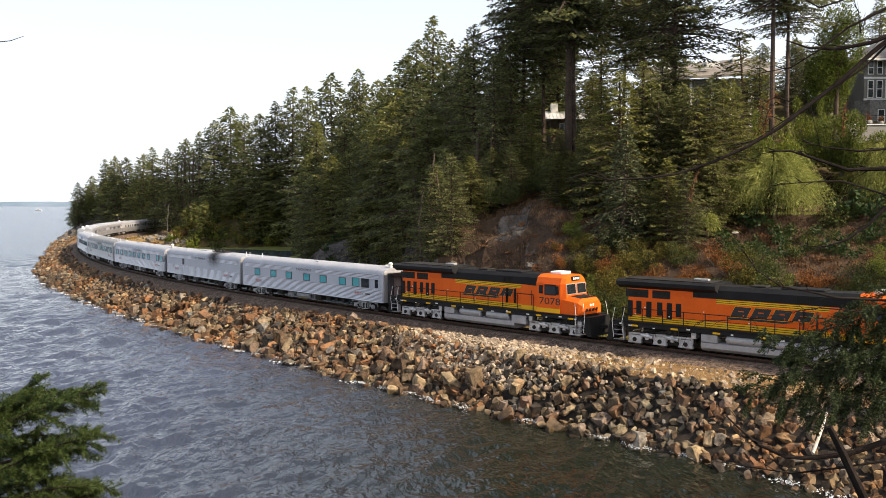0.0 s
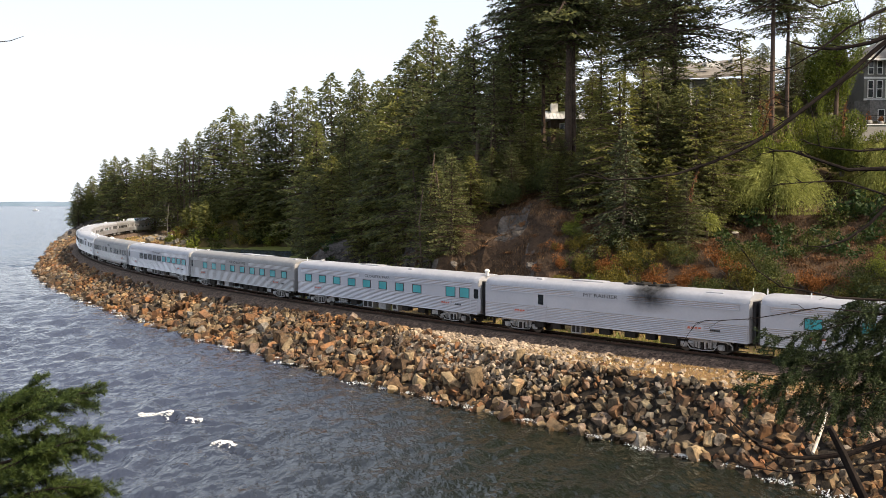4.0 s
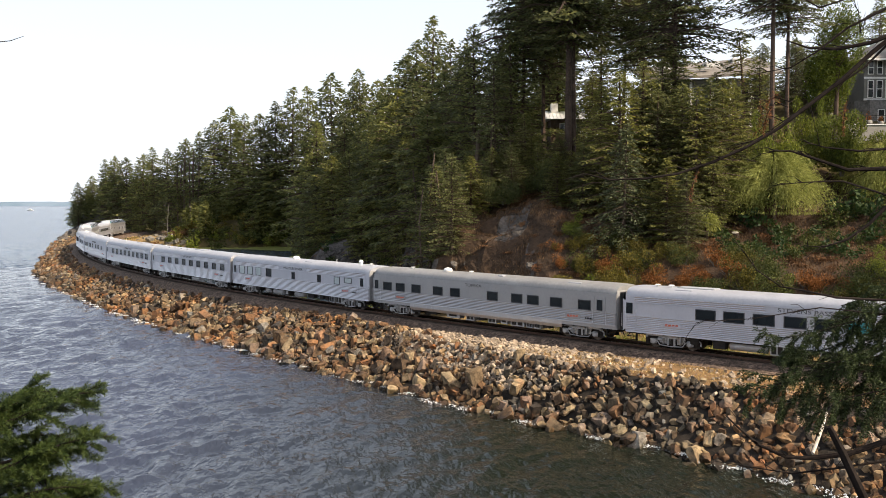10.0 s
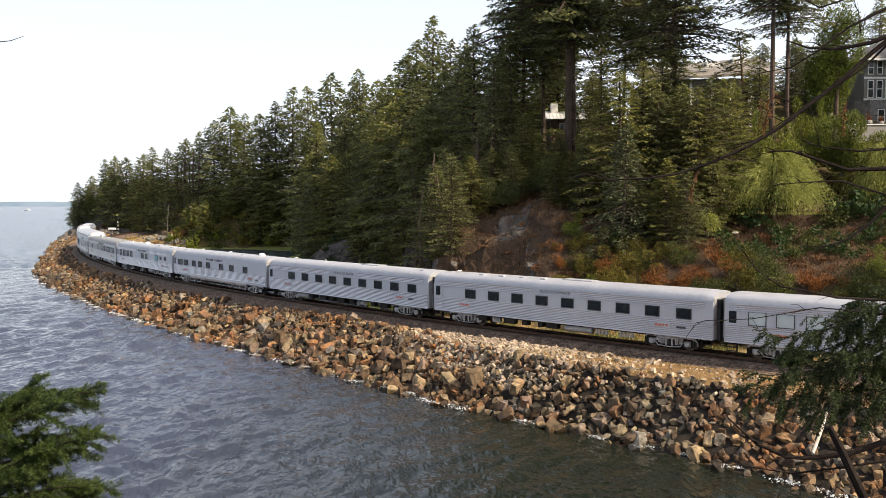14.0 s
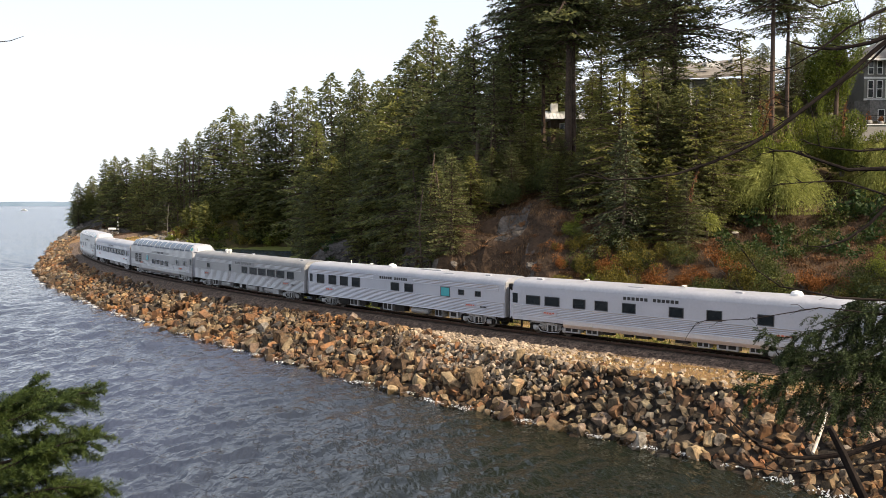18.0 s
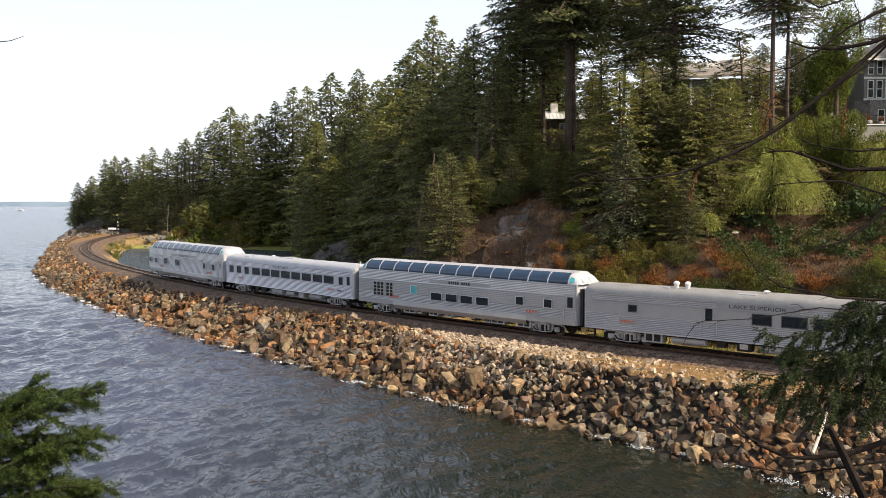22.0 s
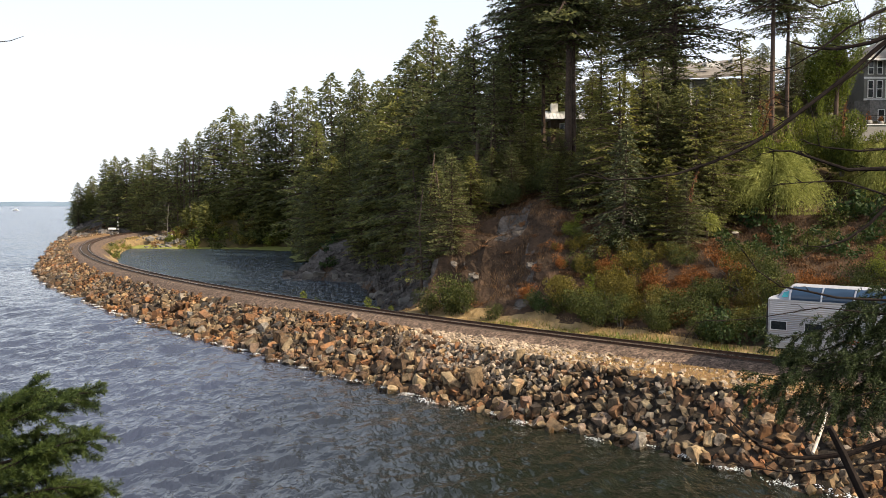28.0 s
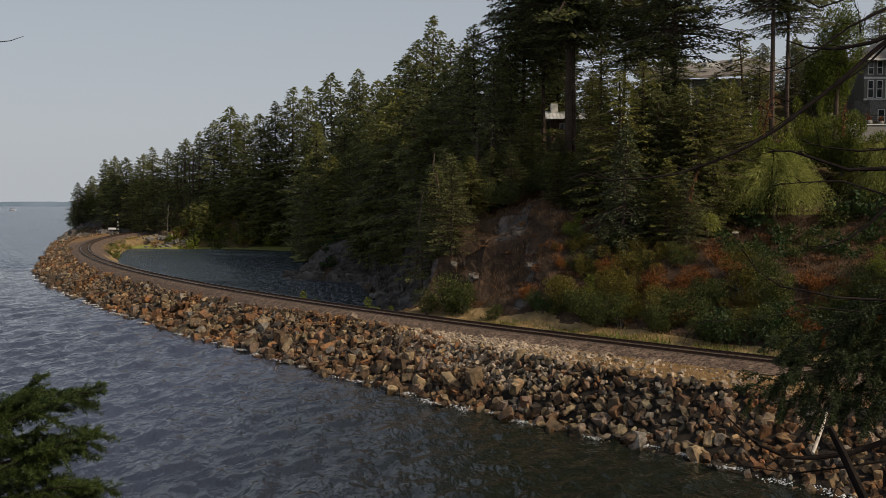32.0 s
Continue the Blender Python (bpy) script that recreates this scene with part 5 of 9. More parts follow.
def window(x, wide, z0, z1, tint, parent, name="window", frame_mat=None, y=HALF):
    for side in (-1, 1):
        f, t = Shape(), 0.05
        ya, yb = side * y, side * (y + 0.04)
        f.box(x - wide / 2 - t, x + wide / 2 + t, ya, yb, z1, z1 + t)
        f.box(x - wide / 2 - t, x + wide / 2 + t, ya, yb, z0 - t, z0)
        f.box(x - wide / 2 - t, x - wide / 2, ya, yb, z0, z1)
        f.box(x + wide / 2, x + wide / 2 + t, ya, yb, z0, z1)
        w = part(name, f, frame_mat or M["silver_dark"], parent, smooth=0)
        part("pane", Shape().box(x - wide / 2, x + wide / 2, ya, side * (y + 0.008), z0, z1), M["glass_" + tint], w, smooth=0)


def car_door(x, parent, skin, wide=0.85, z0=1.15, glass_mat="dark"):
    for sg in (-1, 1):
        d = Shape()
        d.box(x - wide / 2, x + wide / 2, sg * HALF, sg * (HALF + 0.015), z0, 3.18, 0.006)
        d.box(x - wide / 2 - 0.05, x - wide / 2, sg * HALF, sg * (HALF + 0.03), z0 - 0.1, 3.25)
        d.box(x + wide / 2, x + wide / 2 + 0.05, sg * HALF, sg * (HALF + 0.03), z0 - 0.1, 3.25)
        door = part("door", d, skin, parent, smooth=0)
        part("pane", Shape().box(x - 0.24, x + 0.24, sg * (HALF + 0.015), sg * (HALF + 0.024), 2.25, 3.0), M["glass_" + glass_mat], door, smooth=0)
        for dx in (-wide / 2 - 0.12, wide / 2 + 0.12):
            h = Shape().tube([(x + dx, sg * (HALF + 0.01), 1.3), (x + dx, sg * (HALF + 0.07), 1.35), (x + dx, sg * (HALF + 0.07), 2.2), (x + dx, sg * (HALF + 0.01), 2.25)], 0.018, 5)
            part("handrail", h, M["steel"], door)


def truck_at(x, parent, reach=1.3, mesh=None, axles=(-1.3, 1.3)):
    t = part("truck", mesh or PTRUCK, None, parent, at=pose(x, 0, 0))
    part("bolster", TRUCK_DARK if mesh is None else LTRUCK_DARK, None, t)
    for a in axles:
        w = part("wheelset", WHEEL, None, t, at=pose(a, 0, 0.46))
        MOVERS.append(("wheel", w, parent))
    return t


def under_gear(car, L, rng, style):
    """Boxes, tanks and pipes slung between the trucks."""
    spine = Shape().box(-L / 2 + 0.6, L / 2 - 0.6, -0.5, 0.5, 0.72, 1.05)
    spine.box(-L / 2 + 4.2, L / 2 - 4.2, -1.25, 1.25, 0.86, 1.06)
    part("underframe", spine, M["under"], car, smooth=0)
    x = -L / 2 + 4.9
    while x < L / 2 - 5.6:
        kind = rng.choice("bstgspb" if style != "skirt" else "bgs")
        w = rng.uniform(0.5, 1.5)
        g = Shape()
        if kind == "t":
            w = rng.uniform(1.5, 2.6)
            g.tube([(x, -1.05, 0.66), (x + 0.08, -1.05, 0.66), (x + w - 0.08, -1.05, 0.66), (x + w, -1.05, 0.66)], [0.12, 0.26, 0.26, 0.12], 12)
            for q in (0.25, w - 0.25):
                g.tube([(x + q, -1.05, 0.66), (x + q + 0.05, -1.05, 0.66)], 0.28, 12)
            part("air_tank", g, M["grey_box"], car)
        elif kind == "g":
            g.box(x, x + w, -1.36, -0.7, 0.36, 1.02, 0.02)
            part("equipment_box", g, M["grey_box"], car, smooth=0)
            v = Shape()
            for i in range(2):
                v.box(x + w * (0.1 + 0.45 * i), x + w * (0.45 + 0.45 * i), -1.372, -1.36, 0.46, 0.94)
            part("vent", v, M["under"], car, smooth=0)
        elif kind == "s":
            g.box(x, x + w * 0.7, -1.3, -0.8, 0.5, 1.0, 0.02)
            part("equipment_box", g, M["under"], car, smooth=0)
        elif kind == "p":
            for zz in (0.55, 0.7):
                g.tube([(x, -1.15, zz), (x + w, -1.15, zz)], 0.04, 6)
            for q in range(4):
                g.box(x + q * w / 4, x + q * w / 4 + 0.12, -1.2, -1.05, 0.45, 0.98, 0.01)
            part("piping", g, M["grey_box"], car)
        else:
            g.box(x, x + w, -1.36, -0.7, 0.40, 1.03, 0.03)
            g.box(x + w * 0.15, x + w * 0.85, -1.372, -1.36, 0.50, 0.93, 0.005)
            part("equipment_box", g, M["grey_box"] if rng.random() < 0.4 else M["under"], car, smooth=0)
            f = Shape().box(x + w * 0.2, x + w * 0.8, -1.378, -1.372, 0.55, 0.88)
            part("vent", f, M["under"] if rng.random() < 0.5 else M["truck_grey"], car, smooth=0)
        x += w + rng.uniform(0.08, 0.9)


def roof_gear(car, L, rng, items):
    """items: rows of kind and place along the roof."""
    for kind, x in items:
        g = Shape()
        z = 4.13
        if kind == "dome":
            g.tube([(x, -0.2, z - 0.04), (x, -0.2, z + 0.10), (x, -0.2, z + 0.22), (x, -0.2, z + 0.30)], [0.36, 0.38, 0.30, 0.06], 14)
            part("antenna_dome", g, M["white"], car)
        elif kind == "ball":
            g.tube([(x, -0.5, z - 0.1), (x, -0.5, z + 0.16), (x, -0.5, z + 0.3), (x, -0.5, z + 0.42), (x, -0.5, z + 0.46)], [0.12, 0.16, 0.22, 0.14, 0.03], 12)
            part("antenna_dome", g, M["white"], car)
        elif kind == "mast":
            g.tube([(x, -0.7, z - 0.15), (x, -0.7, z + 0.35)], [0.04, 0.03], 6)
            part("antenna", g, M["white"], car)
        elif kind == "vent":
            g.box(x - 0.25, x + 0.25, -0.9, -0.5, z - 0.15, z + 0.03, 0.03)
            part("roof_vent", g, M["roof"], car, smooth=0)
        elif kind == "mush":
            g.tube([(x, -0.3, z - 0.02), (x, -0.3, z + 0.10), (x, -0.3, z + 0.11), (x, -0.3, z + 0.16)], [0.06, 0.06, 0.22, 0.14], 10)
            part("roof_vent", g, M["white"], car)
        elif kind == "hatch":
            g.box(x - 0.6, x + 0.6, -1.12, -0.62, z - 0.20, z - 0.06, 0.03)
            part("roof_hatch", g, M["roof"], car, smooth=0)
        elif kind == "plate":
            g.box(x - 1.3, x + 1.3, -0.5, 0.5, z - 0.02, z + 0.05, 0.02)
            part("roof_plate", g, M["roof"], car, smooth=0)
        elif kind == "stack":
            for q in range(4):
                g.box(x - 1.8 + q * 0.95, x - 1.1 + q * 0.95, -0.55, 0.55, z - 0.03, z + 0.08 + 0.06 * (q % 2), 0.03)
                g.tube([(x - 1.45 + q * 0.95, -0.2, z), (x - 1.45 + q * 0.95, -0.2, z + 0.24)], 0.13, 10)
            part("exhaust_stack", g, M["under"], car)


def carriage(k, label, tone, wins, doors, title, roof_items, style="smooth", rear_round=False, seed=0, emblems=True):
    """k: place in the train, from 1. wins: rows of (metres behind the nominal front, width, tint, low, high)."""
    rng = random.Random(100 + k)
    a, b = JOINTS[k], JOINTS[k + 1]
    mid, L = (a + b) / 2, b - a
    nominal = NOMINAL[k]
    loc = lambda d: mid - (nominal + d)
    car = thing("passenger_carriage", label, "train carriage", "carriages of the passenger train")
    E0, E1 = -L / 2 + 0.32, L / 2 - 0.32
    skin = M["steel_dark"] if tone == "dark" else M["steel"]
    paint = M["silver_dark"] if tone == "dark" else M["silver"]
    roof_m = M["roof_dark"] if tone == "dark" else M["roof"]
    fl_low, fl_hi = (1.28, 2.12) if style == "skirt" else (1.02, 2.10)
    # side: sill, fluted lower panel, plain window band, letterboard
    core = [(-HALF, 1.0), (-HALF, 3.52), (HALF, 3.52), (HALF, 1.0)]
    part("side_wall", Shape().prism(core, E0, E1), paint, car, smooth=0)
    for sg in (-1, 1):
        part("fluted_panel", Shape().strip(flutes(sg * (HALF + 0.048), fl_low, fl_hi), E0 + 0.05, E1 - 0.05), skin, car, smooth=0)
        part("belt_rail", Shape().box(E0 + 0.05, E1 - 0.05, sg * HALF, sg * (HALF + 0.052), fl_hi, fl_hi + 0.03), skin, car, smooth=0)
        part("side_sill", Shape().box(E0 + 0.05, E1 - 0.05, sg * HALF, sg * (HALF + 0.052), fl_low - 0.04, fl_low), skin, car, smooth=0)
    if style != "skirt":
        centre, tw = loc(title[1]), title[2] / 2 + 0.8
        for sg in (-1, 1):
            for x0, x1 in ((E0 + 0.6, centre - tw), (centre + tw, E1 - 0.6)):
                part("letterboard", Shape().strip(flutes(sg * (HALF + 0.048), 3.06, 3.42), x0, x1), skin, car, smooth=0)
            for z in (3.02, 3.42):
                part("moulding", Shape().box(E0 + 0.6, E1 - 0.6, sg * HALF, sg * (HALF + 0.052), z, z + 0.03), paint, car, smooth=0)
    else:
        sk = Shape()
        for sg in (-1, 1):
            sk.strip([(sg * (HALF + 0.01), 1.26), (sg * (HALF + 0.005), 0.95), (sg * (HALF - 0.07), 0.72)], E0 + 4.6, E1 - 4.6)
            for i in range(7):
                xx = E0 + 5 + i * (L - 10.5) / 7
                sk.box(xx, xx + 0.02, sg * (HALF + 0.004), sg * (HALF + 0.016), 0.8, 1.24)
        part("skirt", sk, skin, car, smooth=0)
    # roof with rounded ends and seams
    rl = roof_line(3.5, 4.12, HALF + 0.01)
    r = Shape()
    cols = [(E0, 0.90), (E0 + 0.25, 0.97), (E0 + 0.7, 1.0), (E1 - 0.7, 1.0), (E1 - 0.25, 0.97), (E1, 0.90)]
    v = [(x, y * (0.3 + 0.7 * q), 3.5 + (z - 3.5) * q) for x, q in cols for y, z in rl]
    m = len(rl)
    r.add(v, [(i * m + j, i * m + j + 1, (i + 1) * m + j + 1, (i + 1) * m + j) for i in range(len(cols) - 1) for j in range(m - 1)] + [tuple(range(m))[::-1], tuple((len(cols) - 1) * m + j for j in range(m))])
    part("roof", r, roof_m, car, smooth=40)
    seam = Shape()
    for i in range(1, 9):
        x = E0 + i * (E1 - E0) / 9
        seam.strip([(y * 1.004, z + 0.012) for y, z in rl], x, x + 0.03)
    part("roof_seam", seam, roof_m, car)
    # ends: collision posts, diaphragm
    for x, o in ((E0, -1), (E1, 1)):
        e = Shape().box(x, x + o * 0.05, -HALF + 0.06, HALF - 0.06, 1.0, 3.72, 0.02)
        part("end_wall", e, M["silver_dark"], car, smooth=0)
        d = Shape()
        for q in range(3):
            xa = x + o * (0.06 + q * 0.08)
            d.box(xa, xa + o * 0.05, -1.05, -0.48, 0.95, 3.45)
            d.box(xa, xa + o * 0.05, 0.48, 1.05, 0.95, 3.45)
            d.box(xa, xa + o * 0.05, -1.05, 1.05, 3.22, 3.62)
        part("diaphragm", d, M["rubber"], car, smooth=0)
        c = Shape().box(x, x + o * 0.32, -0.12, 0.12, 0.78, 0.98, 0.03)
        c.tube([(x + o * 0.05, -0.7, 0.85), (x + o * 0.2, -0.72, 0.55), (x + o * 0.32, -0.7, 0.6)], 0.03, 6)
        part("coupler", c, M["under"], car)
        st = Shape()
        for q in range(3):
            st.box(x - o * 0.75, x - o * 0.1, -HALF + 0.05, -HALF + 0.30, 0.42 + q * 0.24, 0.45 + q * 0.24)
        st.box(x - o * 0.78, x - o * 0.75, -HALF + 0.04, -HALF + 0.30, 0.4, 1.0)
        part("step", st, M["under"], car, smooth=0)
    for d, w, tint, z0, z1 in wins:
        window(loc(d), w, z0, z1, tint, car, frame_mat=M["rubber"])
    for d in doors:
        car_door(loc(d), car, paint)
    # vestibule panel at the door
    if title:
        text, d, wide = title
        plate = Shape().box(loc(d) - wide / 2 - 0.75, loc(d) + wide / 2 + 0.75, -HALF - 0.012, -HALF, 3.08, 3.40)
        part("name_board", plate, paint, car, smooth=0)
        if text:
            writing(text, loc(d), -HALF - 0.014, 3.24, 0.34, car, M["letter"], wide)
        else:
            bars(loc(d), -HALF - 0.012, 3.24, wide, 0.22, car, 13)
    if emblems:
        for x in (E0 + 3.4, E1 - 3.6):
            plate = Shape().box(x - 0.65, x + 0.65, -HALF - 0.056, -HALF, 1.52, 1.84)
            part("emblem_plate", plate, paint, car, smooth=0)
            swoosh(x, -HALF - 0.056, 1.64, 1.0, 0.10, car)
        x = E1 - 2.2
        bars(x, -HALF - 0.05, 1.62, 0.7, 0.12, car, 5, name="number_bars")
    truck_at(-L / 2 + 3.55, car)
    truck_at(L / 2 - 3.55, car)
    under_gear(car, L, rng, style)
    roof_gear(car, L, rng, [(q, loc(d)) for q, d in roof_items])
    grab = Shape()
    for x in (E0 + 0.12, E1 - 0.12):
        grab.tube([(x, -HALF - 0.05, 1.2), (x, -HALF - 0.05, 2.1)], 0.015, 5)
    part("grab_iron", grab, M["steel"], car)
    MOVERS.append(("vehicle", car, mid))
    return car


def row(centres, wide, tint, low=2.24, high=2.86):
    return [(c, wide, tint, low, high) for c in centres]


T9 = [19.96, 17.61, 15.28, 12.96, 10.66, 8.38, 6.18, 3.93, 1.58]
carriage(1, "silver fluted steel sleeping carriage with small teal windows", "light",
         row([25.24, 22.04, 19.12, 15.89, 13.04, 9.89], 1.0, "teal") + row([7.82], 1.0, "teal", 2.24, 3.0) + row([6.39], 1.05, "dark", 2.24, 3.0),
         [4.75], ("CAJON PASS", 16.44, 2.6), [("mast", 28.2), ("mast", 25.6), ("vent", 15), ("ball", 4.0), ("mush", 4.8)])
baggage = carriage(2, "silver windowless baggage and power carriage with a soot-stained roof", "light", [], [19.4], ("MT RAINIER", 14.29, 2.8),
                   [("vent", 20), ("stack", 11.2), ("plate", 16), ("hatch", 6), ("mast", 3.6)])
sx_ = (JOINTS[2] + JOINTS[3]) / 2 - (NOMINAL[2] + 10.4)
rl_ = [(y * 1.008, z + 0.016) for y, z in roof_line(3.5, 4.12, HALF + 0.01)]
soot = Shape().strip([(-HALF - 0.060, 2.3), (-HALF - 0.060, 3.5)] + rl_[:len(rl_) // 2 + 2], sx_ - 2.4, sx_ + 2.4)
M["soot"] = soot_mat("soot", sx_, 2.3)
part("soot_stain", soot, M["soot"], baggage, "black soot stain below the exhaust", smooth=0)
carriage(3, "silver fluted steel sleeping carriage with teal-blinded windows", "light",
         row([23.09, 20.82, 18.57, 16.32, 14.12, 11.87, 9.62, 7.4], 1.0, "teal") + row([3.33, 1.75], 1.0, "teal", 2.24, 3.0),
         [0.45], ("GLORIETA PASS", 12.69, 3.4), [("mast", 24.4), ("mush", 22.4), ("vent", 9), ("plate", 15), ("ball", 0.2)])
carriage(4, "dull grey fluted sleeping carriage with teal-blinded windows", "dark", row(T9, 0.98, "teal"), [23.5],
         ("TRINCHERA PASS", 11.88, 3.8), [("mast", 24.2), ("mush", 21.6), ("plate", 11.5), ("plate", 8.4), ("vent", 0.6)])
carriage(5, "bright silver lounge carriage with dark and teal windows", "light",
         row([17.68, 15.81, 13.93, 12.03, 10.23], 1.26, "dark") + row([8.36, 6.46, 4.63, 2.83, 0.98], 1.26, "teal"), [23.1],
         ("STEVENS PASS", 11.48, 3.2), [("mush", 21.6), ("mush", 20.6), ("plate", 18.8), ("vent", 2), ("hatch", 19.4)])
carriage(6, "weathered stainless carriage with deep flutes and dark windows", "dark",
         row([21.98, 20.36, 18.41, 15.83, 13.88, 9.88, 7.43, 5.88, 3.73, 1.23], 1.0, "dark", 2.24, 2.86), [23.4, -0.05],
         ("TOPEKA", 11.91, 1.75), [("dome", 15.9), ("mush", 13.2), ("vent", 9.6), ("hatch", 2.4), ("mush", 20)], style="skirt")
carriage(7, "silver business carriage with pale curtained windows", "light",
         row([22.21, 20.51, 18.74], 1.02, "white", 2.2, 3.0) + row([16.66], 0.98, "dark", 2.2, 3.0) + row([11.91, 7.31], 0.5, "dark", 2.24, 2.86) + row([4.36], 0.8, "white", 2.24, 2.86) + row([2.59], 1.05, "white", 2.45, 2.86),
         [23.75, 0.45], ("MISSOURI RIVER", 12.06, 3.6), [("dome", 13.4), ("hatch", 9.8), ("mast", 5.5), ("ball", 1.9), ("mush", 0.6)])
carriage(8, "grey silver sleeping carriage with narrow blinded windows", "light",
         row([20.19, 17.81, 15.49, 13.19, 10.89, 8.59, 6.29, 4.01, 1.7], 1.0, "dark"), [23.7],
         ("RATON PASS", 12.01, 2.7), [("mush", 22.4), ("vent", 19.6), ("vent", 17.6), ("vent", 15.6), ("vent", 13.6), ("plate", 10.8)])
carriage(9, "grey silver sleeping carriage with a row of dark windows", "light",
         row([19.25, 16.9, 14.55, 12.3, 10.03, 7.75, 5.5, 3.23, 0.9], 1.02, "dark"), [23.0],
         ("MARIAS PASS", 10.6, 3.0), [("mush", 20.2), ("mast", 14.5), ("plate", 8), ("vent", 0.4)])
carriage(10, "silver stainless carriage with fluted sides and wide dark windows", "light",
         row([21.54, 19.84], 1.2, "dark", 2.26, 2.86) + row([17.51, 15.69, 13.51, 9.99, 7.34, 4.01], 0.95, "dark", 2.26, 2.86), [23.2],
         ("", 11.89, 4.2), [("vent", 21.4), ("mush", 17.6), ("hatch", 13.2), ("vent", 6), ("dome", 2.6), ("mush", 10)], style="skirt")
carriage(11, "bright silver business carriage with tall dark windows", "light",
         row([22.17, 20.32, 18.57, 16.8], 1.08, "dark", 2.2, 3.0) + row([11.4, 9.6], 1.0, "dark") + row([5.15], 1.0, "teal", 2.2, 2.9) + row([3.32, 1.47], 0.55, "dark", 2.45, 2.8),
         [23.7], ("", 11.65, 3.7), [("mast", 18.5), ("mush", 16), ("dome", 13.2), ("plate", 8), ("hatch", 5.2), ("vent", 1)])
carriage(12, "grey fluted diner carriage with large square windows", "dark",
         row([20.74], 0.55, "dark", 2.4, 2.8) + row([11.87], 1.15, "dark") + row([9.89, 7.99, 6.07, 4.12], 1.46, "dark") + row([2.12], 1.2, "dark"),
         [15.29], ("LAKE SUPERIOR", 12.17, 3.6), [("ball", 18), ("ball", 17.2), ("mush", 12), ("hatch", 13), ("vent", 18.6), ("vent", 1)])


def dome_carriage(k, label, title, lower, doors, glass_span, panes, grille=None, tail=False, fluted=False):
    """A full-length dome lounge carriage with a curved glass upper deck."""
    rng = random.Random(300 + k)
    a, b = JOINTS[k], JOINTS[k + 1]
    mid, L = (a + b) / 2, b - a
    nominal = NOMINAL[k]
    loc = lambda d: mid - (nominal + d)
    car = thing("dome_carriage", label, "train carriage", "dome carriages")
    E0, E1 = -L / 2 + 0.32, L / 2 - 0.32
    skin, paint = M["steel_dark"], M["silver_dark"]
    g1, g0 = loc(glass_span[0]), loc(glass_span[1])
    part("side_wall", Shape().prism([(-HALF, 0.95), (-HALF, 3.95), (HALF, 3.95), (HALF, 0.95)], E0, E1), paint, car, smooth=0)
    for sg in (-1, 1):
        part("fluted_panel", Shape().strip(flutes(sg * (HALF + 0.048), 1.35, 3.05 if fluted else 2.05), E0 + 0.05, E1 - 0.05), skin, car, smooth=0)
        part("upper_panel", Shape().strip(flutes(sg * (HALF + 0.02), 3.1, 3.86, 0.12, 0.014), E0 + 0.05, E1 - 0.05), skin, car, smooth=0)
        if not fluted:
            part("middle_panel", Shape().strip(flutes(sg * (HALF + 0.016), 2.06, 3.04, 0.14, 0.010), E0 + 0.05, E1 - 0.05), paint, car, smooth=0)
    sk = Shape()
    for sg in (-1, 1):
        sk.strip([(sg * (HALF + 0.012), 1.34), (sg * (HALF + 0.006), 0.95), (sg * (HALF - 0.12), 0.62)], E0 + 4.6, E1 - 4.6)
        sk.box(E0 + 0.05, E1 - 0.05, sg * HALF, sg * (HALF + 0.02), 3.05, 3.09)
        sk.box(E0 + 0.05, E1 - 0.05, sg * HALF, sg * (HALF + 0.02), 3.86, 3.92)
    part("skirt", sk, skin, car, smooth=0)
    # glazed upper deck
    curve = [(-HALF + 0.02, 3.95), (-HALF + 0.10, 4.25), (-HALF + 0.32, 4.55), (-HALF + 0.62, 4.74)]
    for i in range(panes):
        x0 = g0 + (g1 - g0) * i / panes + 0.05
        x1 = g0 + (g1 - g0) * (i + 1) / panes - 0.05
        for sg in (1, -1):
            p = Shape()
            inner = [(y + 0.02, z - 0.02) for y, z in curve]
            p.prism([(y * sg, z) for y, z in curve + inner[::-1]], x0, x1)
            part("pane", p, M["glass_dome"], car, smooth=60)
    ribs = Shape()
    for i in range(panes + 1):
        x = g0 + (g1 - g0) * i / panes
        for sg in (1, -1):
            outer = [(y - 0.025, z + 0.015) for y, z in curve]
            inner = [(y + 0.04, z - 0.04) for y, z in curve]
            ribs.prism([(y * sg, z) for y, z in outer + inner[::-1]], x - 0.045, x + 0.045)
    part("dome_rib", ribs, M["steel"], car, smooth=0)
    top = Shape().prism([(-0.92, 4.72), (-0.6, 4.80), (0, 4.84), (0.6, 4.80), (0.92, 4.72), (0.9, 4.66), (-0.9, 4.66)], g0 - 0.1, g1 + 0.1)
    part("roof", top, M["roof"], car)
    # the dome's sloping ends
    for x, o in ((g0, -1), (g1, 1)):
        e = Shape()
        base = [(-HALF + 0.02, 3.95), (-HALF + 0.10, 4.25), (-HALF + 0.32, 4.55), (-0.9, 4.74), (0, 4.82), (0.9, 4.74), (HALF - 0.32, 4.55), (HALF - 0.10, 4.25), (HALF - 0.02, 3.95)]
        n = len(base)
        v = [(x, y, z) for y, z in base] + [(x + o * 0.5, y * 0.93, 3.95 + (z - 3.95) * 0.72) for y, z in base] + [(x + o * 0.95, y * 0.86, 3.95) for y, z in base]
        e.add(v, [(i, i + 1, n + i + 1, n + i) for i in range(n - 1)] + [(n + i, n + i + 1, 2 * n + i + 1, 2 * n + i) for i in range(n - 1)])
        part("dome_end", e, M["roof"], car, smooth=50)
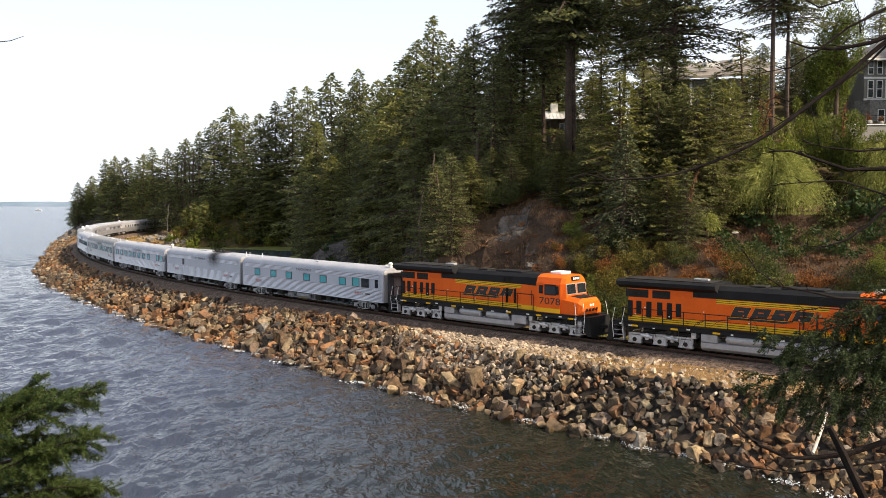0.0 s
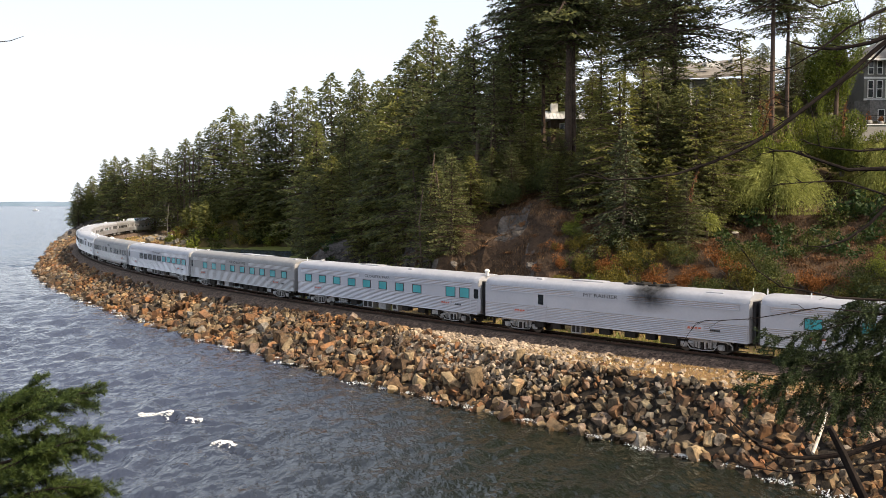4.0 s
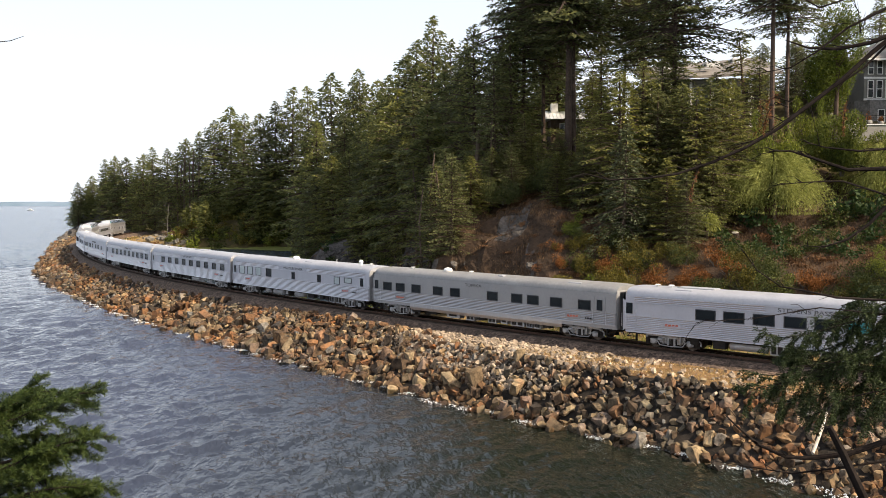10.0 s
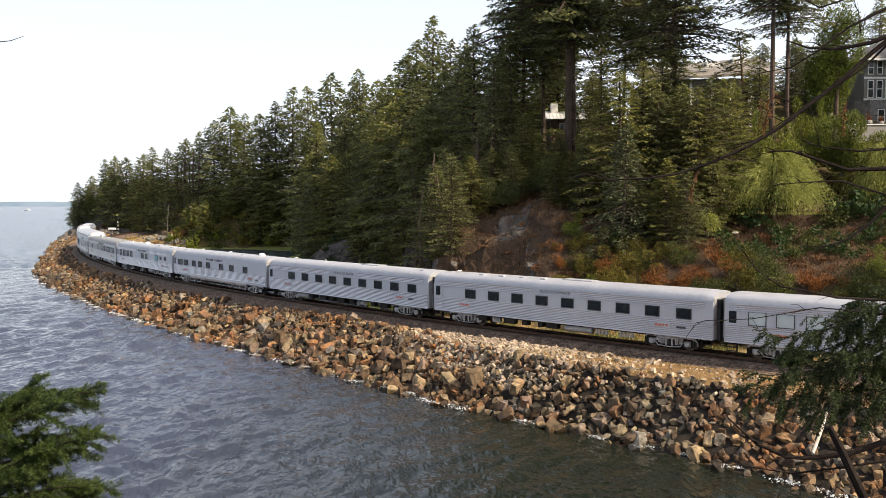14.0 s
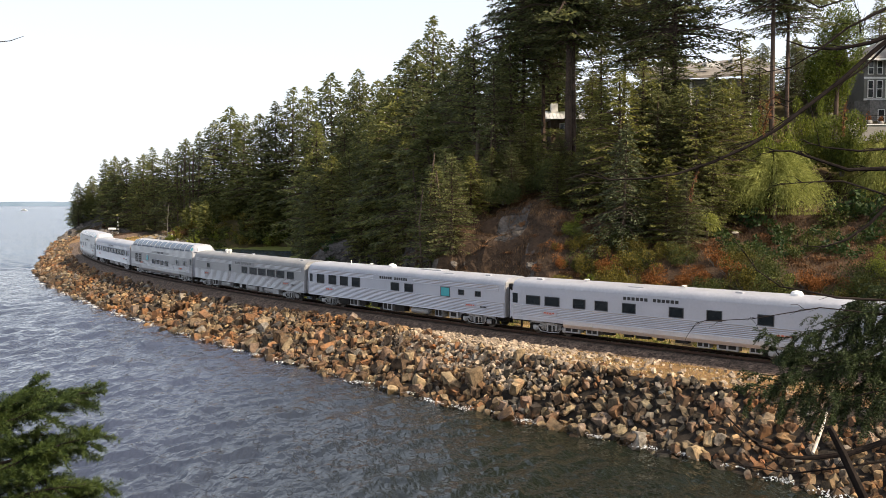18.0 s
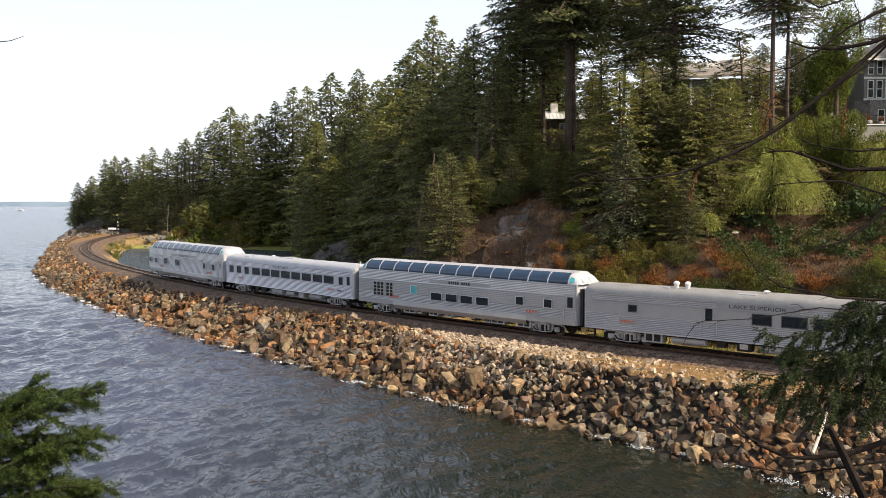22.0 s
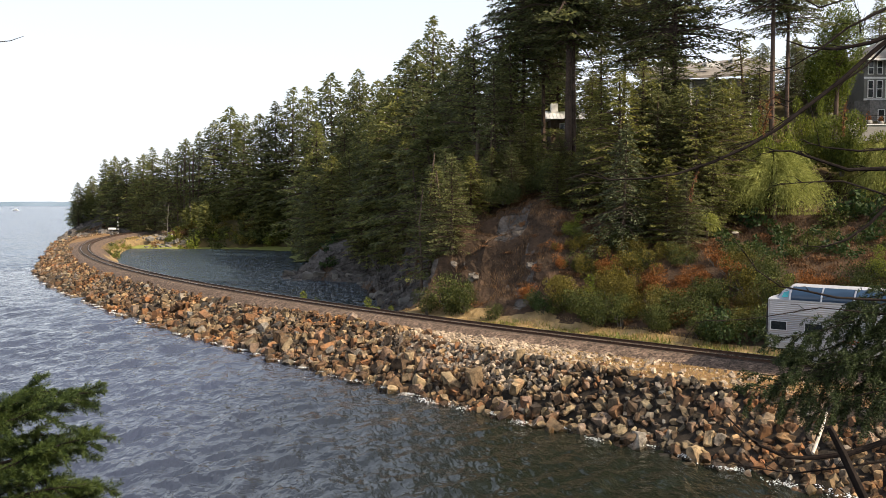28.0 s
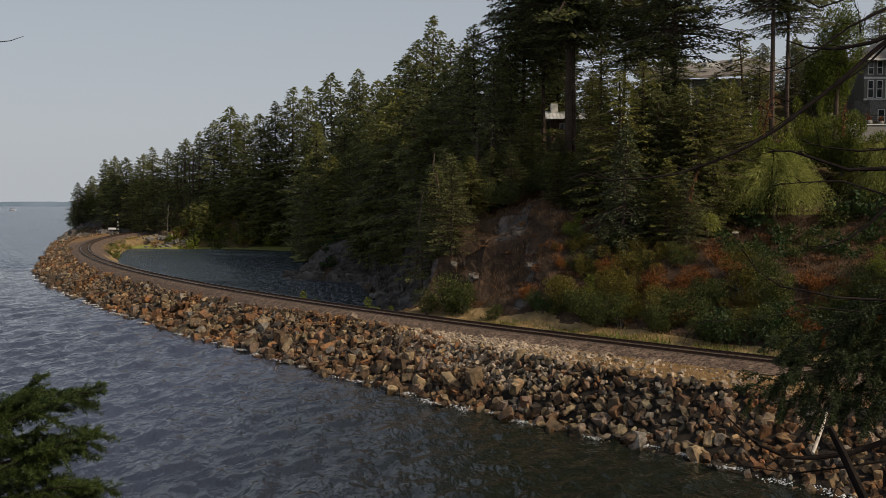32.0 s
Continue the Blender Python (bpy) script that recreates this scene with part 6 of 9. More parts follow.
        for sg in (-1, 1):
            ew = Shape()
            ew.add([(x + o * 0.54, sg * 0.12, 4.56), (x + o * 0.54, sg * 0.80, 4.50), (x + o * 0.93, sg * 0.86, 4.08), (x + o * 0.93, sg * 0.12, 4.08)], [(0, 1, 2, 3)])
            part("end_pane", ew, M["glass_white"], car, smooth=0)
            w = Shape()
            w.add([(x + o * 0.10, sg * (HALF - 0.05), 4.12), (x + o * 0.50, sg * (HALF - 0.09), 4.08), (x + o * 0.42, sg * (HALF - 0.28), 4.38), (x + o * 0.10, sg * (HALF - 0.22), 4.48)], [(0, 1, 2, 3)])
            part("pane", w, M["glass_teal"], car, smooth=0)
    rl = roof_line(3.93, 4.06, HALF - 0.02)
    for x0, x1 in ((E0, g0), (g1, E1)):
        if x1 > x0 + 0.1:
            part("roof_deck", Shape().prism(rl, x0, x1), M["roof"], car)
    for x, o in ((E0, -1), (E1, 1)):
        part("end_wall", Shape().box(x, x + o * 0.05, -HALF + 0.06, HALF - 0.06, 0.98, 4.0, 0.02), M["silver"], car, smooth=0)
        d = Shape()
        for q in range(3):
            xa = x + o * (0.06 + q * 0.08)
            d.box(xa, xa + o * 0.05, -1.05, -0.48, 0.95, 3.45)
            d.box(xa, xa + o * 0.05, 0.48, 1.05, 0.95, 3.45)
            d.box(xa, xa + o * 0.05, -1.05, 1.05, 3.22, 3.62)
        part("diaphragm", d, M["rubber"], car, smooth=0)
        part("coupler", Shape().box(x, x + o * 0.32, -0.12, 0.12, 0.78, 0.98, 0.03), M["under"], car)
    for d, w, tint, z0, z1 in lower:
        window(loc(d), w, z0, z1, tint, car, frame_mat=M["steel"], y=HALF + 0.05)
    for d in doors:
        car_door(loc(d), car, paint)
    if grille:
        for o, cols in ((-1.2, 3), (0.45, 2)):
            part("louvre_frame", Shape().box(loc(grille) + o - 0.09, loc(grille) + o + cols * 0.46 + 0.05, -HALF - 0.058, -HALF, 1.62, 2.92), paint, car, smooth=0)
            for i in range(cols):
                for j in range(4):
                    q = Shape().box(loc(grille) + o + i * 0.46, loc(grille) + o + 0.34 + i * 0.46, -HALF - 0.066, -HALF - 0.05, 1.70 + j * 0.30, 1.94 + j * 0.30)
                    part("louvre", q, M["under"], car, smooth=0)
    text, d, wide = title
    part("name_board", Shape().box(loc(d) - wide - 1.0, loc(d) + wide + 1.0, -HALF - 0.026, -HALF, 3.16, 3.46), paint, car, smooth=0)
    if text:
        writing(text, loc(d), -HALF - 0.028, 3.31, 0.34, car, M["letter"], wide)
    else:
        bars(loc(d), -HALF - 0.026, 3.31, wide, 0.22, car, 10)
    for x in (E0 + 4.8, E1 - 4.0):
        part("emblem_plate", Shape().box(x - 0.65, x + 0.65, -HALF - 0.056, -HALF, 1.56, 1.84), paint, car, smooth=0)
        swoosh(x, -HALF - 0.056, 1.64, 1.05, 0.14, car)
    truck_at(-L / 2 + 3.55, car)
    truck_at(L / 2 - 3.55, car)
    under_gear(car, L, rng, "skirt")
    if tail:
        for sg in (-1, 1):
            part("marker_light", Shape().tube([(E0 - 0.05, sg * 1.2, 3.3), (E0 - 0.13, sg * 1.2, 3.3)], 0.08, 8), M["red"], car)
    MOVERS.append(("vehicle", car, mid))
    return car


dome_carriage(13, "grey stainless full-length dome lounge carriage with curved glass", ("", 11.42, 2.4),
              row([16.64], 0.75, "teal", 2.1, 2.75) + row([13.97, 12.24, 10.57, 8.87], 1.26, "dark", 1.75, 2.35) + row([5.07, 2.37], 0.72, "dark", 2.1, 2.7), [0.4], (0.6, 23.0), 12, grille=20.6)
carriage(14, "silver fluted coach with a long row of dark windows", "light",
         row([22.19, 20.51, 18.81], 0.78, "dark") + row([16.79, 14.81, 12.86, 10.89, 8.94, 7.01, 5.04, 3.14], 1.5, "dark") + row([1.16], 0.5, "dark"),
         [-0.05], ("VALLEY VIEW", 11.91, 3.0), [("vent", 18.5), ("mush", 15.2), ("plate", 12.4), ("mast", -0.9), ("hatch", 19.6)])
dome_carriage(15, "grey stainless dome carriage at the tail of the train", ("GLACIER VIEW", 9.65, 2.9),
              row([21.2], 0.9, "dark", 2.1, 2.6) + row([19.15], 1.0, "dark", 2.0, 2.6) + row([15.67, 11.62], 1.3, "dark", 2.0, 2.75) + row([3.02, 0.5], 0.75, "dark", 2.1, 2.75), [-1.4], (-1.2, 20.6), 12, tail=True, fluted=True)


def six_wheel_truck():
    t = Shape()
    for sg in (-1, 1):
        t.slab([(-2.35, 0.80), (-2.3, 0.92), (2.3, 0.92), (2.35, 0.80)], sg * 1.04, sg * 1.16)
        for x in (-1.85, 0.0, 1.85):
            t.slab([(x - 0.34, 0.76), (x - 0.52, 0.22), (x + 0.52, 0.22), (x + 0.34, 0.76)], sg * 1.06, sg * 1.26)
            for q in (-0.42, 0.42):
                t.tube([(x + q, sg * 1.15, 0.5), (x + q, sg * 1.15, 0.92)], 0.10, 8)
        for x in (-0.92, 0.92):
            t.tube([(x - 0.42, sg * 1.28, 0.80), (x + 0.42, sg * 1.28, 0.70)], 0.13, 8)
            t.box(x - 0.12, x + 0.12, sg * 1.2, sg * 1.34, 0.5, 0.96, 0.02)
    t.box(-0.4, 0.4, -1.1, 1.1, 0.55, 0.95)
    return t.mesh("truck", M["truck_silver"])


LTRUCK = six_wheel_truck()


def six_wheel_dark():
    """Bearing caps, motors and brake gear; long black plates fill in the frame's shade."""
    t = Shape()
    for sg in (-1, 1):
        t.box(-2.3, 2.3, sg * 0.92, sg * 1.0, 0.3, 0.95)
        for x in (-1.85, 0.0, 1.85):
            t.tube([(x, sg * 1.2, 0.46), (x, sg * 1.33, 0.46)], 0.15, 10)
        for x in (-0.92, 0.92):
            t.box(x - 0.3, x + 0.3, sg * 1.0, sg * 1.12, 0.3, 0.7)
    return t.mesh("motor", M["under"])


LTRUCK_DARK = six_wheel_dark()


def locomotive():
    """A six-axle freight locomotive, nose towards +x; x = 0 at its middle."""
    lo = thing("locomotive", "orange and black diesel locomotive with yellow stripes", "locomotive", "locomotives at the head")
    W = 1.0
    part("frame", Shape().box(-10.6, 9.6, -1.5, 1.5, 1.32, 1.62, 0.03), M["black"], lo, smooth=0)
    part("walkway_edge", Shape().box(-10.6, 9.4, -1.53, 1.53, 1.62, 1.70), M["black"], lo, smooth=0)
    # long hood
    hood = Shape().box(-9.7, 3.6, -W, W, 1.70, 3.62, 0.02)
    hood.box(-9.7, -5.0, -W, W, 3.62, 4.0, 0.01)
    part("hood", hood, M["orange"], lo, smooth=0)
    part("hood_top", Shape().prism([(-W - 0.02, 3.62), (-W - 0.02, 4.18), (-W + 0.25, 4.46), (W - 0.25, 4.46), (W + 0.02, 4.18), (W + 0.02, 3.62)], -5.0, 4.3), M["black"], lo, smooth=0)
    st = Shape()
    for sg in (-1, 1):
        y0, y1 = sg * W, sg * (W + 0.012)
        st.box(-3.4, 5.3, y0, y1, 3.30, 3.60)
        st.box(-9.7, 5.3, y0, y1, 1.72, 2.08)
        st.box(5.32, 7.5, sg * 1.5, sg * 1.512, 1.74, 2.04)
        st.box(3.62, 5.29, sg * 1.18, sg * 1.192, 1.72, 2.06)
    part("yellow_stripe", st, M["yellow"], lo, smooth=0)
    st = Shape()
    for sg in (-1, 1):
        for z in (3.37, 3.49):
            st.box(-3.4, 5.3, sg * W, sg * (W + 0.016), z, z + 0.035)
        for z in (1.82, 1.95):
            st.box(-9.7, 5.3, sg * W, sg * (W + 0.016), z, z + 0.035)
        for x in (2.1, 2.9, 4.6):
            st.box(x, x + 0.05, sg * 1.0, sg * 1.2, 2.1, 3.25)
    part("pinstripe", st, M["black"], lo, smooth=0)
    # radiator wings over the rear
    part("radiator", Shape().prism([(-1.03, 3.98), (-1.50, 4.22), (-1.52, 4.46), (-1.25, 4.60), (1.25, 4.60), (1.52, 4.46), (1.50, 4.22), (1.03, 3.98)], -10.4, -3.3), M["black"], lo, smooth=0)
    part("radiator_top", Shape().box(-9.9, -3.8, -1.1, 1.1, 4.60, 4.66, 0.02), M["under"], lo, smooth=0)
    for i, x in enumerate((-9.55, -8.9, -8.15, -7.35, -6.65, -6.0)):
        for sg in (-1, 1):
            part("grille", Shape().box(x - 0.19, x + 0.19, sg * W, sg * (W + 0.02), 2.2 if i % 2 else 2.0, 3.1), M["black"], lo, smooth=0)
    for x0, x1 in ((-9.9, -8.2), (-7.9, -6.6)):
        for sg in (-1, 1):
            part("intake_screen", Shape().box(x0, x1, sg * W, sg * (W + 0.025), 3.36, 3.90), M["under"], lo, smooth=0)
    dr = Shape()
    for i in range(11):
        x = -4.9 + i * 0.86
        for sg in (-1, 1):
            dr.box(x, x + 0.02, sg * W, sg * (W + 0.010), 2.1, 3.28)
            dr.box(x + 0.7, x + 0.74, sg * W, sg * (W + 0.03), 2.55, 2.72)
    part("hood_door", dr, M["orange"], lo, smooth=0)
    # blower bulge, exhaust, roof boxes
    part("exhaust", Shape().box(-1.4, -0.4, -0.45, 0.45, 4.44, 4.58, 0.04), M["under"], lo, smooth=0)
    part("roof_box", Shape().box(0.6, 3.2, -0.7, 0.7, 4.44, 4.58, 0.04), M["black"], lo, smooth=0)
    part("horn", Shape().box(-5.3, -4.3, -0.2, 0.2, 4.66, 4.80, 0.03), M["grey_box"], lo, smooth=0)
    part("equipment_cabinet", Shape().box(3.6, 5.3, -1.18, 1.18, 1.70, 3.62, 0.03), M["orange"], lo, smooth=0)
    part("cabinet_top", Shape().prism([(-1.2, 3.62), (-1.2, 4.2), (-0.9, 4.5), (0.9, 4.5), (1.2, 4.2), (1.2, 3.62)], 4.3, 5.3), M["black"], lo, smooth=0)
    # emblem: four slanted bars with yellow edges and a swoosh
    for m, gy, grow in ((M["yellow"], 0.014, 0.018), (M["letter"], 0.02, 0.0)):
        e = Shape()
        for sg in (-1, 1):
            for i in range(4):
                a = -2.45 + i * 1.28
                z0, z1 = 2.58 - grow, 3.20 + grow
                e.slab([(a - grow, z0), (a + 1.05 + grow, z0), (a + 1.35 + grow, z1), (a + 0.3 - grow, z1)], sg * W, sg * (W + gy))
            e.slab([(-2.75 - grow, 2.36 - grow), (0.9, 2.36 - grow), (1.6 + grow, 2.50 + grow), (-2.5, 2.50 + grow)], sg * W, sg * (W + gy))
        part("emblem", e, m, lo, smooth=0)
    e = Shape()
    for sg in (-1, 1):
        for i in range(4):
            a = -2.45 + i * 1.28
            e.box(a + 0.5, a + 0.86, sg * W, sg * (W + 0.026), 2.89, 2.95)
    part("emblem_gap", e, M["orange"], lo, smooth=0)
    # cab
    cab = Shape().prism([(-1.5, 1.70), (-1.5, 3.9), (-1.32, 4.32), (-0.9, 4.52), (0.9, 4.52), (1.32, 4.32), (1.5, 3.9), (1.5, 1.70)], 5.3, 7.5)
    part("cab", cab, M["orange"], lo, smooth=0)
    front = Shape()
    oz = [(-1.5, 2.75), (-1.5, 3.9), (-1.32, 4.32), (-0.9, 4.52), (0.9, 4.52), (1.32, 4.32), (1.5, 3.9), (1.5, 2.75)]
    n = len(oz)
    v = [(7.5, y, z) for y, z in oz] + [(7.95 - 0.12 * (z - 2.75), y * 0.86, z if z < 4 else z - 0.04) for y, z in oz]
    front.add(v, [(i, (i + 1) % n, n + (i + 1) % n, n + i) for i in range(n)] + [tuple(range(n, 2 * n))])
    part("cab_front", front, M["orange"], lo, smooth=0)
    for sg in (-1, 1):
        for x0, x1, t in ((5.55, 5.9, "dark"), (6.12, 6.55, "white"), (6.6, 7.05, "white"), (7.1, 7.35, "dark")):
            part("cab_window", Shape().box(x0, x1, sg * 1.5, sg * 1.515, 3.10, 3.72), M["glass_dark" if t == "dark" else "glass_house"], lo, smooth=0)
        part("window_frame", Shape().box(6.06, 7.12, sg * 1.5, sg * 1.509, 3.03, 3.80), M["black"], lo, smooth=0)
        part("sunshade", Shape().box(6.0, 7.4, sg * 1.5, sg * 1.62, 3.84, 3.88), M["orange"], lo, smooth=0)
    ws = Shape()
    fr = Shape()
    for y0, y1 in ((-1.18, -0.12), (0.12, 1.18)):
        ws.add([(7.925, y0, 3.18), (7.925, y1, 3.18), (7.845, y1, 3.86), (7.845, y0, 3.86)], [(0, 1, 2, 3)])
        fr.add([(7.925, y0 - 0.06, 3.12), (7.925, y1 + 0.06, 3.12), (7.835, y1 + 0.06, 3.92), (7.835, y0 - 0.06, 3.92)], [(0, 1, 2, 3)])
    w = part("windscreen_frame", fr, M["grey_box"], lo, smooth=0)
    part("windscreen", ws, M["glass_house"], w, at=pose(0.015, 0, 0), smooth=0)
    part("number_box", Shape().box(7.55, 7.86, -0.5, 0.5, 4.10, 4.42, 0.03), M["black"], lo, smooth=0)
    num = Shape()
    for i in range(4):
        num.box(7.86, 7.87, -0.40 + i * 0.21, -0.25 + i * 0.21, 4.18, 4.35)
    part("number_bars", num, M["white"], lo, smooth=0)
    part("air_conditioner", Shape().box(5.9, 7.0, -0.6, 0.6, 4.5, 4.74, 0.06), M["white"], lo, smooth=0)
    # nose
    nose = Shape()
    no = [(-1.42, 1.70), (-1.42, 2.78), (-1.1, 3.08), (1.1, 3.08), (1.42, 2.78), (1.42, 1.70)]
    n = len(no)
    v = [(7.5, y, z) for y, z in no] + [(8.95, y * 0.94, z - (0.20 if z > 2 else 0)) for y, z in no] + [(9.25, y * 0.84, z - (0.40 if z > 2 else -0.05)) for y, z in no]
    nose.add(v, [(r * n + i, r * n + (i + 1) % n, (r + 1) * n + (i + 1) % n, (r + 1) * n + i) for r in range(2) for i in range(n)] + [tuple(range(2 * n, 3 * n))])
    part("nose", nose, M["orange"], lo, smooth=0)
    part("nose_top", Shape().add([(7.96, -0.98, 3.03), (8.90, -0.94, 2.905), (8.90, 0.94, 2.905), (7.96, 0.98, 3.03)], [(0, 1, 2, 3)]), M["black"], lo, smooth=0)
    for y in (-0.22, 0.22):
        part("headlight", Shape().tube([(9.15, y * 0.7, 2.40), (9.28, y * 0.7, 2.40)], 0.11, 10), M["white"], lo)
    e = Shape()
    for i in range(4):
        e.add([(9.275, -0.86 + i * 0.42, 1.95), (9.275, -0.56 + i * 0.42, 1.95), (9.275, -0.46 + i * 0.42, 2.18), (9.275, -0.76 + i * 0.42, 2.18)], [(0, 1, 2, 3)])
    part("nose_emblem", e, M["letter"], lo, smooth=0)
    # pilot, steps, handrails
    for x, o in ((9.6, 1), (-10.6, -1)):
        part("pilot", Shape().slab([(x, 1.62), (x + o * 0.35, 1.62), (x + o * 0.55, 0.25), (x + o * 0.2, 0.25), (x - o * 0.4, 1.0)], -1.35, 1.35), M["black"], lo, smooth=0)
        part("coupler", Shape().box(x + o * 0.3, x + o * 1.0, -0.14, 0.14, 0.78, 1.02, 0.03), M["under"], lo, smooth=0)
        stp = Shape()
        for sg in (-1, 1):
            for q in range(4):
                stp.box(x - o * 0.75, x - o * 0.05, sg * 1.15, sg * 1.5, 0.36 + q * 0.33, 0.39 + q * 0.33)
            stp.box(x - o * 0.80, x - o * 0.76, sg * 1.12, sg * 1.5, 0.34, 1.6)
        part("steps", stp, M["grey_box"], lo, smooth=0)
        hr = Shape()
        for sg in (-1, 1):
            for xx in (x - o * 0.05, x - o * 0.8):
                hr.tube([(xx, sg * 1.5, 0.5), (xx + o * 0.12, sg * 1.52, 1.6), (xx - o * 0.05, sg * 1.45, 2.6)], 0.02, 5)
        part("handrail", hr, M["white"], lo)
    hr = Shape()
    for sg in (-1, 1):
        hr.tube([(-10.5, sg * 1.48, 2.3), (-9.9, sg * 1.48, 2.62), (1.6, sg * 1.48, 2.62), (2.1, sg * 1.48, 2.95), (5.0, sg * 1.48, 2.95)], 0.028, 5)
        hr.tube([(-9.9, sg * 1.48, 2.2), (1.8, sg * 1.48, 2.2)], 0.014, 4)
        for i in range(11):
            hr.tube([(-9.9 + i * 1.49, sg * 1.48, 1.5), (-9.9 + i * 1.49, sg * 1.48, 2.95 if i > 8 else 2.62)], 0.032, 5)
    part("walkway_rail", hr, M["black"], lo)
    # tank, air reservoirs
    part("fuel_tank", Shape().prism([(-1.05, 0.84), (-1.5, 0.76), (-1.5, 0.42), (-1.2, 0.2), (1.2, 0.2), (1.5, 0.42), (1.5, 0.76), (1.05, 0.84)], -4.2, 3.2), M["grey_box"], lo, smooth=0)
    for x0 in (-2.6, 0.25):
        tk = Shape().tube([(x0, -1.24, 1.06), (x0 + 0.1, -1.24, 1.06), (x0 + 2.25, -1.24, 1.06), (x0 + 2.35, -1.24, 1.06)], [0.18, 0.28, 0.28, 0.18], 14)
        part("air_reservoir", tk, M["grey_box"], lo)
    part("battery_box", Shape().box(-4.2, -3.1, -1.52, -0.7, 0.80, 1.30, 0.03), M["grey_box"], lo, smooth=0)
    part("battery_box", Shape().box(2.9, 4.3, -1.5, -0.7, 0.62, 1.26, 0.03), M["grey_box"], lo, smooth=0)
    refl = Shape()
    for i in range(7):
        for sg in (-1, 1):
            refl.box(-9.2 + i * 2.9, -8.7 + i * 2.9, sg * 1.53, sg * 1.536, 1.38, 1.50)
    part("reflector", refl, M["yellow"], lo, smooth=0)
    pale = Shape()
    for i, x in enumerate((-10.1, -9.4, -7.6, -5.2, -2.2, 0.9, 2.4, 4.4, 6.2, 7.4, 8.8)):
        pale.box(x, x + 0.16 + 0.1 * (i % 2), -1.538, -1.53, 1.46 - 0.07 * (i % 3), 1.55 - 0.07 * (i % 3))
        pale.box(x + 0.9, x + 1.0, -1.024, -1.0, 2.14 + 0.5 * (i % 2), 2.22 + 0.5 * (i % 2)) if x < 2.4 else None
    part("data_plate", pale, M["white"], lo, smooth=0)
    pipe = Shape()
    for z, y in ((1.22, -1.36), (1.12, -1.42)):
        pipe.tube([(-10.2, y, z), (-4.4, y, z - 0.04), (-4.2, y, z + 0.02), (3.3, y, z + 0.02), (4.4, y, z - 0.05), (9.2, y, z)], 0.03, 5)
    for x in (-9.6, -6.2, -4.6, 4.9, 5.8, 8.3):
        pipe.box(x, x + 0.25, -1.40, -1.15, 0.98, 1.3, 0.02)
    part("piping", pipe, M["under"], lo)
    sand = Shape()
    for x in (-4.9, 4.55, 9.0):
        sand.box(x, x + 0.34, -1.46, -1.2, 0.92, 1.30, 0.03)
    part("sand_box", sand, M["truck_silver"], lo, smooth=0)
    lw = Shape()
    for i in range(8):
        lw.box(5.0 - 3.4 + i * 0.13, 5.0 - 3.34 + i * 0.13, -W - 0.05, -W - 0.02, 3.72, 4.12)
    part("louvre", lw, M["under"], lo, smooth=0)
    for x in (-7.2, 6.8):
        truck_at(x, lo, mesh=LTRUCK, axles=(-1.85, 0.0, 1.85))
    for sg in (-1,):
        writing("7078", 6.55, -1.506, 2.55, 0.72, lo, M["letter"], 1.9, "road_number")
    return lo


loco = locomotive()
MOVERS.append(("vehicle", loco, (JOINTS[0] + JOINTS[1]) / 2))
lead = copy_thing(loco, pose(0, 0, 0))
tagged(lead, "orange and black diesel locomotive at the head of the train", "locomotive", "locomotives at the head")
for ob in lead.children_recursive:
    if ob.name.startswith("wheelset"):
        MOVERS.append(("wheel", ob, lead))
MOVERS.append(("vehicle", lead, JOINTS[0] - (JOINTS[1] - JOINTS[0]) / 2))


# ---- rip-rap: angular boulders on the seaward bank ----
def stone_mesh(seed, points=13, fine=False):
    """A quarried block: a hull with broken corners; fine: with a chipped, uneven surface."""
    g = np.random.default_rng(seed)
    bm = bmesh.new()
    half = np.array((0.66, g.uniform(0.40, 0.58), g.uniform(0.28, 0.46)))
    for i in range(8):
        c = np.array([(i & 1) * 2 - 1, (i >> 1 & 1) * 2 - 1, (i >> 2 & 1) * 2 - 1]) * half * g.uniform(0.62, 1.12, 3)
        if g.random() < points / 20:
            for k in range(3):
                q = c.copy()
                q[k] *= g.uniform(0.35, 0.8)
                bm.verts.new(q)
        else:
            bm.verts.new(c)
    bmesh.ops.convex_hull(bm, input=bm.verts)
    bmesh.ops.delete(bm, geom=[v for v in bm.verts if not v.link_faces], context="VERTS")
    bmesh.ops.triangulate(bm, faces=bm.faces)
    if fine:
        bmesh.ops.subdivide_edges(bm, edges=bm.edges, cuts=1, use_grid_fill=True)
        o = Vector((seed * 1.7, seed * 0.9, seed * 0.3))
        for v in bm.verts:
            v.co += 0.13 * noise.noise_vector(v.co * 2.6 + o) + 0.05 * noise.noise_vector(v.co * 7.0 + o)
        bmesh.ops.triangulate(bm, faces=bm.faces)
    bmesh.ops.recalc_face_normals(bm, faces=bm.faces)
    me = bpy.data.meshes.new("boulder")
    bm.to_mesh(me)
    bm.free()
    me.materials.append(M["boulder"])
    return me


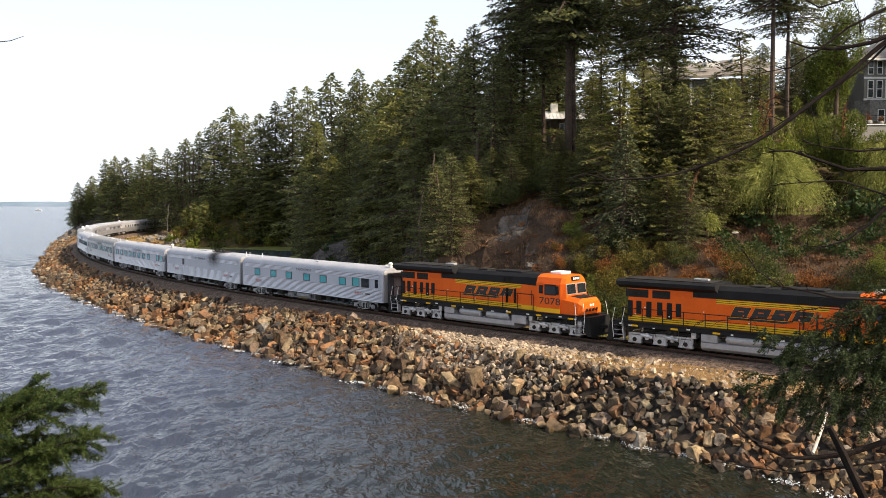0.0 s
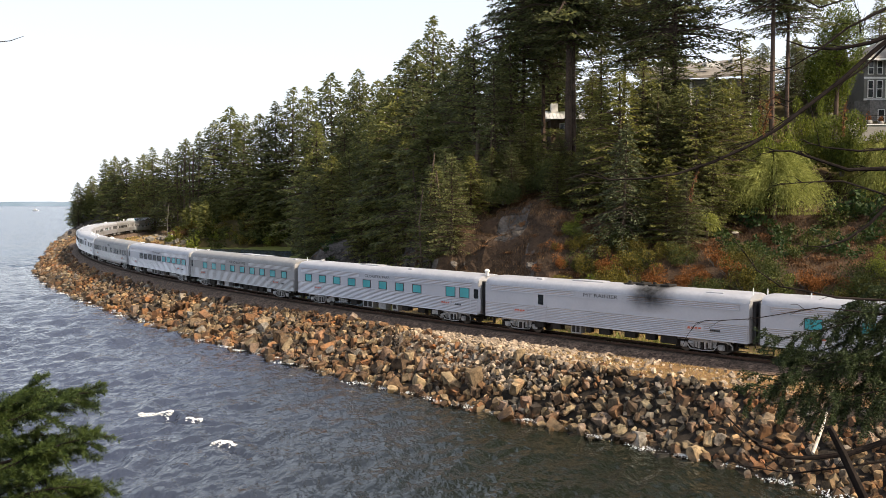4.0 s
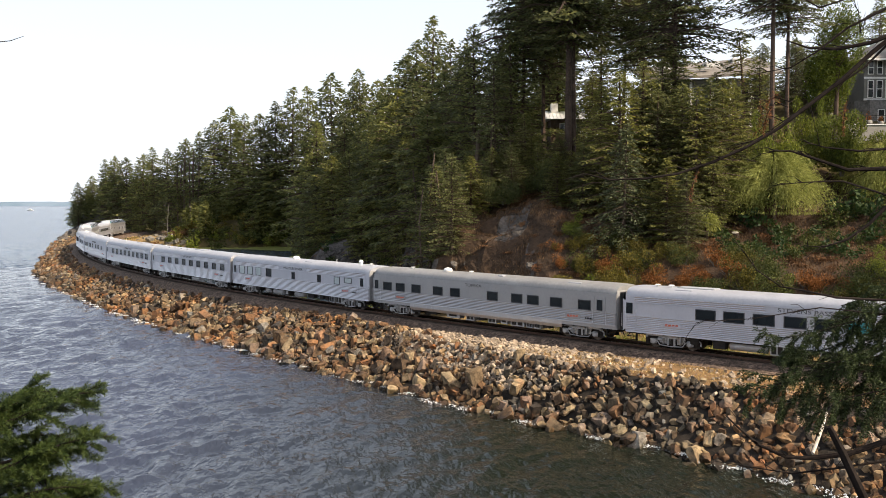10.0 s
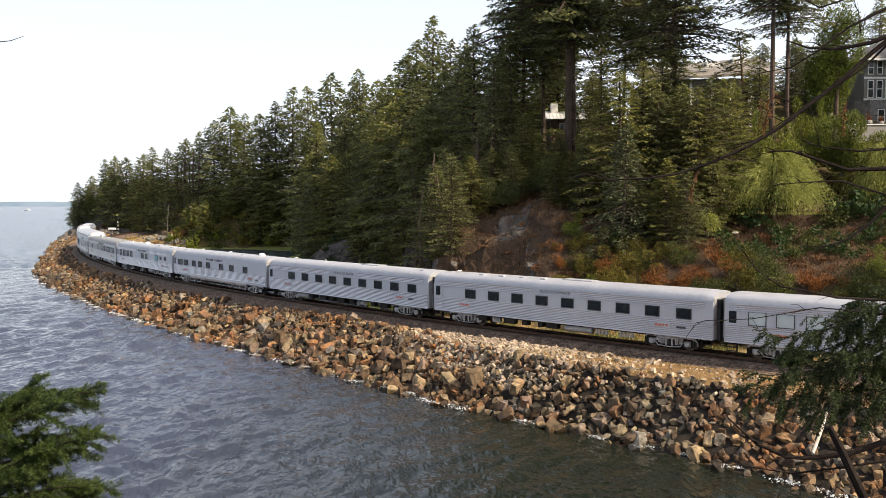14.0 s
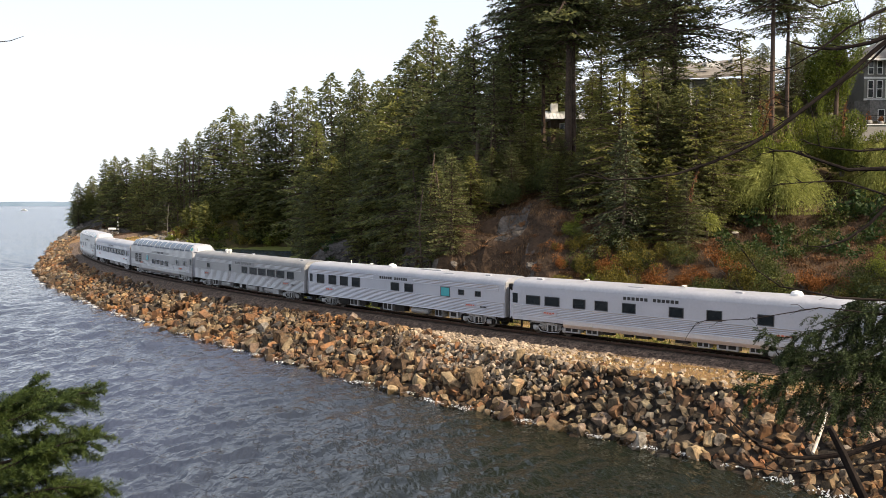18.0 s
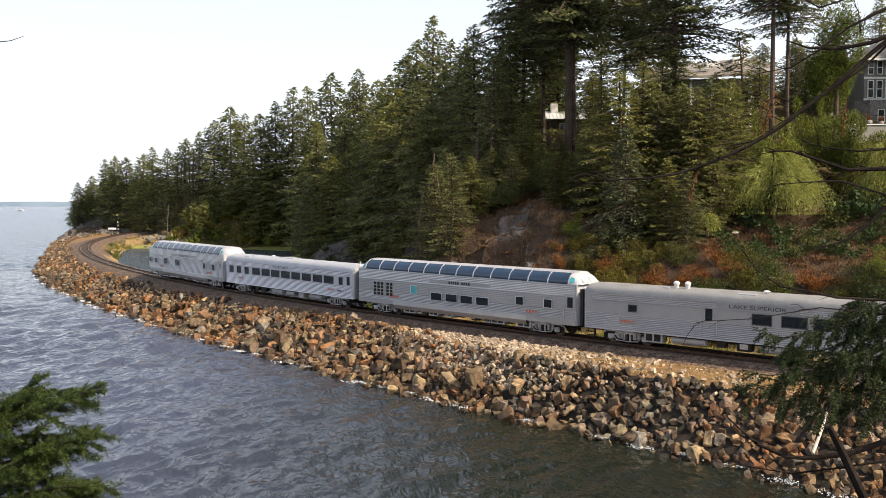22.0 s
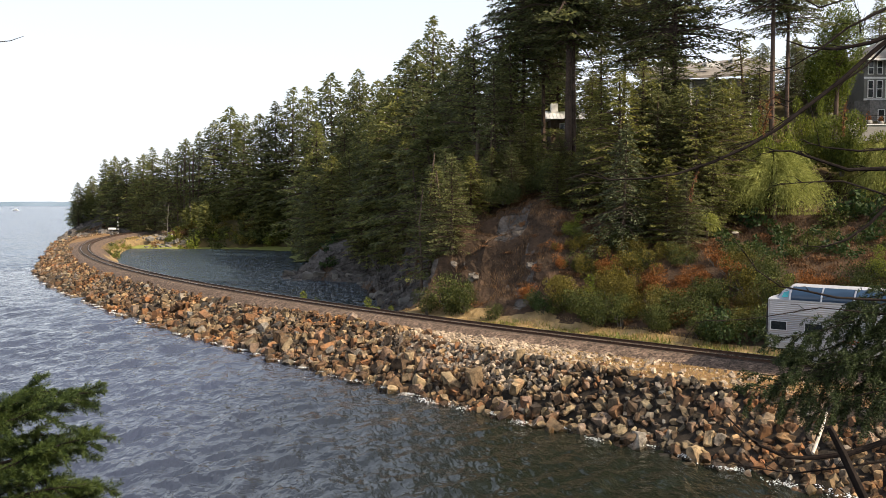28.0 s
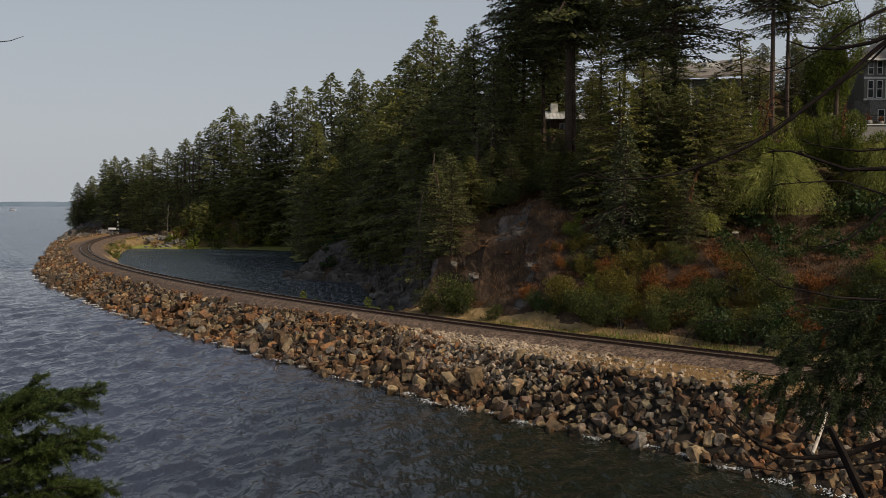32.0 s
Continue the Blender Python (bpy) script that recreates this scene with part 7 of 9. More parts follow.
PLAIN = [stone_mesh(200 + i) for i in range(22)]
STONES = [stone_mesh(200 + i, fine=True) for i in range(22)]
for me in STONES:
    me.shade_smooth()
    me.set_sharp_from_angle(angle=radians(28))
SV = [np.array([v.co for v in me.vertices]) for me in PLAIN + STONES]
SF = [np.array([p.vertices for p in me.polygons]) for me in PLAIN + STONES]
riprap = thing("riprap_bank", "bank of angular brown and grey boulders along the sea", "riprap", kind="structure")
g = np.random.default_rng(44)
rock_rows = []
for s in np.arange(-60, 282, 0.46):
    toe, sh = float(TOE(s)), float(SHOULDER(s))
    lo, hi = toe - 0.5, sh + 0.25
    step = 0.41 if s < 60 else 0.56
    for n in np.arange(lo, hi, step):
        if s > 150 and g.random() < 0.35 and n > toe + 3:
            continue
        ss, nn = s + g.uniform(-0.5, 0.5), n + g.uniform(-0.45, 0.45)
        size = float(np.clip(g.lognormal(-0.93, 0.44), 0.22, 1.1)) * (0.72 if n > sh - 1.8 else 1.0) * (1.0 if s < 40 else 0.86)
        if s < -34:
            size *= 0.78 if s > -41 else 0.62
        rock_rows.append((ss, nn, size, g.uniform(0.05, 0.30) if n > sh - 1.5 else g.uniform(0.12, 0.45)))
    # smaller stones between
    for k in range(int((hi - lo) * (2.2 if s < -12 else 1.3 if s < 10 else 0.7))):
        rock_rows.append((s + g.uniform(-0.5, 0.5), g.uniform(lo - 0.3, hi + 0.5), float(g.uniform(0.22, 0.48)), 0.28))
rock_rows = np.array(rock_rows)
rx_, ry_, _ = line(rock_rows[:, 0], rock_rows[:, 1])
rz_ = height(rock_rows[:, 0], rock_rows[:, 1])
single = np.where((rock_rows[:, 0] > -40) & (rock_rows[:, 0] < 0) & (rock_rows[:, 2] > 0.62))[0][:300]
single = set(int(i) for i in single)
bv, bf, o_ = [], [], 0
for i, (s, n, size, lift) in enumerate(rock_rows):
    q = Euler(g.uniform(0, 6.28, 3)).to_matrix()
    j = int(g.integers(len(STONES)))
    c = Vector((rx_[i], ry_[i], rz_[i] + size * lift))
    if i in single:
        ob = part("boulder", STONES[j], None, riprap)
        ob.matrix_basis = Matrix.LocRotScale(c, q.to_quaternion(), (size, size, size))
        continue
    if s < 22 and size > 0.42:
        j += len(PLAIN)
    v = SV[j] @ (np.array(q).T * size * (1, 1, g.uniform(0.75, 1.1))) + np.array(c)
    bv.append(v)
    bf.append(SF[j] + o_)
    o_ += len(v)
rub = part("rubble", raw_mesh("rubble", np.concatenate(bv), np.concatenate(bf), M["rubble"]), None, riprap)
rub["kind"] = "stuff"

# pale loose gravel on the shoulder
gv_, gf_, o_ = [], [], 0
for i in range(4600):
    s = g.normal(-18, 4.5) if i < 3900 else g.uniform(-45, -4)
    sh = float(SHOULDER(s))
    n = g.uniform(sh - (1.8 if i < 3900 else 0.8), -3.1)
    size = float(np.clip(g.lognormal(-2.0, 0.6), 0.05, 0.34))
    x, y, _ = line(s, n)
    q = Euler(g.uniform(0, 6.28, 3)).to_matrix()
    j = int(g.integers(len(PLAIN)))
    v = SV[j] @ (np.array(q).T * size) + np.array((float(x), float(y), float(height(s, n)) + size * 0.15))
    gv_.append(v)
    gf_.append(SF[j] + o_)
    o_ += len(v)
gravel = new("loose_gravel", raw_mesh("loose_gravel", np.concatenate(gv_), np.concatenate(gf_), M["gravel"]))
tagged(gravel, "pale tan loose gravel on the embankment's shoulder", "gravel", kind="stuff")

# grey rocks at the lagoon's edge and by the far bend
M["grey_rock"] = surface("grey_rock", (0.08, 0.074, 0.066), (0.24, 0.22, 0.19), 0.9, scale=0.8, fine=5, relief=1.0, dist=0.2, vary=0.3)
ROCKS = [stone_mesh(400 + i, 14) for i in range(5)]
for me in ROCKS:
    me.materials[0] = M["grey_rock"]
for i in range(150):
    if i >= 86:
        ss, nn, k = g.normal(202, 3.5), g.uniform(10, 30), g.uniform(0.5, 1.7)
    elif i < 50:
        ss, k = g.uniform(8, 80), g.uniform(0.6, 2.2)
        nn = float(LAGOON(ss)) + g.uniform(-3.5, 2.5)
    else:
        ss, nn, k = g.uniform(190, 236), g.uniform(7, 24), g.uniform(0.6, 2.0)
    x, y, _ = (float(q) for q in line(ss, nn))
    ob = new("rock", ROCKS[i % 5])
    ob.matrix_basis = Matrix.LocRotScale(Vector((x, y, float(height(ss, nn)) + k * 0.12)), Euler(g.uniform(-0.4, 0.4, 2).tolist() + [g.uniform(0, 6.28)]).to_quaternion(), (k * 1.3, k, k * 0.8))
    tagged(ob, "weathered grey rock at the lagoon's edge", "rock", "grey rocks by the lagoon")
M["crag"] = surface("dark_crag", (0.04, 0.036, 0.033), (0.20, 0.18, 0.16), 0.9, scale=0.7, fine=4, relief=1.0, dist=0.25, vary=0.3)


def crag_mesh(seed):
    """A fissured lump of bedrock: slabs and clefts on a rough dome."""
    bm = bmesh.new()
    bmesh.ops.create_icosphere(bm, subdivisions=3, radius=0.6)
    o = Vector((seed * 3.7, seed * 1.3, 0))
    for v in bm.verts:
        p = v.co.copy()
        k = 0.55 + 0.34 * noise.ridged_multi_fractal(p * 1.5 + o, 0.9, 2.2, 4, 1.0, 2.0) + 0.25 * noise.cell(p * 3.1 + o)
        v.co = Vector((p.x * k, p.y * k * 0.9, p.z * k))
    me = bpy.data.meshes.new("outcrop")
    bm.to_mesh(me)
    bm.free()
    me.materials.append(M["crag"])
    return me


CRAGS = [crag_mesh(450 + i) for i in range(6)]
for i in range(40):
    ss = g.uniform(10, 80)
    nn = max(float(LAGOON(ss)), 7) + g.uniform(-2.5, 1.5)
    k = g.uniform(0.6, 1.7)
    x, y, z = (float(q) for q in land_at(ss, nn))
    ob = new("outcrop", CRAGS[i % 6])
    ob.matrix_basis = Matrix.LocRotScale(Vector((x, y, z - k * 0.22)), Euler((g.uniform(-0.5, 0.5), g.uniform(-0.5, 0.5), g.uniform(0, 6.28))).to_quaternion(), (k * 1.5, k, k * 0.9))
    tagged(ob, "dark grey rock outcrop in the cliff", "rock", "outcrops of the cliff")
# rocks on the point beyond the bend
for i in range(64):
    ss, nn, k = g.uniform(250, 318), g.uniform(-40, -7), g.uniform(0.8, 3.2)
    x, y, z = (float(q) for q in land_at(ss, nn))
    if z < -0.3:
        continue
    ob = new("outcrop", CRAGS[i % 6])
    ob.matrix_basis = Matrix.LocRotScale(Vector((x, y, z)), Euler((g.uniform(-0.5, 0.5), g.uniform(-0.5, 0.5), g.uniform(0, 6.28))).to_quaternion(), (k * 1.6, k, k * 0.9))
    tagged(ob, "dark rock on the point beyond the bend", "rock", "rocks of the point")
# crags in the brown bank above the line
for i in range(16):
    if i < 8:
        ss, nn, k = g.uniform(-5, 4), g.uniform(9.5, 15.5), g.uniform(0.5, 1.2)
    else:
        ss, nn, k = g.uniform(-15, -7), g.uniform(11.5, 17.5), g.uniform(0.5, 1.3)
    x, y, z = (float(q) for q in land_at(ss, nn))
    ob = new("outcrop", CRAGS[i % 6])
    ob.matrix_basis = Matrix.LocRotScale(Vector((x, y, z - k * 0.5)), Euler((g.uniform(-0.6, 0.6), g.uniform(-0.6, 0.6), g.uniform(0, 6.28))).to_quaternion(), (k * 1.5, k, k * 0.9))
    tagged(ob, "grey weathered rock outcrop in the brown bank", "rock", "outcrops of the bank")
# two broad tan slabs lying on each other at the bank's edge
for i, (place, size, turn) in enumerate((((7.59, 57.50, 1.62), (2.3, 1.3, 1.0), 0.3), ((7.83, 58.20, 2.36), (2.2, 1.2, 0.95), -0.2), ((12.33, 54.60, 2.65), (1.6, 1.5, 1.5), 0.7), ((5.80, 58.50, 1.72), (1.7, 1.2, 1.0), 1.0))):
    ob = part("boulder", STONES[(3, 8, 12, 17)[i]], None, riprap)
    ob.matrix_basis = Matrix.LocRotScale(Vector(place), Euler((0.1, 0.12, turn)).to_quaternion(), size)
for i, (ss, nn, k) in enumerate(((-36.5, 4.3, 0.9), (-35.4, 4.4, 0.55), (-38, 4.2, 0.7))):
    x, y, _ = (float(q) for q in line(ss, nn))
    ob = new("rock", ROCKS[i])
    ob.matrix_basis = Matrix.LocRotScale(Vector((x, y, float(height(ss, nn)) + 0.15)), None, (k, k * 0.7, k * 0.6))
    tagged(ob, "pale rock lying beside the railway line", "rock")

# ---- the track ----
track = thing("railway_track", "single railway track on weathered ties and brown ballast", "railway track", kind="structure")
for off, nm in ((-0.755, "rail"), (0.755, "rail")):
    ss = np.arange(-300, 480, 3.0)
    prof = [(-0.07, 0.0), (-0.07, 0.02), (-0.015, 0.04), (-0.015, 0.13), (-0.037, 0.14), (-0.037, 0.165), (0.037, 0.165), (0.037, 0.14), (0.015, 0.13), (0.015, 0.04), (0.07, 0.02), (0.07, 0.0)]
    v = []
    for s in ss:
        for dn, dz in prof:
            x, y, _ = line(s, off + dn)
            v.append((float(x), float(y), RAIL_Z - 0.17 + dz))
    m_ = len(prof)
    f_ = [(i * m_ + j, i * m_ + (j + 1) % m_, (i + 1) * m_ + (j + 1) % m_, (i + 1) * m_ + j) for i in range(len(ss) - 1) for j in range(m_)]
    rail = part("rail", raw_mesh("rail", v, f_, M["rail"]), None, track)
    rail.data.materials.append(M["rail_top"])
    rail.data.polygons.foreach_set("material_index", [1 if i % m_ == 5 else 0 for i in range(len(f_))])
TIE = Shape().box(-0.115, 0.115, -1.3, 1.3, -0.17, 0.0, 0.015).mesh("tie", M["tie"], 0)
tv = np.array([v.co for v in TIE.vertices])
tf = [tuple(p.vertices) for p in TIE.polygons]
rest = Shape()
for i, s in enumerate(np.arange(-70, 400, 0.53)):
    x, y, h = (float(q) for q in line(s))
    m = Matrix.Translation((x, y, RAIL_Z - 0.175)) @ Matrix.Rotation(h, 4, "Z") @ Matrix.Rotation(g.normal(0, 0.012), 4, "Z")
    if -45 < s < 105:
        part("tie", TIE, None, track, at=m)
    else:
        rest.add([m @ Vector(q) for q in tv], tf)
rest_ob = part("tie_row", rest, M["tie"], track, smooth=0)
rest_ob["kind"] = "stuff"


# ---- houses on the slope ----
M["shingle"] = surface("grey_shingle_roof", (0.13, 0.12, 0.11), (0.26, 0.24, 0.22), 0.9, scale=0.6, fine=8, relief=0.6, dist=0.03)
M["siding"] = surface("grey_siding", (0.11, 0.11, 0.10), (0.17, 0.17, 0.155), 0.8, scale=0.5, fine=9, relief=0.2)
M["stonework"] = surface("grey_stonework", (0.08, 0.08, 0.075), (0.22, 0.21, 0.20), 0.9, scale=2.2, fine=5, relief=1.0, dist=0.06)
M["trim"] = surface("white_trim", (0.55, 0.55, 0.53), (0.70, 0.70, 0.68), 0.6, scale=1, fine=8, relief=0.05)
M["metal_roof"] = surface("pale_metal_roof", (0.58, 0.60, 0.62), (0.74, 0.75, 0.77), 0.4, 0.3, scale=0.5, fine=6, relief=0.05)
M["concrete"] = surface("concrete", (0.20, 0.195, 0.18), (0.31, 0.30, 0.28), 0.9, scale=0.6, fine=9, relief=0.3)


def house_window(x, y, z, wide, high, cols, rows, house):
    """A window in a wall that faces the viewer (-y): frame, glazing bars and panes."""
    w = part("window", Shape().box(x - wide / 2 - 0.05, x + wide / 2 + 0.05, y - 0.09, y - 0.005, z - 0.05, z + high + 0.05, 0.02), M["trim"], house, smooth=0)
    for i in range(cols):
        for j in range(rows):
            a = x - wide / 2 + wide * i / cols + 0.04
            b = z + high * j / rows + 0.04
            part("pane", Shape().box(a, a + wide / cols - 0.08, y - 0.10, y - 0.085, b, b + high / rows - 0.08), M["glass_house"], w, smooth=0)


def stone_house():
    h = thing("stone_house", "grey three-storey house with stone base and white windows", "house")
    x0, x1, y0, y1 = 50.0, 64.0, 104.0, 116.0
    g0 = 20.5
    part("wall", Shape().box(x0, x1, y0, y1, 25.7, 30.7), M["siding"], h, smooth=0)
    bay = [(x0 - 0.6, y0 + 1.0), (x0 + 0.6, y0 - 0.4), (x1, y0 - 0.4), (x1, y1), (x0 - 0.6, y1)]
    s = Shape()
    n = len(bay)
    s.add([(x, y, g0) for x, y in bay] + [(x, y, 25.8) for x, y in bay], [(i, (i + 1) % n, n + (i + 1) % n, n + i) for i in range(n)] + [tuple(range(n, 2 * n))])
    part("stone_base", s, M["stonework"], h, smooth=0)
    for z in (25.75, 28.3):
        part("band", Shape().box(x0 - 0.05, x1 + 0.05, y0 - 0.08, y0, z, z + 0.22), M["trim"], h, smooth=0)
    for z, hh, rows in ((28.85, 1.55, 2), (26.1, 2.0, 2)):
        for i in range(10):
            house_window(x0 + 0.75 + i * 1.05, y0, z, 0.62, hh, 1, rows, h)
    for i in range(8):
        house_window(x0 + 1.9 + i * 1.15, y0 - 0.4, 22.9, 0.75, 1.7, 1, 2, h)
    r = Shape()
    r.add([(x0 - 0.9, y0 - 0.9, 30.5), (x1 + 1, y0 - 0.9, 30.5), (x1 + 1, y1 + 1, 30.5), (x0 - 0.9, y1 + 1, 30.5), (x0 + 5.5, (y0 + y1) / 2, 34.2), (x1 + 1, (y0 + y1) / 2, 34.6)],
          [(0, 1, 5, 4), (1, 2, 5), (2, 3, 4, 5), (3, 0, 4), (0, 3, 2, 1)])
    part("roof", r, M["shingle"], h, smooth=0)
    part("gutter", Shape().box(x0 - 0.95, x1 + 1, y0 - 1.0, y0 - 0.88, 30.35, 30.55), M["trim"], h, smooth=0)
    return h


stone_house()


def terrace():
    t = thing("terrace", "concrete garden terrace wall with a dark railing", "terrace")
    part("wall", Shape().box(43.5, 60.0, 98.0, 103.4, 19.0, 22.3, 0.04), M["concrete"], t, smooth=0)
    part("coping", Shape().box(43.4, 60.1, 97.9, 98.3, 22.3, 22.42, 0.02), M["trim"], t, smooth=0)
    for i in range(13):
        part("post", Shape().box(43.7 + i * 1.3, 43.75 + i * 1.3, 98.05, 98.1, 22.42, 23.4), M["under"], t, smooth=0)
    part("top_rail", Shape().box(43.6, 59.8, 98.03, 98.12, 23.36, 23.42), M["under"], t, smooth=0)
    for q in range(3):
        part("wire", Shape().tube([(43.6, 98.08, 22.65 + q * 0.24), (59.8, 98.08, 22.65 + q * 0.24)], 0.012, 4), M["under"], t)


terrace()
flue = thing("column", "grey round metal column on the terrace", "column", at=pose(44.0, 99.3, 22.0))
part("shaft", Shape().tube([(0, 0, -0.2), (0, 0, 3.2)], 0.26, 14), M["grey_box"], flue)
part("cap", Shape().tube([(0, 0, 3.2), (0, 0, 3.24), (0, 0, 3.4)], [0.40, 0.40, 0.25], 14), M["grey_box"], flue)
for x, r in ((48.2, 0.42), (47.2, 0.3), (49.6, 0.34)):
    p = thing("garden_pot", "round pale garden pot with a plant", "plant pot", "garden pots", pose(x, 99.0, 22.3))
    part("pot", Shape().tube([(0, 0, 0), (0, 0, r * 0.7), (0, 0, r * 1.3), (0, 0, r * 1.5)], [r * 0.6, r, r * 0.9, r * 0.75], 12), M["concrete"], p)
    V_, F_ = leaf_cloud(int(x * 10), r, r, r * 1.3, 90, 0.14)
    V_[:, 2] += r * 1.3
    part("leaves", raw_mesh("leaves", V_, F_, M["shrub_red"]), None, p)


def long_house():
    h = thing("long_house", "long grey house with a low shingle roof and skylights", "house")
    x0, x1, y0, y1 = 26.5, 42.0, 112.0, 124.0
    part("wall", Shape().box(x0, x1, y0, y1, 19.5, 29.4), M["siding"], h, smooth=0)
    for z in (21.2, 25.4):
        for i in range(6):
            house_window(x0 + 1.4 + i * 2.55, y0, z, 1.9, 2.6, 2, 1, h)
    for i in range(7):
        part("pillar", Shape().box(x0 + i * 2.55 - 0.15, x0 + i * 2.55 + 0.15, y0 - 0.5, y0 - 0.2, 19.5, 29.3, 0.03), M["trim"], h, smooth=0)
    r = Shape()
    r.add([(x0 - 1, y0 - 1.2, 29.0), (x1 + 1, y0 - 1.2, 29.9), (x1 + 1, y1 - 4, 33.2), (x0 - 1, y1 - 4, 31.6), (x0 - 1, y0 - 1.2, 29.3), (x1 + 1, y0 - 1.2, 30.2), (x1 + 1, y1 - 4, 33.5), (x0 - 1, y1 - 4, 31.9)],
          [(0, 1, 2, 3), (4, 5, 6, 7), (0, 1, 5, 4), (2, 3, 7, 6), (0, 3, 7, 4), (1, 2, 6, 5)])
    part("roof", r, M["shingle"], h, smooth=0)
    for x, y, z in ((30.0, 115.4, 30.9), (35.6, 115.6, 31.5), (39.5, 117.0, 32.2)):
        part("dormer", Shape().box(x - 0.9, x + 0.9, y, y + 2.2, z - 0.8, z + 0.7, 0.04), M["trim"], h, smooth=0)
    for x in (31.5, 33.4, 36.8):
        part("skylight", Shape().slab([(x - 0.8, 30.45 + (x - 30) * 0.06), (x + 0.8, 30.55 + (x - 30) * 0.06), (x + 0.8, 30.62 + (x - 30) * 0.06), (x - 0.8, 30.52 + (x - 30) * 0.06)], 112.4, 113.2), M["glass_white"], h, smooth=0)


long_house()


def pavilion():
    h = thing("pavilion", "small house with a pale ribbed metal roof and chimney", "house")
    x0, x1, y0, y1 = 15.0, 20.4, 125.0, 130.0
    z0 = min(ground_z(x0, y0)[0], 23.0)
    part("wall", Shape().box(x0 + 0.5, x1 - 0.4, y0 + 0.6, y1, z0 - 0.5, 25.8), M["bark"], h, smooth=0)
    r = Shape()
    r.add([(x0 - 0.3, y0 - 0.4, 25.6), (x1 + 0.3, y0 - 0.4, 25.6), (x1 + 0.3, y0 + 3.0, 27.0), (x0 - 0.3, y0 + 3.0, 27.0), (x1 + 0.3, y1 + 0.6, 25.6), (x0 - 0.3, y1 + 0.6, 25.6)], [(0, 1, 2, 3), (3, 2, 4, 5), (0, 3, 5), (1, 4, 2), (0, 5, 4, 1)])
    part("roof", r, M["metal_roof"], h, smooth=0)
    for i in range(12):
        x = x0 - 0.2 + i * (x1 - x0 + 0.4) / 11
        part("roof_rib", Shape().add([(x - 0.03, y0 - 0.4, 25.6), (x + 0.03, y0 - 0.4, 25.6), (x + 0.03, y0 + 3.0, 27.0), (x - 0.03, y0 + 3.0, 27.0), (x, y0 - 0.4, 25.68), (x, y0 + 3.0, 27.08)], [(0, 4, 5, 3), (4, 1, 2, 5), (0, 1, 4), (3, 5, 2)]), M["metal_roof"], h, smooth=0)
    part("chimney", Shape().box(15.7, 16.7, 127.0, 128.0, 25.8, 28.0, 0.03), M["trim"], h, smooth=0)
    for x in (17.4, 19.2):
        house_window(x, y0 + 0.6, 23.6, 1.2, 1.4, 2, 1, h)


pavilion()

# ---- lineside: signal mast and board, snags, driftwood, old pile ----
sx, sy, _ = (-110.80, 296.00, 3.41)
mast = thing("signal_mast", "slim banded signal mast beside the far bend", "signal", at=pose(sx, sy, ground_z(sx, sy)[0]))
for i in range(9):
    part("mast_section", Shape().tube([(0, 0, i * 0.62), (0, 0, (i + 1) * 0.62)], 0.10, 8), M["white" if i % 2 else "under"], mast)
part("signal_head", Shape().box(-0.25, 0.25, -0.2, 0.2, 5.5, 6.5, 0.05), M["under"], mast, smooth=0)
board = thing("lineside_board", "white lineside board on a short post", "sign", at=pose(sx - 1.4, sy - 1.5, ground_z(sx - 1.4, sy - 1.5)[0]))
part("post", Shape().tube([(0, 0, -0.2), (0, 0, 2.2)], 0.06, 6), M["grey_box"], board)
part("panel", Shape().box(-1.35, 1.35, -0.04, 0.04, 2.1, 2.75, 0.02), M["white"], board, smooth=0)


def snag(x, y, tall, seed, label):
    g = np.random.default_rng(seed)
    z = ground_z(x, y)[0]
    t = thing("dead_tree", label, "dead tree", "dead trees", pose(x, y, z - 0.3))
    part("trunk", Shape().tube([(0, 0, 0), (g.normal(0, 0.2), 0, tall * 0.5), (g.normal(0, 0.5), 0.2, tall)], [0.13, 0.09, 0.03], 7), M["bark_grey"], t)
    for i in range(12):
        a, zz = g.uniform(0, 6.28), g.uniform(0.25, 0.95) * tall
        ln = g.uniform(0.5, 1.6)
        part("limb", Shape().tube([(0, 0, zz), (math.cos(a) * ln * 0.6, math.sin(a) * ln * 0.6, zz + g.uniform(-0.2, 0.4)), (math.cos(a) * ln, math.sin(a) * ln, zz + g.uniform(-0.5, 0.9))], [0.05, 0.03, 0.01], 4, False), M["bark_grey"], t)


for p, tall, seed in (((-83.12, 262.00, 1.33), 10.5, 1), ((-77.78, 268.00, 6.64), 9.0, 2), ((-10.47, 135.00, 6.53), 5.0, 3), ((-4.08, 128.00, 10.23), 4.5, 4), ((-31.68, 200.00, 17.47), 9, 5), ((-5.24, 126.00, 11.51), 4, 6)):
    snag(p[0], p[1], tall, seed, "bare bleached dead tree on the slope")
for i, (a, b, r) in enumerate((((17.70, 41.00, 1.32), (19.67, 44.00, 2.48), 0.08), ((-7.02, 66.00, -0.32), (-5.03, 71.00, 0.05), 0.09), ((-6.52, 69.00, -0.21), (-5.59, 71.00, -0.19), 0.05))):
    log = new("driftwood_log", Shape().tube([Vector(a) + Vector((0, 0, 0.25)), (Vector(a) + Vector(b)) / 2 + Vector((0.1, 0, 0.5)), Vector(b) + Vector((0, 0, 0.35))], [r, r * 0.9, r * 0.6], 8).mesh("driftwood_log", M["driftwood"]))
    tagged(log, "bleached driftwood log lying on the boulders", "driftwood", "driftwood logs")
pa = Vector((9.81, 59.50, 1.36))
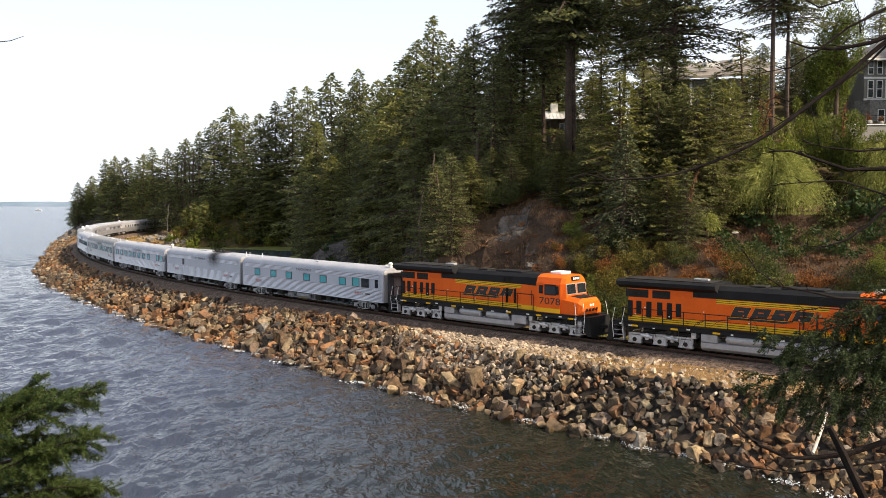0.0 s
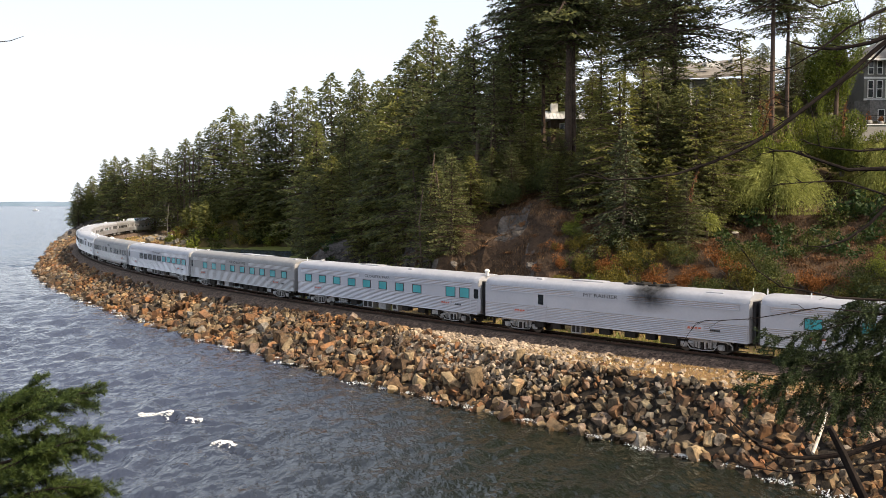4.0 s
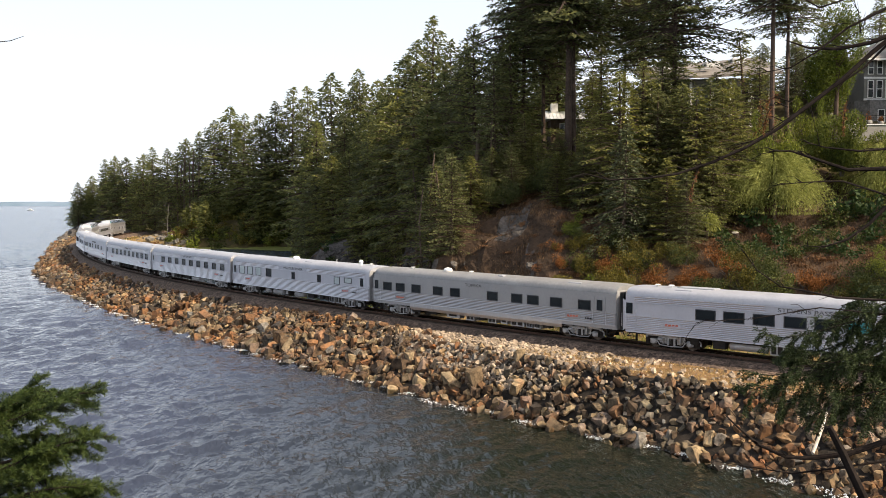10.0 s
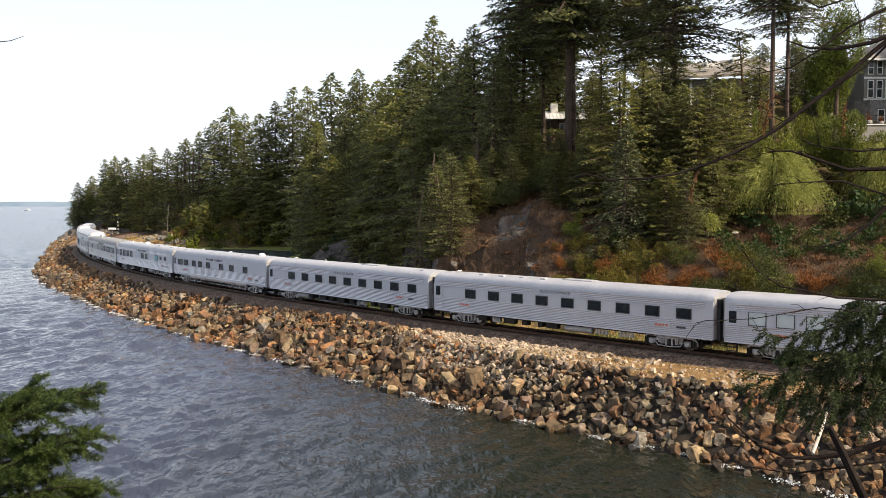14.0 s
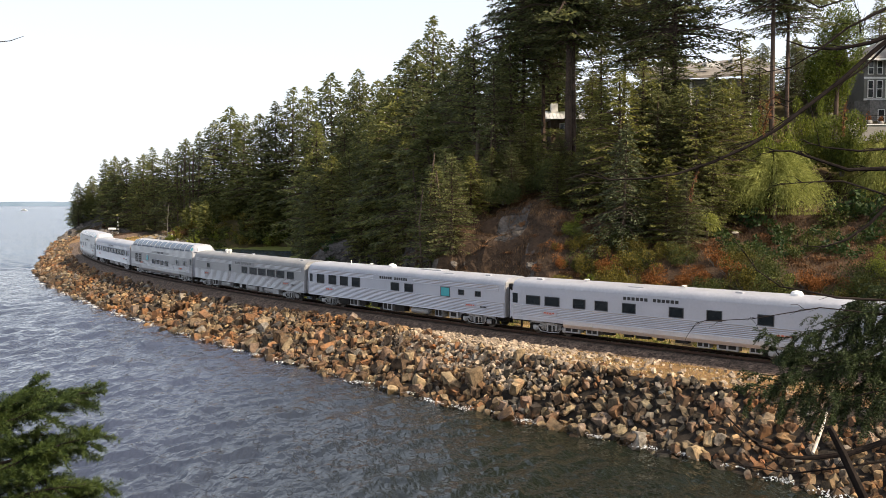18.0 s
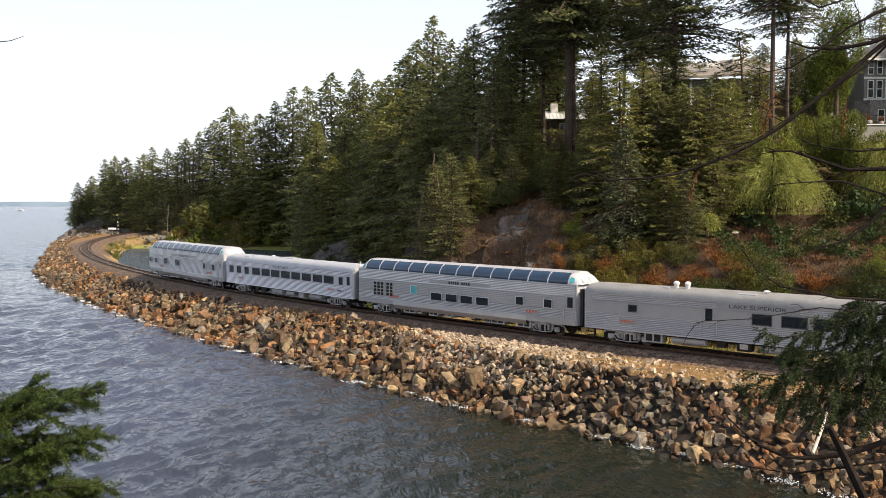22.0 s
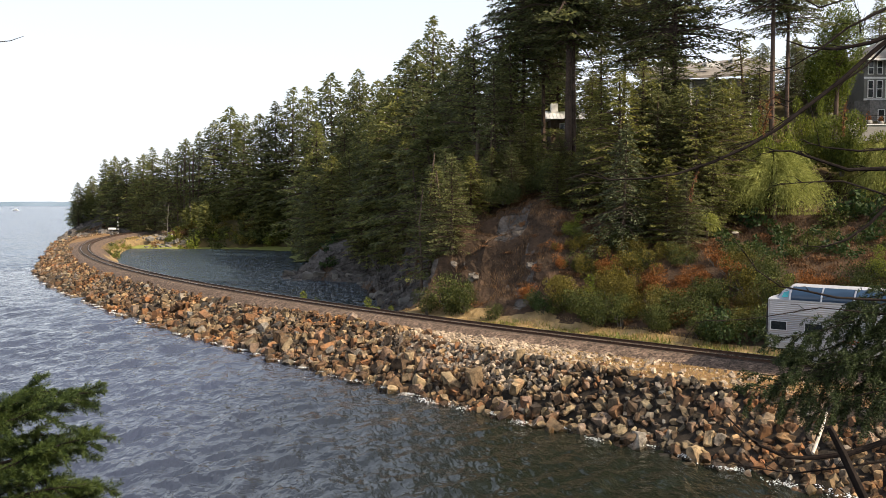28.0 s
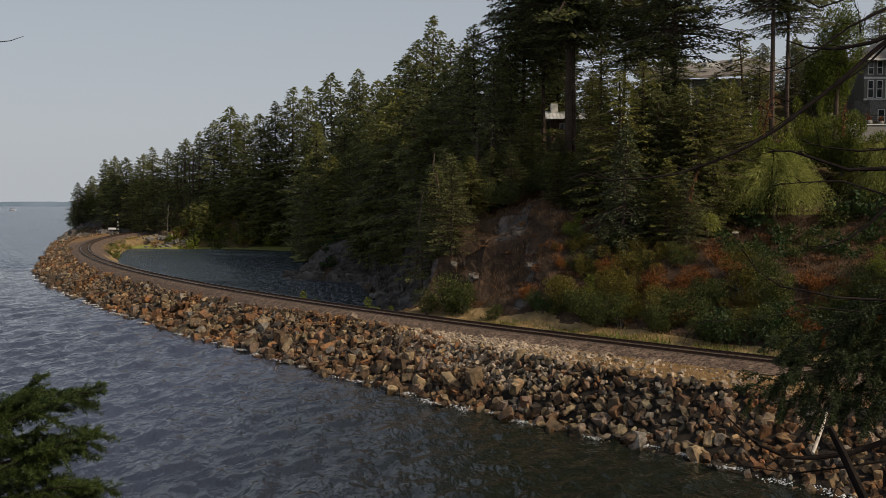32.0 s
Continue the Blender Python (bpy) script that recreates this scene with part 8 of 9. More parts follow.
pile = new("timber_pile", Shape().tube([pa - Vector((0, 0, 0.8)), pa + Vector((0, 0, 0.75))], [0.2, 0.18], 10).mesh("timber_pile", M["under"]))
tagged(pile, "short dark timber pile standing among the boulders", "pile")

for x, y, r, h in ((27.4, 81.3, 0.34, 0.8), (26.2, 82.0, 0.26, 0.5), (25.4, 87.0, 0.3, 0.55)):
    z = ground_z(x, y)[0]
    st = thing("tree_stump", "pale freshly cut tree stump on the brown bank", "stump", "stumps on the bank", pose(x, y, z - 0.25, 14, -8))
    part("bark", Shape().tube([(0, 0, 0), (0, 0, 0.3), (0, 0, h)], [r * 1.4, r * 1.05, r], 10), M["bark"], st)
    part("cut_face", Shape().tube([(0, 0, h), (0, 0, h + 0.02)], [r * 0.95, r * 0.93], 10), M["driftwood"], st)
for a, b, r in (((-13.5, 152.0, 9.6), (-8.6, 147.5, 5.6), 0.28), ((-10.9, 148.0, 8.0), (-9.0, 146.5, 4.6), 0.14), ((-7.4, 146.8, 8.4), (-9.6, 146.0, 5.2), 0.10)):
    a, b = Vector(a), Vector(b)
    tr = thing("fallen_tree", "grey fallen tree with broken limbs leaning on the cliff", "dead tree", "fallen trees")
    part("trunk", Shape().tube([a, (a + b) / 2 + Vector((0, 0, 0.3)), b], [r * 0.6, r * 0.85, r], 8), M["bark_grey"], tr)
    for q in range(7):
        o = a.lerp(b, 0.15 + 0.12 * q)
        d = Vector((math.cos(q * 2.1) * 0.9, -0.5, math.sin(q * 1.7) * 0.9)) * (1.6 - 0.1 * q)
        part("limb", Shape().tube([o, o + d * 0.6 + Vector((0, 0, 0.15)), o + d], [r * 0.3, r * 0.2, 0.02], 5, False), M["bark_grey"], tr)

# ---- motor boat far out on the bay ----
boat = thing("motor_boat", "small white motor boat far out on the bay", "boat", at=pose(-773, 1662, 0, 0, 0, 180))
hull = Shape().add([(-6, -1.8, 1.0), (4, -1.8, 1.2), (7, 0, 1.7), (4, 1.8, 1.2), (-6, 1.8, 1.0), (-5.8, -1.4, -0.4), (4, -1.0, -0.4), (6.2, 0, -0.2), (4, 1.0, -0.4), (-5.8, 1.4, -0.4)],
                   [(0, 1, 6, 5), (1, 2, 7, 6), (2, 3, 8, 7), (3, 4, 9, 8), (4, 0, 5, 9), (0, 4, 3, 2, 1), (5, 6, 7, 8, 9)])
part("hull", hull, M["white"], boat, smooth=0)
part("cabin", Shape().box(-2.5, 2.5, -1.3, 1.3, 1.1, 3.2, 0.25), M["white"], boat, smooth=0)
part("cabin_window", Shape().box(-2.0, 2.56, -1.33, 1.33, 2.2, 2.8), M["glass_house"], boat, smooth=0)
part("mast", Shape().tube([(0, 0, 3.2), (0, 0, 5.2)], 0.06, 6), M["white"], boat)
DRIFT.append((boat, (-1.55, 0.0)))


# ---- bare lower trunks along the edge of the wood ----
M["old_bark"] = surface("weathered_bark", (0.045, 0.034, 0.026), (0.17, 0.128, 0.098), 0.95, scale=1.0, fine=8, relief=1.0, dist=0.06)
for i, (x, y, tall, r) in enumerate(((-91.0, 298.6, 25, 0.34), (-89.4, 297.2, 23, 0.28), (-87.9, 295.6, 26, 0.36), (-84.8, 291.2, 24, 0.30), (-82.8, 288.4, 26, 0.34),
                                     (-80.2, 285.8, 22, 0.28), (-3.7, 116.2, 15, 0.16), (-2.3, 93.2, 12, 0.12), (-1.4, 93.9, 14.5, 0.15), (-0.4, 93.2, 12, 0.12),
                                     (4.2, 100.2, 11.5, 0.36), (5.7, 98.6, 12, 0.15), (7.3, 98.4, 10, 0.12))):
    g = np.random.default_rng(900 + i)
    s = Shape().tube([(0, 0, -1), (g.normal(0, 0.1), 0, tall * 0.35), (g.normal(0, 0.2), g.normal(0, 0.1), tall * 0.7), (g.normal(0, 0.3), 0, tall)], [r * 1.2, r, r * 0.8, r * 0.5], 9)
    for k in range(12):
        a, z, ln = g.uniform(0, 6.28), tall * g.uniform(0.25, 0.95), g.uniform(0.4, 1.6)
        s.tube([(0, 0, z), (math.cos(a) * ln * 0.6, math.sin(a) * ln * 0.6, z + 0.1), (math.cos(a) * ln, math.sin(a) * ln, z - ln * 0.2)], [r * 0.2, r * 0.12, 0.02], 4, False)
    t_ = thing("bare_trunk", "tall bare trunk with broken limb stubs at the wood's edge", "tree trunk", "bare trunks at the wood's edge", pose(x, y, ground_z(x, y)[0]))
    part("trunk", s, M["old_bark"], t_)


# ---- foam: along the stones, and crests out on the water ----
def foam_patch(seed, rx, ry, count):
    g = np.random.default_rng(seed)
    V, F = [], []
    for i in range(count):
        x, y = g.normal(0, rx * 0.45), g.normal(0, ry * 0.45)
        r = g.uniform(0.02, 0.03 + 0.1 * g.random() ** 3)
        k = len(V)
        m = 6
        V += [(x + math.cos(a) * r * g.uniform(0.6, 1.5), y + math.sin(a) * r * g.uniform(0.4, 0.9), g.uniform(0, 0.05)) for a in np.linspace(0, 6.28, m, endpoint=False)]
        V.append((x, y, 0.07))
        F += [(k + j, k + (j + 1) % m, k + m) for j in range(m)]
    return raw_mesh("foam", V, F, M["foam"])


FOAM = [foam_patch(500 + i, 1.6, 0.8, 110) for i in range(4)]
g = np.random.default_rng(8)
SURF = []
for i, s in enumerate(np.concatenate([np.arange(-44, 70, 2.6), np.arange(70, 150, 9)])):
    nn = float(TOE(s)) - g.uniform(0.2, 0.9)
    x, y, h = (float(q) for q in line(s, nn))
    f = new("foam_streak", FOAM[i % 4])
    k = g.uniform(0.35, 1.0)
    f.matrix_basis = Matrix.LocRotScale(Vector((x, y, 0.10)), Euler((0, 0, h + g.normal(0, 0.2))).to_quaternion(), (k, k, 1))
    tagged(f, "white foam washing against the boulders", "foam", "foam along the shore", kind="stuff")
    SURF.append((f, float(g.uniform(0, 6.28)), h))


def wave_crest(x, y, turn, long_, tall, caps, seed):
    """A short steep sea that breaks: a swell with white water on its crest."""
    g = np.random.default_rng(seed)

    def top(u, v):
        k = math.cos(min(abs(u) / long_, 1) * math.pi / 2) ** 1.3 * (1 + 0.25 * math.sin(u * 1.9 + seed))
        v = v - 0.35 * math.sin(u * 0.8 + seed) + 0.12 * math.sin(u * 3.1)
        w = 0.55 if v < 0 else 1.6
        return tall * k * math.exp(-(v / w) ** 2) + 0.03 * noise.noise(Vector((u * 1.7, v * 3, seed))) - 0.09

    t_ = thing("breaking_wave", "small dark wave breaking with white foam on the sea", "wave", "breaking waves", pose(x, y, 0, rz=turn))
    us, vs = np.linspace(-long_, long_, 90), np.linspace(-2.2, 4.2, 64)
    V = [(u, v, top(u, v)) for u in us for v in vs]
    q = np.arange(len(V)).reshape(len(us), len(vs))
    F = np.stack([q[:-1, :-1], q[1:, :-1], q[1:, 1:], q[:-1, 1:]], -1).reshape(-1, 4)
    part("swell", raw_mesh("swell", V, F, M["sea"], True), None, t_)
    V, F = [], []
    for u0, u1, thick in caps:
        for i in range(int((u1 - u0) * 150 * thick)):
            u = g.uniform(u0, u1)
            v = 0.35 * math.sin(u * 0.8 + seed) + 0.1 - abs(g.normal(0, 0.28)) * thick + 0.1 * math.sin(u * 9)
            r = g.uniform(0.02, 0.075)
            k = len(V)
            V += [(u + math.cos(a) * r * g.uniform(0.6, 1.7), v + math.sin(a) * r * g.uniform(0.5, 1.0), top(u, v) + g.uniform(0.0, 0.03)) for a in np.linspace(0, 6.28, 6, endpoint=False)]
            V.append((u, v, top(u, v) + 0.06))
            F += [(k + j, k + (j + 1) % 6, k + 6) for j in range(6)]
    cap = part("white_cap", raw_mesh("white_cap", V, F, M["foam"]), None, t_)
    cap["kind"] = "stuff"
    return t_


BREAKERS = [(wave_crest(-18.3, 54.3, -20, 5.4, 0.55, ((-3.3, -0.7, 1.0), (0.6, 1.9, 0.6)), 3), 2.9, 1.7, -0.15),
            (wave_crest(-13.8, 47.4, -20, 4.0, 0.45, ((-0.9, 0.7, 0.7),), 8), 2.9, 1.5, 0.1)]


# ---- the viewer's own trees: needles close by ----
def needles_on(stem, g, length, spacing, flat, thick=0.0011, tip=True):
    """Needles round a twig that runs along the points of stem."""
    pts = np.array(stem, float)
    seg = np.diff(pts, axis=0)
    ln = np.linalg.norm(seg, axis=1)
    total = ln.sum()
    n = max(3, int(total / spacing))
    at = (np.arange(n) + g.random(n)) / n * total
    cum = np.concatenate([[0], np.cumsum(ln)])
    k = np.clip(np.searchsorted(cum, at) - 1, 0, len(seg) - 1)
    p = pts[k] + seg[k] * ((at - cum[k]) / ln[k])[:, None]
    d = seg[k] / ln[k][:, None]
    r = g.normal(0, 1, (n, 3))
    r[:, 2] *= 1 - flat
    out = r - d * (r * d).sum(1)[:, None]
    out /= np.linalg.norm(out, axis=1)[:, None] + 1e-9
    a = out * 0.85 + d * g.uniform(0.3, 0.9, n)[:, None]
    a = a / np.linalg.norm(a, axis=1)[:, None] * (length * g.uniform(0.7, 1.15, n))[:, None]
    b = np.cross(a, g.normal(0, 1, (n, 3)))
    b = b / (np.linalg.norm(b, axis=1)[:, None] + 1e-9) * thick
    V = np.stack([p, p + a * 0.5 + b, p + a, p + a * 0.5 - b], 1).reshape(-1, 3)
    return V


def bough(tree, name, stem, g, twigs, reach, needle, spacing, mat, droop, thick, flat, r0, second=3):
    """A limb with side twigs and their needles."""
    limb = Shape().tube(stem, [r0 * (1 - 0.75 * i / (len(stem) - 1)) for i in range(len(stem))], 6)
    pts = np.array(stem)
    Vs = [needles_on(stem[len(stem) // 2:], g, needle, spacing * 2, flat, thick)]
    for i in range(twigs):
        u = 0.12 + 0.88 * (i + g.random()) / twigs
        q = u * (len(pts) - 1)
        k = min(int(q), len(pts) - 2)
        o = pts[k] + (pts[k + 1] - pts[k]) * (q - k)
        d = pts[k + 1] - pts[k]
        d /= np.linalg.norm(d)
        side = np.cross(d, (0, 0, 1)) * (1 if i % 2 else -1)
        side /= np.linalg.norm(side) + 1e-6
        ln = reach * (1.1 - 0.6 * u) * g.uniform(0.5, 1.1)
        dr = d * g.uniform(0.4, 0.9) + side * g.uniform(0.3, 0.9) + np.array([0, 0, g.uniform(-0.9, 0.4) * (0.4 + droop)])
        dr /= np.linalg.norm(dr)
        tw = [o, o + dr * ln * 0.5, o + dr * ln + np.array([0, 0, -droop * ln * 0.35])]
        limb.tube([tuple(t) for t in tw], [r0 * 0.3, r0 * 0.2, r0 * 0.1], 4, False)
        Vs.append(needles_on(tw, g, needle, spacing, flat, thick))
        for j in range(second):
            v = g.uniform(0.25, 0.9)
            o2 = o + dr * ln * v
            d2 = dr + side * g.normal(0, 0.8) + np.array([0, 0, g.normal(-0.35 * droop, 0.35)])
            d2 /= np.linalg.norm(d2)
            l2 = ln * g.uniform(0.3, 0.6)
            t2 = [o2, o2 + d2 * l2 * 0.6, o2 + d2 * l2 + np.array([0, 0, -droop * l2 * 0.3])]
            Vs.append(needles_on(t2, g, needle, spacing, flat, thick))
    V = np.concatenate(Vs)
    b = part(name, limb, M["limb"], tree)
    part("needles", raw_mesh("needles", V, np.arange(len(V)).reshape(-1, 4), M[mat]), None, b)
    return b


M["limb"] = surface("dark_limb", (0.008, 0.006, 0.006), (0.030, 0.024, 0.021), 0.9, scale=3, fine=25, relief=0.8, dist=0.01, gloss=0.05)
M["needle_bright"] = foliage("fresh_needles", (0.016, 0.034, 0.010), (0.085, 0.115, 0.022), through=0.3, vary=0.0)
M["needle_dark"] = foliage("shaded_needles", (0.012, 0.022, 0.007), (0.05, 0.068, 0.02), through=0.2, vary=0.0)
g = np.random.default_rng(21)
young = thing("young_fir", "young fir with bright green needles at the bluff's edge", "tree")
part("trunk", Shape().tube([(-3.3, 4.2, 6.0), (-3.2, 4.2, 10), (-3.1, 4.2, 14.5)], [0.14, 0.11, 0.06], 9), M["bark"], young)
for stem, tw, reach in (([(-3.09, 4.20, 12.16), (-2.44, 4.10, 12.39), (-2.01, 4.00, 12.51), (-1.84, 4.10, 12.57), (-1.73, 4.20, 12.61)], 20, 0.24),
                        ([(-3.09, 4.20, 12.22), (-2.62, 4.30, 12.36), (-2.30, 4.30, 12.46), (-2.10, 4.30, 12.56), (-1.97, 4.20, 12.61)], 16, 0.24),
                        ([(-3.02, 4.10, 12.06), (-2.40, 4.10, 12.20), (-2.07, 4.10, 12.29), (-1.80, 4.00, 12.39), (-1.69, 4.10, 12.41)], 20, 0.22),
                        ([(-2.95, 4.00, 11.96), (-2.34, 4.00, 12.09), (-1.97, 3.90, 12.18), (-1.79, 3.90, 12.22), (-1.66, 4.00, 12.21)], 20, 0.22),
                        ([(-3.17, 4.30, 11.99), (-2.78, 4.50, 12.10), (-2.39, 4.50, 12.25), (-2.15, 4.50, 12.31), (-1.91, 4.30, 12.35)], 18, 0.24),
                        ([(-2.88, 3.90, 11.97), (-2.41, 3.90, 12.13), (-2.12, 3.90, 12.26), (-1.94, 3.90, 12.34), (-1.86, 3.90, 12.38)], 18, 0.22),
                        ([(-2.96, 4.00, 11.88), (-2.34, 4.00, 12.01), (-2.00, 4.00, 12.08), (-1.81, 4.00, 12.12), (-1.68, 4.00, 12.15)], 18, 0.2), ([(-3.24, 4.40, 12.01), (-2.71, 4.40, 12.25), (-2.39, 4.40, 12.41), (-2.21, 4.40, 12.50), (-2.11, 4.40, 12.52)], 20, 0.26), ([(-3.25, 4.40, 11.89), (-2.72, 4.40, 12.07), (-2.45, 4.40, 12.20), (-2.25, 4.40, 12.25), (-2.07, 4.40, 12.25)], 22, 0.26), ([(-3.10, 4.20, 11.82), (-2.60, 4.20, 12.02), (-2.34, 4.20, 12.13), (-2.15, 4.20, 12.18), (-1.95, 4.20, 12.16)], 22, 0.26), ([(-3.03, 4.10, 11.97), (-2.61, 4.10, 12.25), (-2.33, 4.10, 12.41), (-2.17, 4.10, 12.51), (-2.10, 4.10, 12.55)], 20, 0.26)):
    bough(young, "bough", stem, g, tw + 10, reach * 1.25, 0.025, 0.0009, "needle_bright", 0.25, 0.0015, 0.15, 0.012, 4)
hem = thing("hemlock", "dark drooping hemlock with bare outer branches at the bluff's edge", "tree")
part("trunk", Shape().tube([(6.0, 7.4, 2.0), (5.9, 7.3, 10), (5.8, 7.2, 19)], [0.3, 0.24, 0.14], 10), M["bark"], hem)
for stem, tw, reach in (([(5.84, 7.30, 13.00), (4.53, 7.10, 12.78), (3.92, 7.00, 12.68), (3.46, 7.00, 12.61), (3.01, 7.00, 12.47), (2.69, 7.00, 12.42)], 34, 0.42),
                        ([(5.69, 7.10, 12.78), (4.34, 6.80, 12.59), (3.86, 6.80, 12.50), (3.46, 6.80, 12.41), (3.11, 6.80, 12.27), (2.75, 6.80, 12.23)], 34, 0.42),
                        ([(5.70, 7.10, 12.59), (4.35, 6.80, 12.36), (3.86, 6.80, 12.27), (3.37, 6.80, 12.23), (2.84, 6.80, 12.13), (2.40, 6.80, 12.05)], 36, 0.40),
                        ([(5.95, 7.40, 12.16), (4.62, 7.20, 11.96), (4.05, 7.20, 11.96), (3.58, 7.20, 11.96), (3.15, 7.20, 11.92), (2.78, 7.20, 11.84)], 30, 0.38),
                        ([(5.91, 7.40, 13.19), (4.52, 7.10, 12.92), (3.97, 7.10, 12.78), (3.60, 7.10, 12.69), (3.33, 7.10, 12.59), (3.10, 7.10, 12.48)], 26, 0.36),
                        ([(5.54, 6.90, 12.44), (4.23, 6.60, 12.31), (3.71, 6.60, 12.20), (3.37, 6.60, 12.09), (3.11, 6.60, 12.03), (2.85, 6.60, 11.90)], 26, 0.34),
                        ([(6.06, 7.60, 13.32), (4.65, 7.30, 13.00), (4.08, 7.30, 12.86), (3.75, 7.30, 12.76), (3.56, 7.30, 12.72), (3.37, 7.30, 12.66)], 30, 0.36),
                        ([(6.00, 7.50, 12.84), (4.60, 7.20, 12.58), (4.04, 7.20, 12.49), (3.57, 7.20, 12.44), (3.24, 7.20, 12.32), (2.96, 7.20, 12.20)], 34, 0.40),
                        ([(5.77, 7.20, 12.68), (4.41, 6.90, 12.48), (3.87, 6.90, 12.37), (3.42, 6.90, 12.29), (3.02, 6.90, 12.19), (2.61, 6.90, 12.14)], 36, 0.40),
                        ([(5.84, 7.30, 12.95), (4.66, 7.00, 12.47), (4.20, 7.00, 12.33), (3.84, 7.00, 12.24), (3.57, 7.00, 12.15), (3.34, 7.00, 12.01)], 26, 0.36)):
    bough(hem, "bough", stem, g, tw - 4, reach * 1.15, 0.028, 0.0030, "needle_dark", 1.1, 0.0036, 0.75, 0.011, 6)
# bare limbs
for stem, r in (([(5.71, 7.30, 16.03), (4.20, 7.00, 15.31), (3.67, 7.00, 14.92), (3.43, 7.00, 14.73), (3.19, 7.00, 14.51), (2.97, 7.00, 14.34), (2.70, 7.00, 14.13), (2.43, 7.00, 13.97), (2.16, 7.00, 13.85), (1.89, 7.00, 13.76), (1.62, 7.00, 13.72), (1.34, 7.00, 13.71), (1.14, 7.00, 13.76), (0.98, 7.00, 13.71)], 0.024),
                ([(5.72, 7.30, 15.76), (4.17, 7.10, 15.30), (3.68, 7.10, 14.89), (3.41, 7.10, 14.62), (3.14, 7.10, 14.44), (2.83, 7.10, 14.23), (2.56, 7.10, 14.05), (2.37, 7.10, 13.97)], 0.013),
                ([(5.67, 7.20, 15.09), (4.12, 7.00, 15.00), (3.63, 7.00, 14.89), (3.41, 7.00, 14.80), (3.14, 7.00, 14.75), (2.91, 7.00, 14.76), (2.73, 7.00, 14.82)], 0.03),
                ([(5.57, 7.10, 15.52), (4.05, 6.90, 15.38), (3.44, 6.90, 15.03), (3.18, 6.90, 14.90), (2.92, 6.90, 14.70), (2.74, 6.90, 14.59), (2.47, 6.90, 14.54)], 0.016),
                ([(5.73, 7.20, 13.66), (4.16, 7.00, 13.88), (3.56, 7.00, 13.80), (3.25, 7.00, 13.79), (2.98, 7.00, 13.88), (2.79, 7.00, 13.94), (2.59, 7.00, 13.94)], 0.026),
                ([(5.70, 7.20, 14.36), (4.15, 7.00, 14.02), (3.70, 7.00, 13.97), (3.34, 7.00, 13.94), (3.06, 7.00, 13.97), (2.88, 7.00, 14.02)], 0.018),
                ([(5.71, 7.20, 14.08), (4.16, 7.00, 13.79), (3.66, 7.00, 13.59), (3.44, 7.00, 13.36), (3.26, 7.00, 13.23), (3.08, 7.00, 13.17), (2.91, 7.00, 13.18)], 0.022),
                ([(5.70, 7.10, 12.59), (4.13, 6.90, 12.71), (3.50, 6.90, 12.75), (3.14, 6.90, 12.77), (2.91, 6.90, 12.82), (2.69, 6.90, 12.86), (2.50, 6.90, 12.99), (2.39, 6.90, 13.14), (2.30, 6.90, 13.25)], 0.014),
                ([(5.70, 7.10, 12.41), (4.14, 6.90, 12.62), (3.50, 6.90, 12.64), (3.01, 6.90, 12.69), (2.47, 6.90, 12.60), (2.06, 6.90, 12.58), (1.99, 6.90, 12.53)], 0.008),
                ([(5.48, 6.80, 12.00), (3.92, 6.50, 11.90), (3.36, 6.50, 11.72), (3.07, 6.50, 11.62), (2.77, 6.50, 11.59), (2.60, 6.50, 11.60), (2.38, 6.50, 11.70), (2.21, 6.50, 11.85), (2.14, 6.50, 11.92)], 0.030),
                ([(5.57, 6.90, 11.71), (3.99, 6.60, 11.65), (3.42, 6.60, 11.54), (3.03, 6.60, 11.48), (2.69, 6.60, 11.44), (2.38, 6.60, 11.49), (2.07, 6.60, 11.54)], 0.014),
                ([(4.32, 7.20, 15.46), (3.58, 7.20, 15.28), (3.08, 7.20, 15.12), (2.85, 7.20, 15.25), (2.53, 7.20, 15.08), (2.21, 7.20, 14.96)], 0.010),
                ([(4.32, 7.20, 15.32), (3.77, 7.20, 15.18), (3.47, 7.20, 15.05), (3.42, 7.20, 14.91), (3.40, 7.20, 15.09), (3.31, 7.20, 15.23)], 0.010),
                ([(4.25, 7.00, 13.66), (3.56, 7.00, 13.59), (3.21, 7.00, 13.70), (2.89, 7.00, 13.69), (2.62, 7.00, 13.66)], 0.012)):
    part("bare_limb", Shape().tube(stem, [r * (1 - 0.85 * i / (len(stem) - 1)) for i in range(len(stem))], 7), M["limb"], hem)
    pts = np.array(stem)
    for j in range(9):
        q = g.uniform(0.35, 0.98) * (len(pts) - 1)
        k = min(int(q), len(pts) - 2)
        o = pts[k] + (pts[k + 1] - pts[k]) * (q - k)
        d = (pts[k + 1] - pts[k]) / np.linalg.norm(pts[k + 1] - pts[k]) + g.normal(0, 0.4, 3)
        d /= np.linalg.norm(d)
        ln = g.uniform(0.06, 0.24)
        part("twig", Shape().tube([tuple(o), tuple(o + d * ln * 0.5 + (0, 0, 0.02)), tuple(o + d * ln)], [r * 0.14 + 0.002, r * 0.08 + 0.0015, 0.001], 4, False), M["limb"], hem)
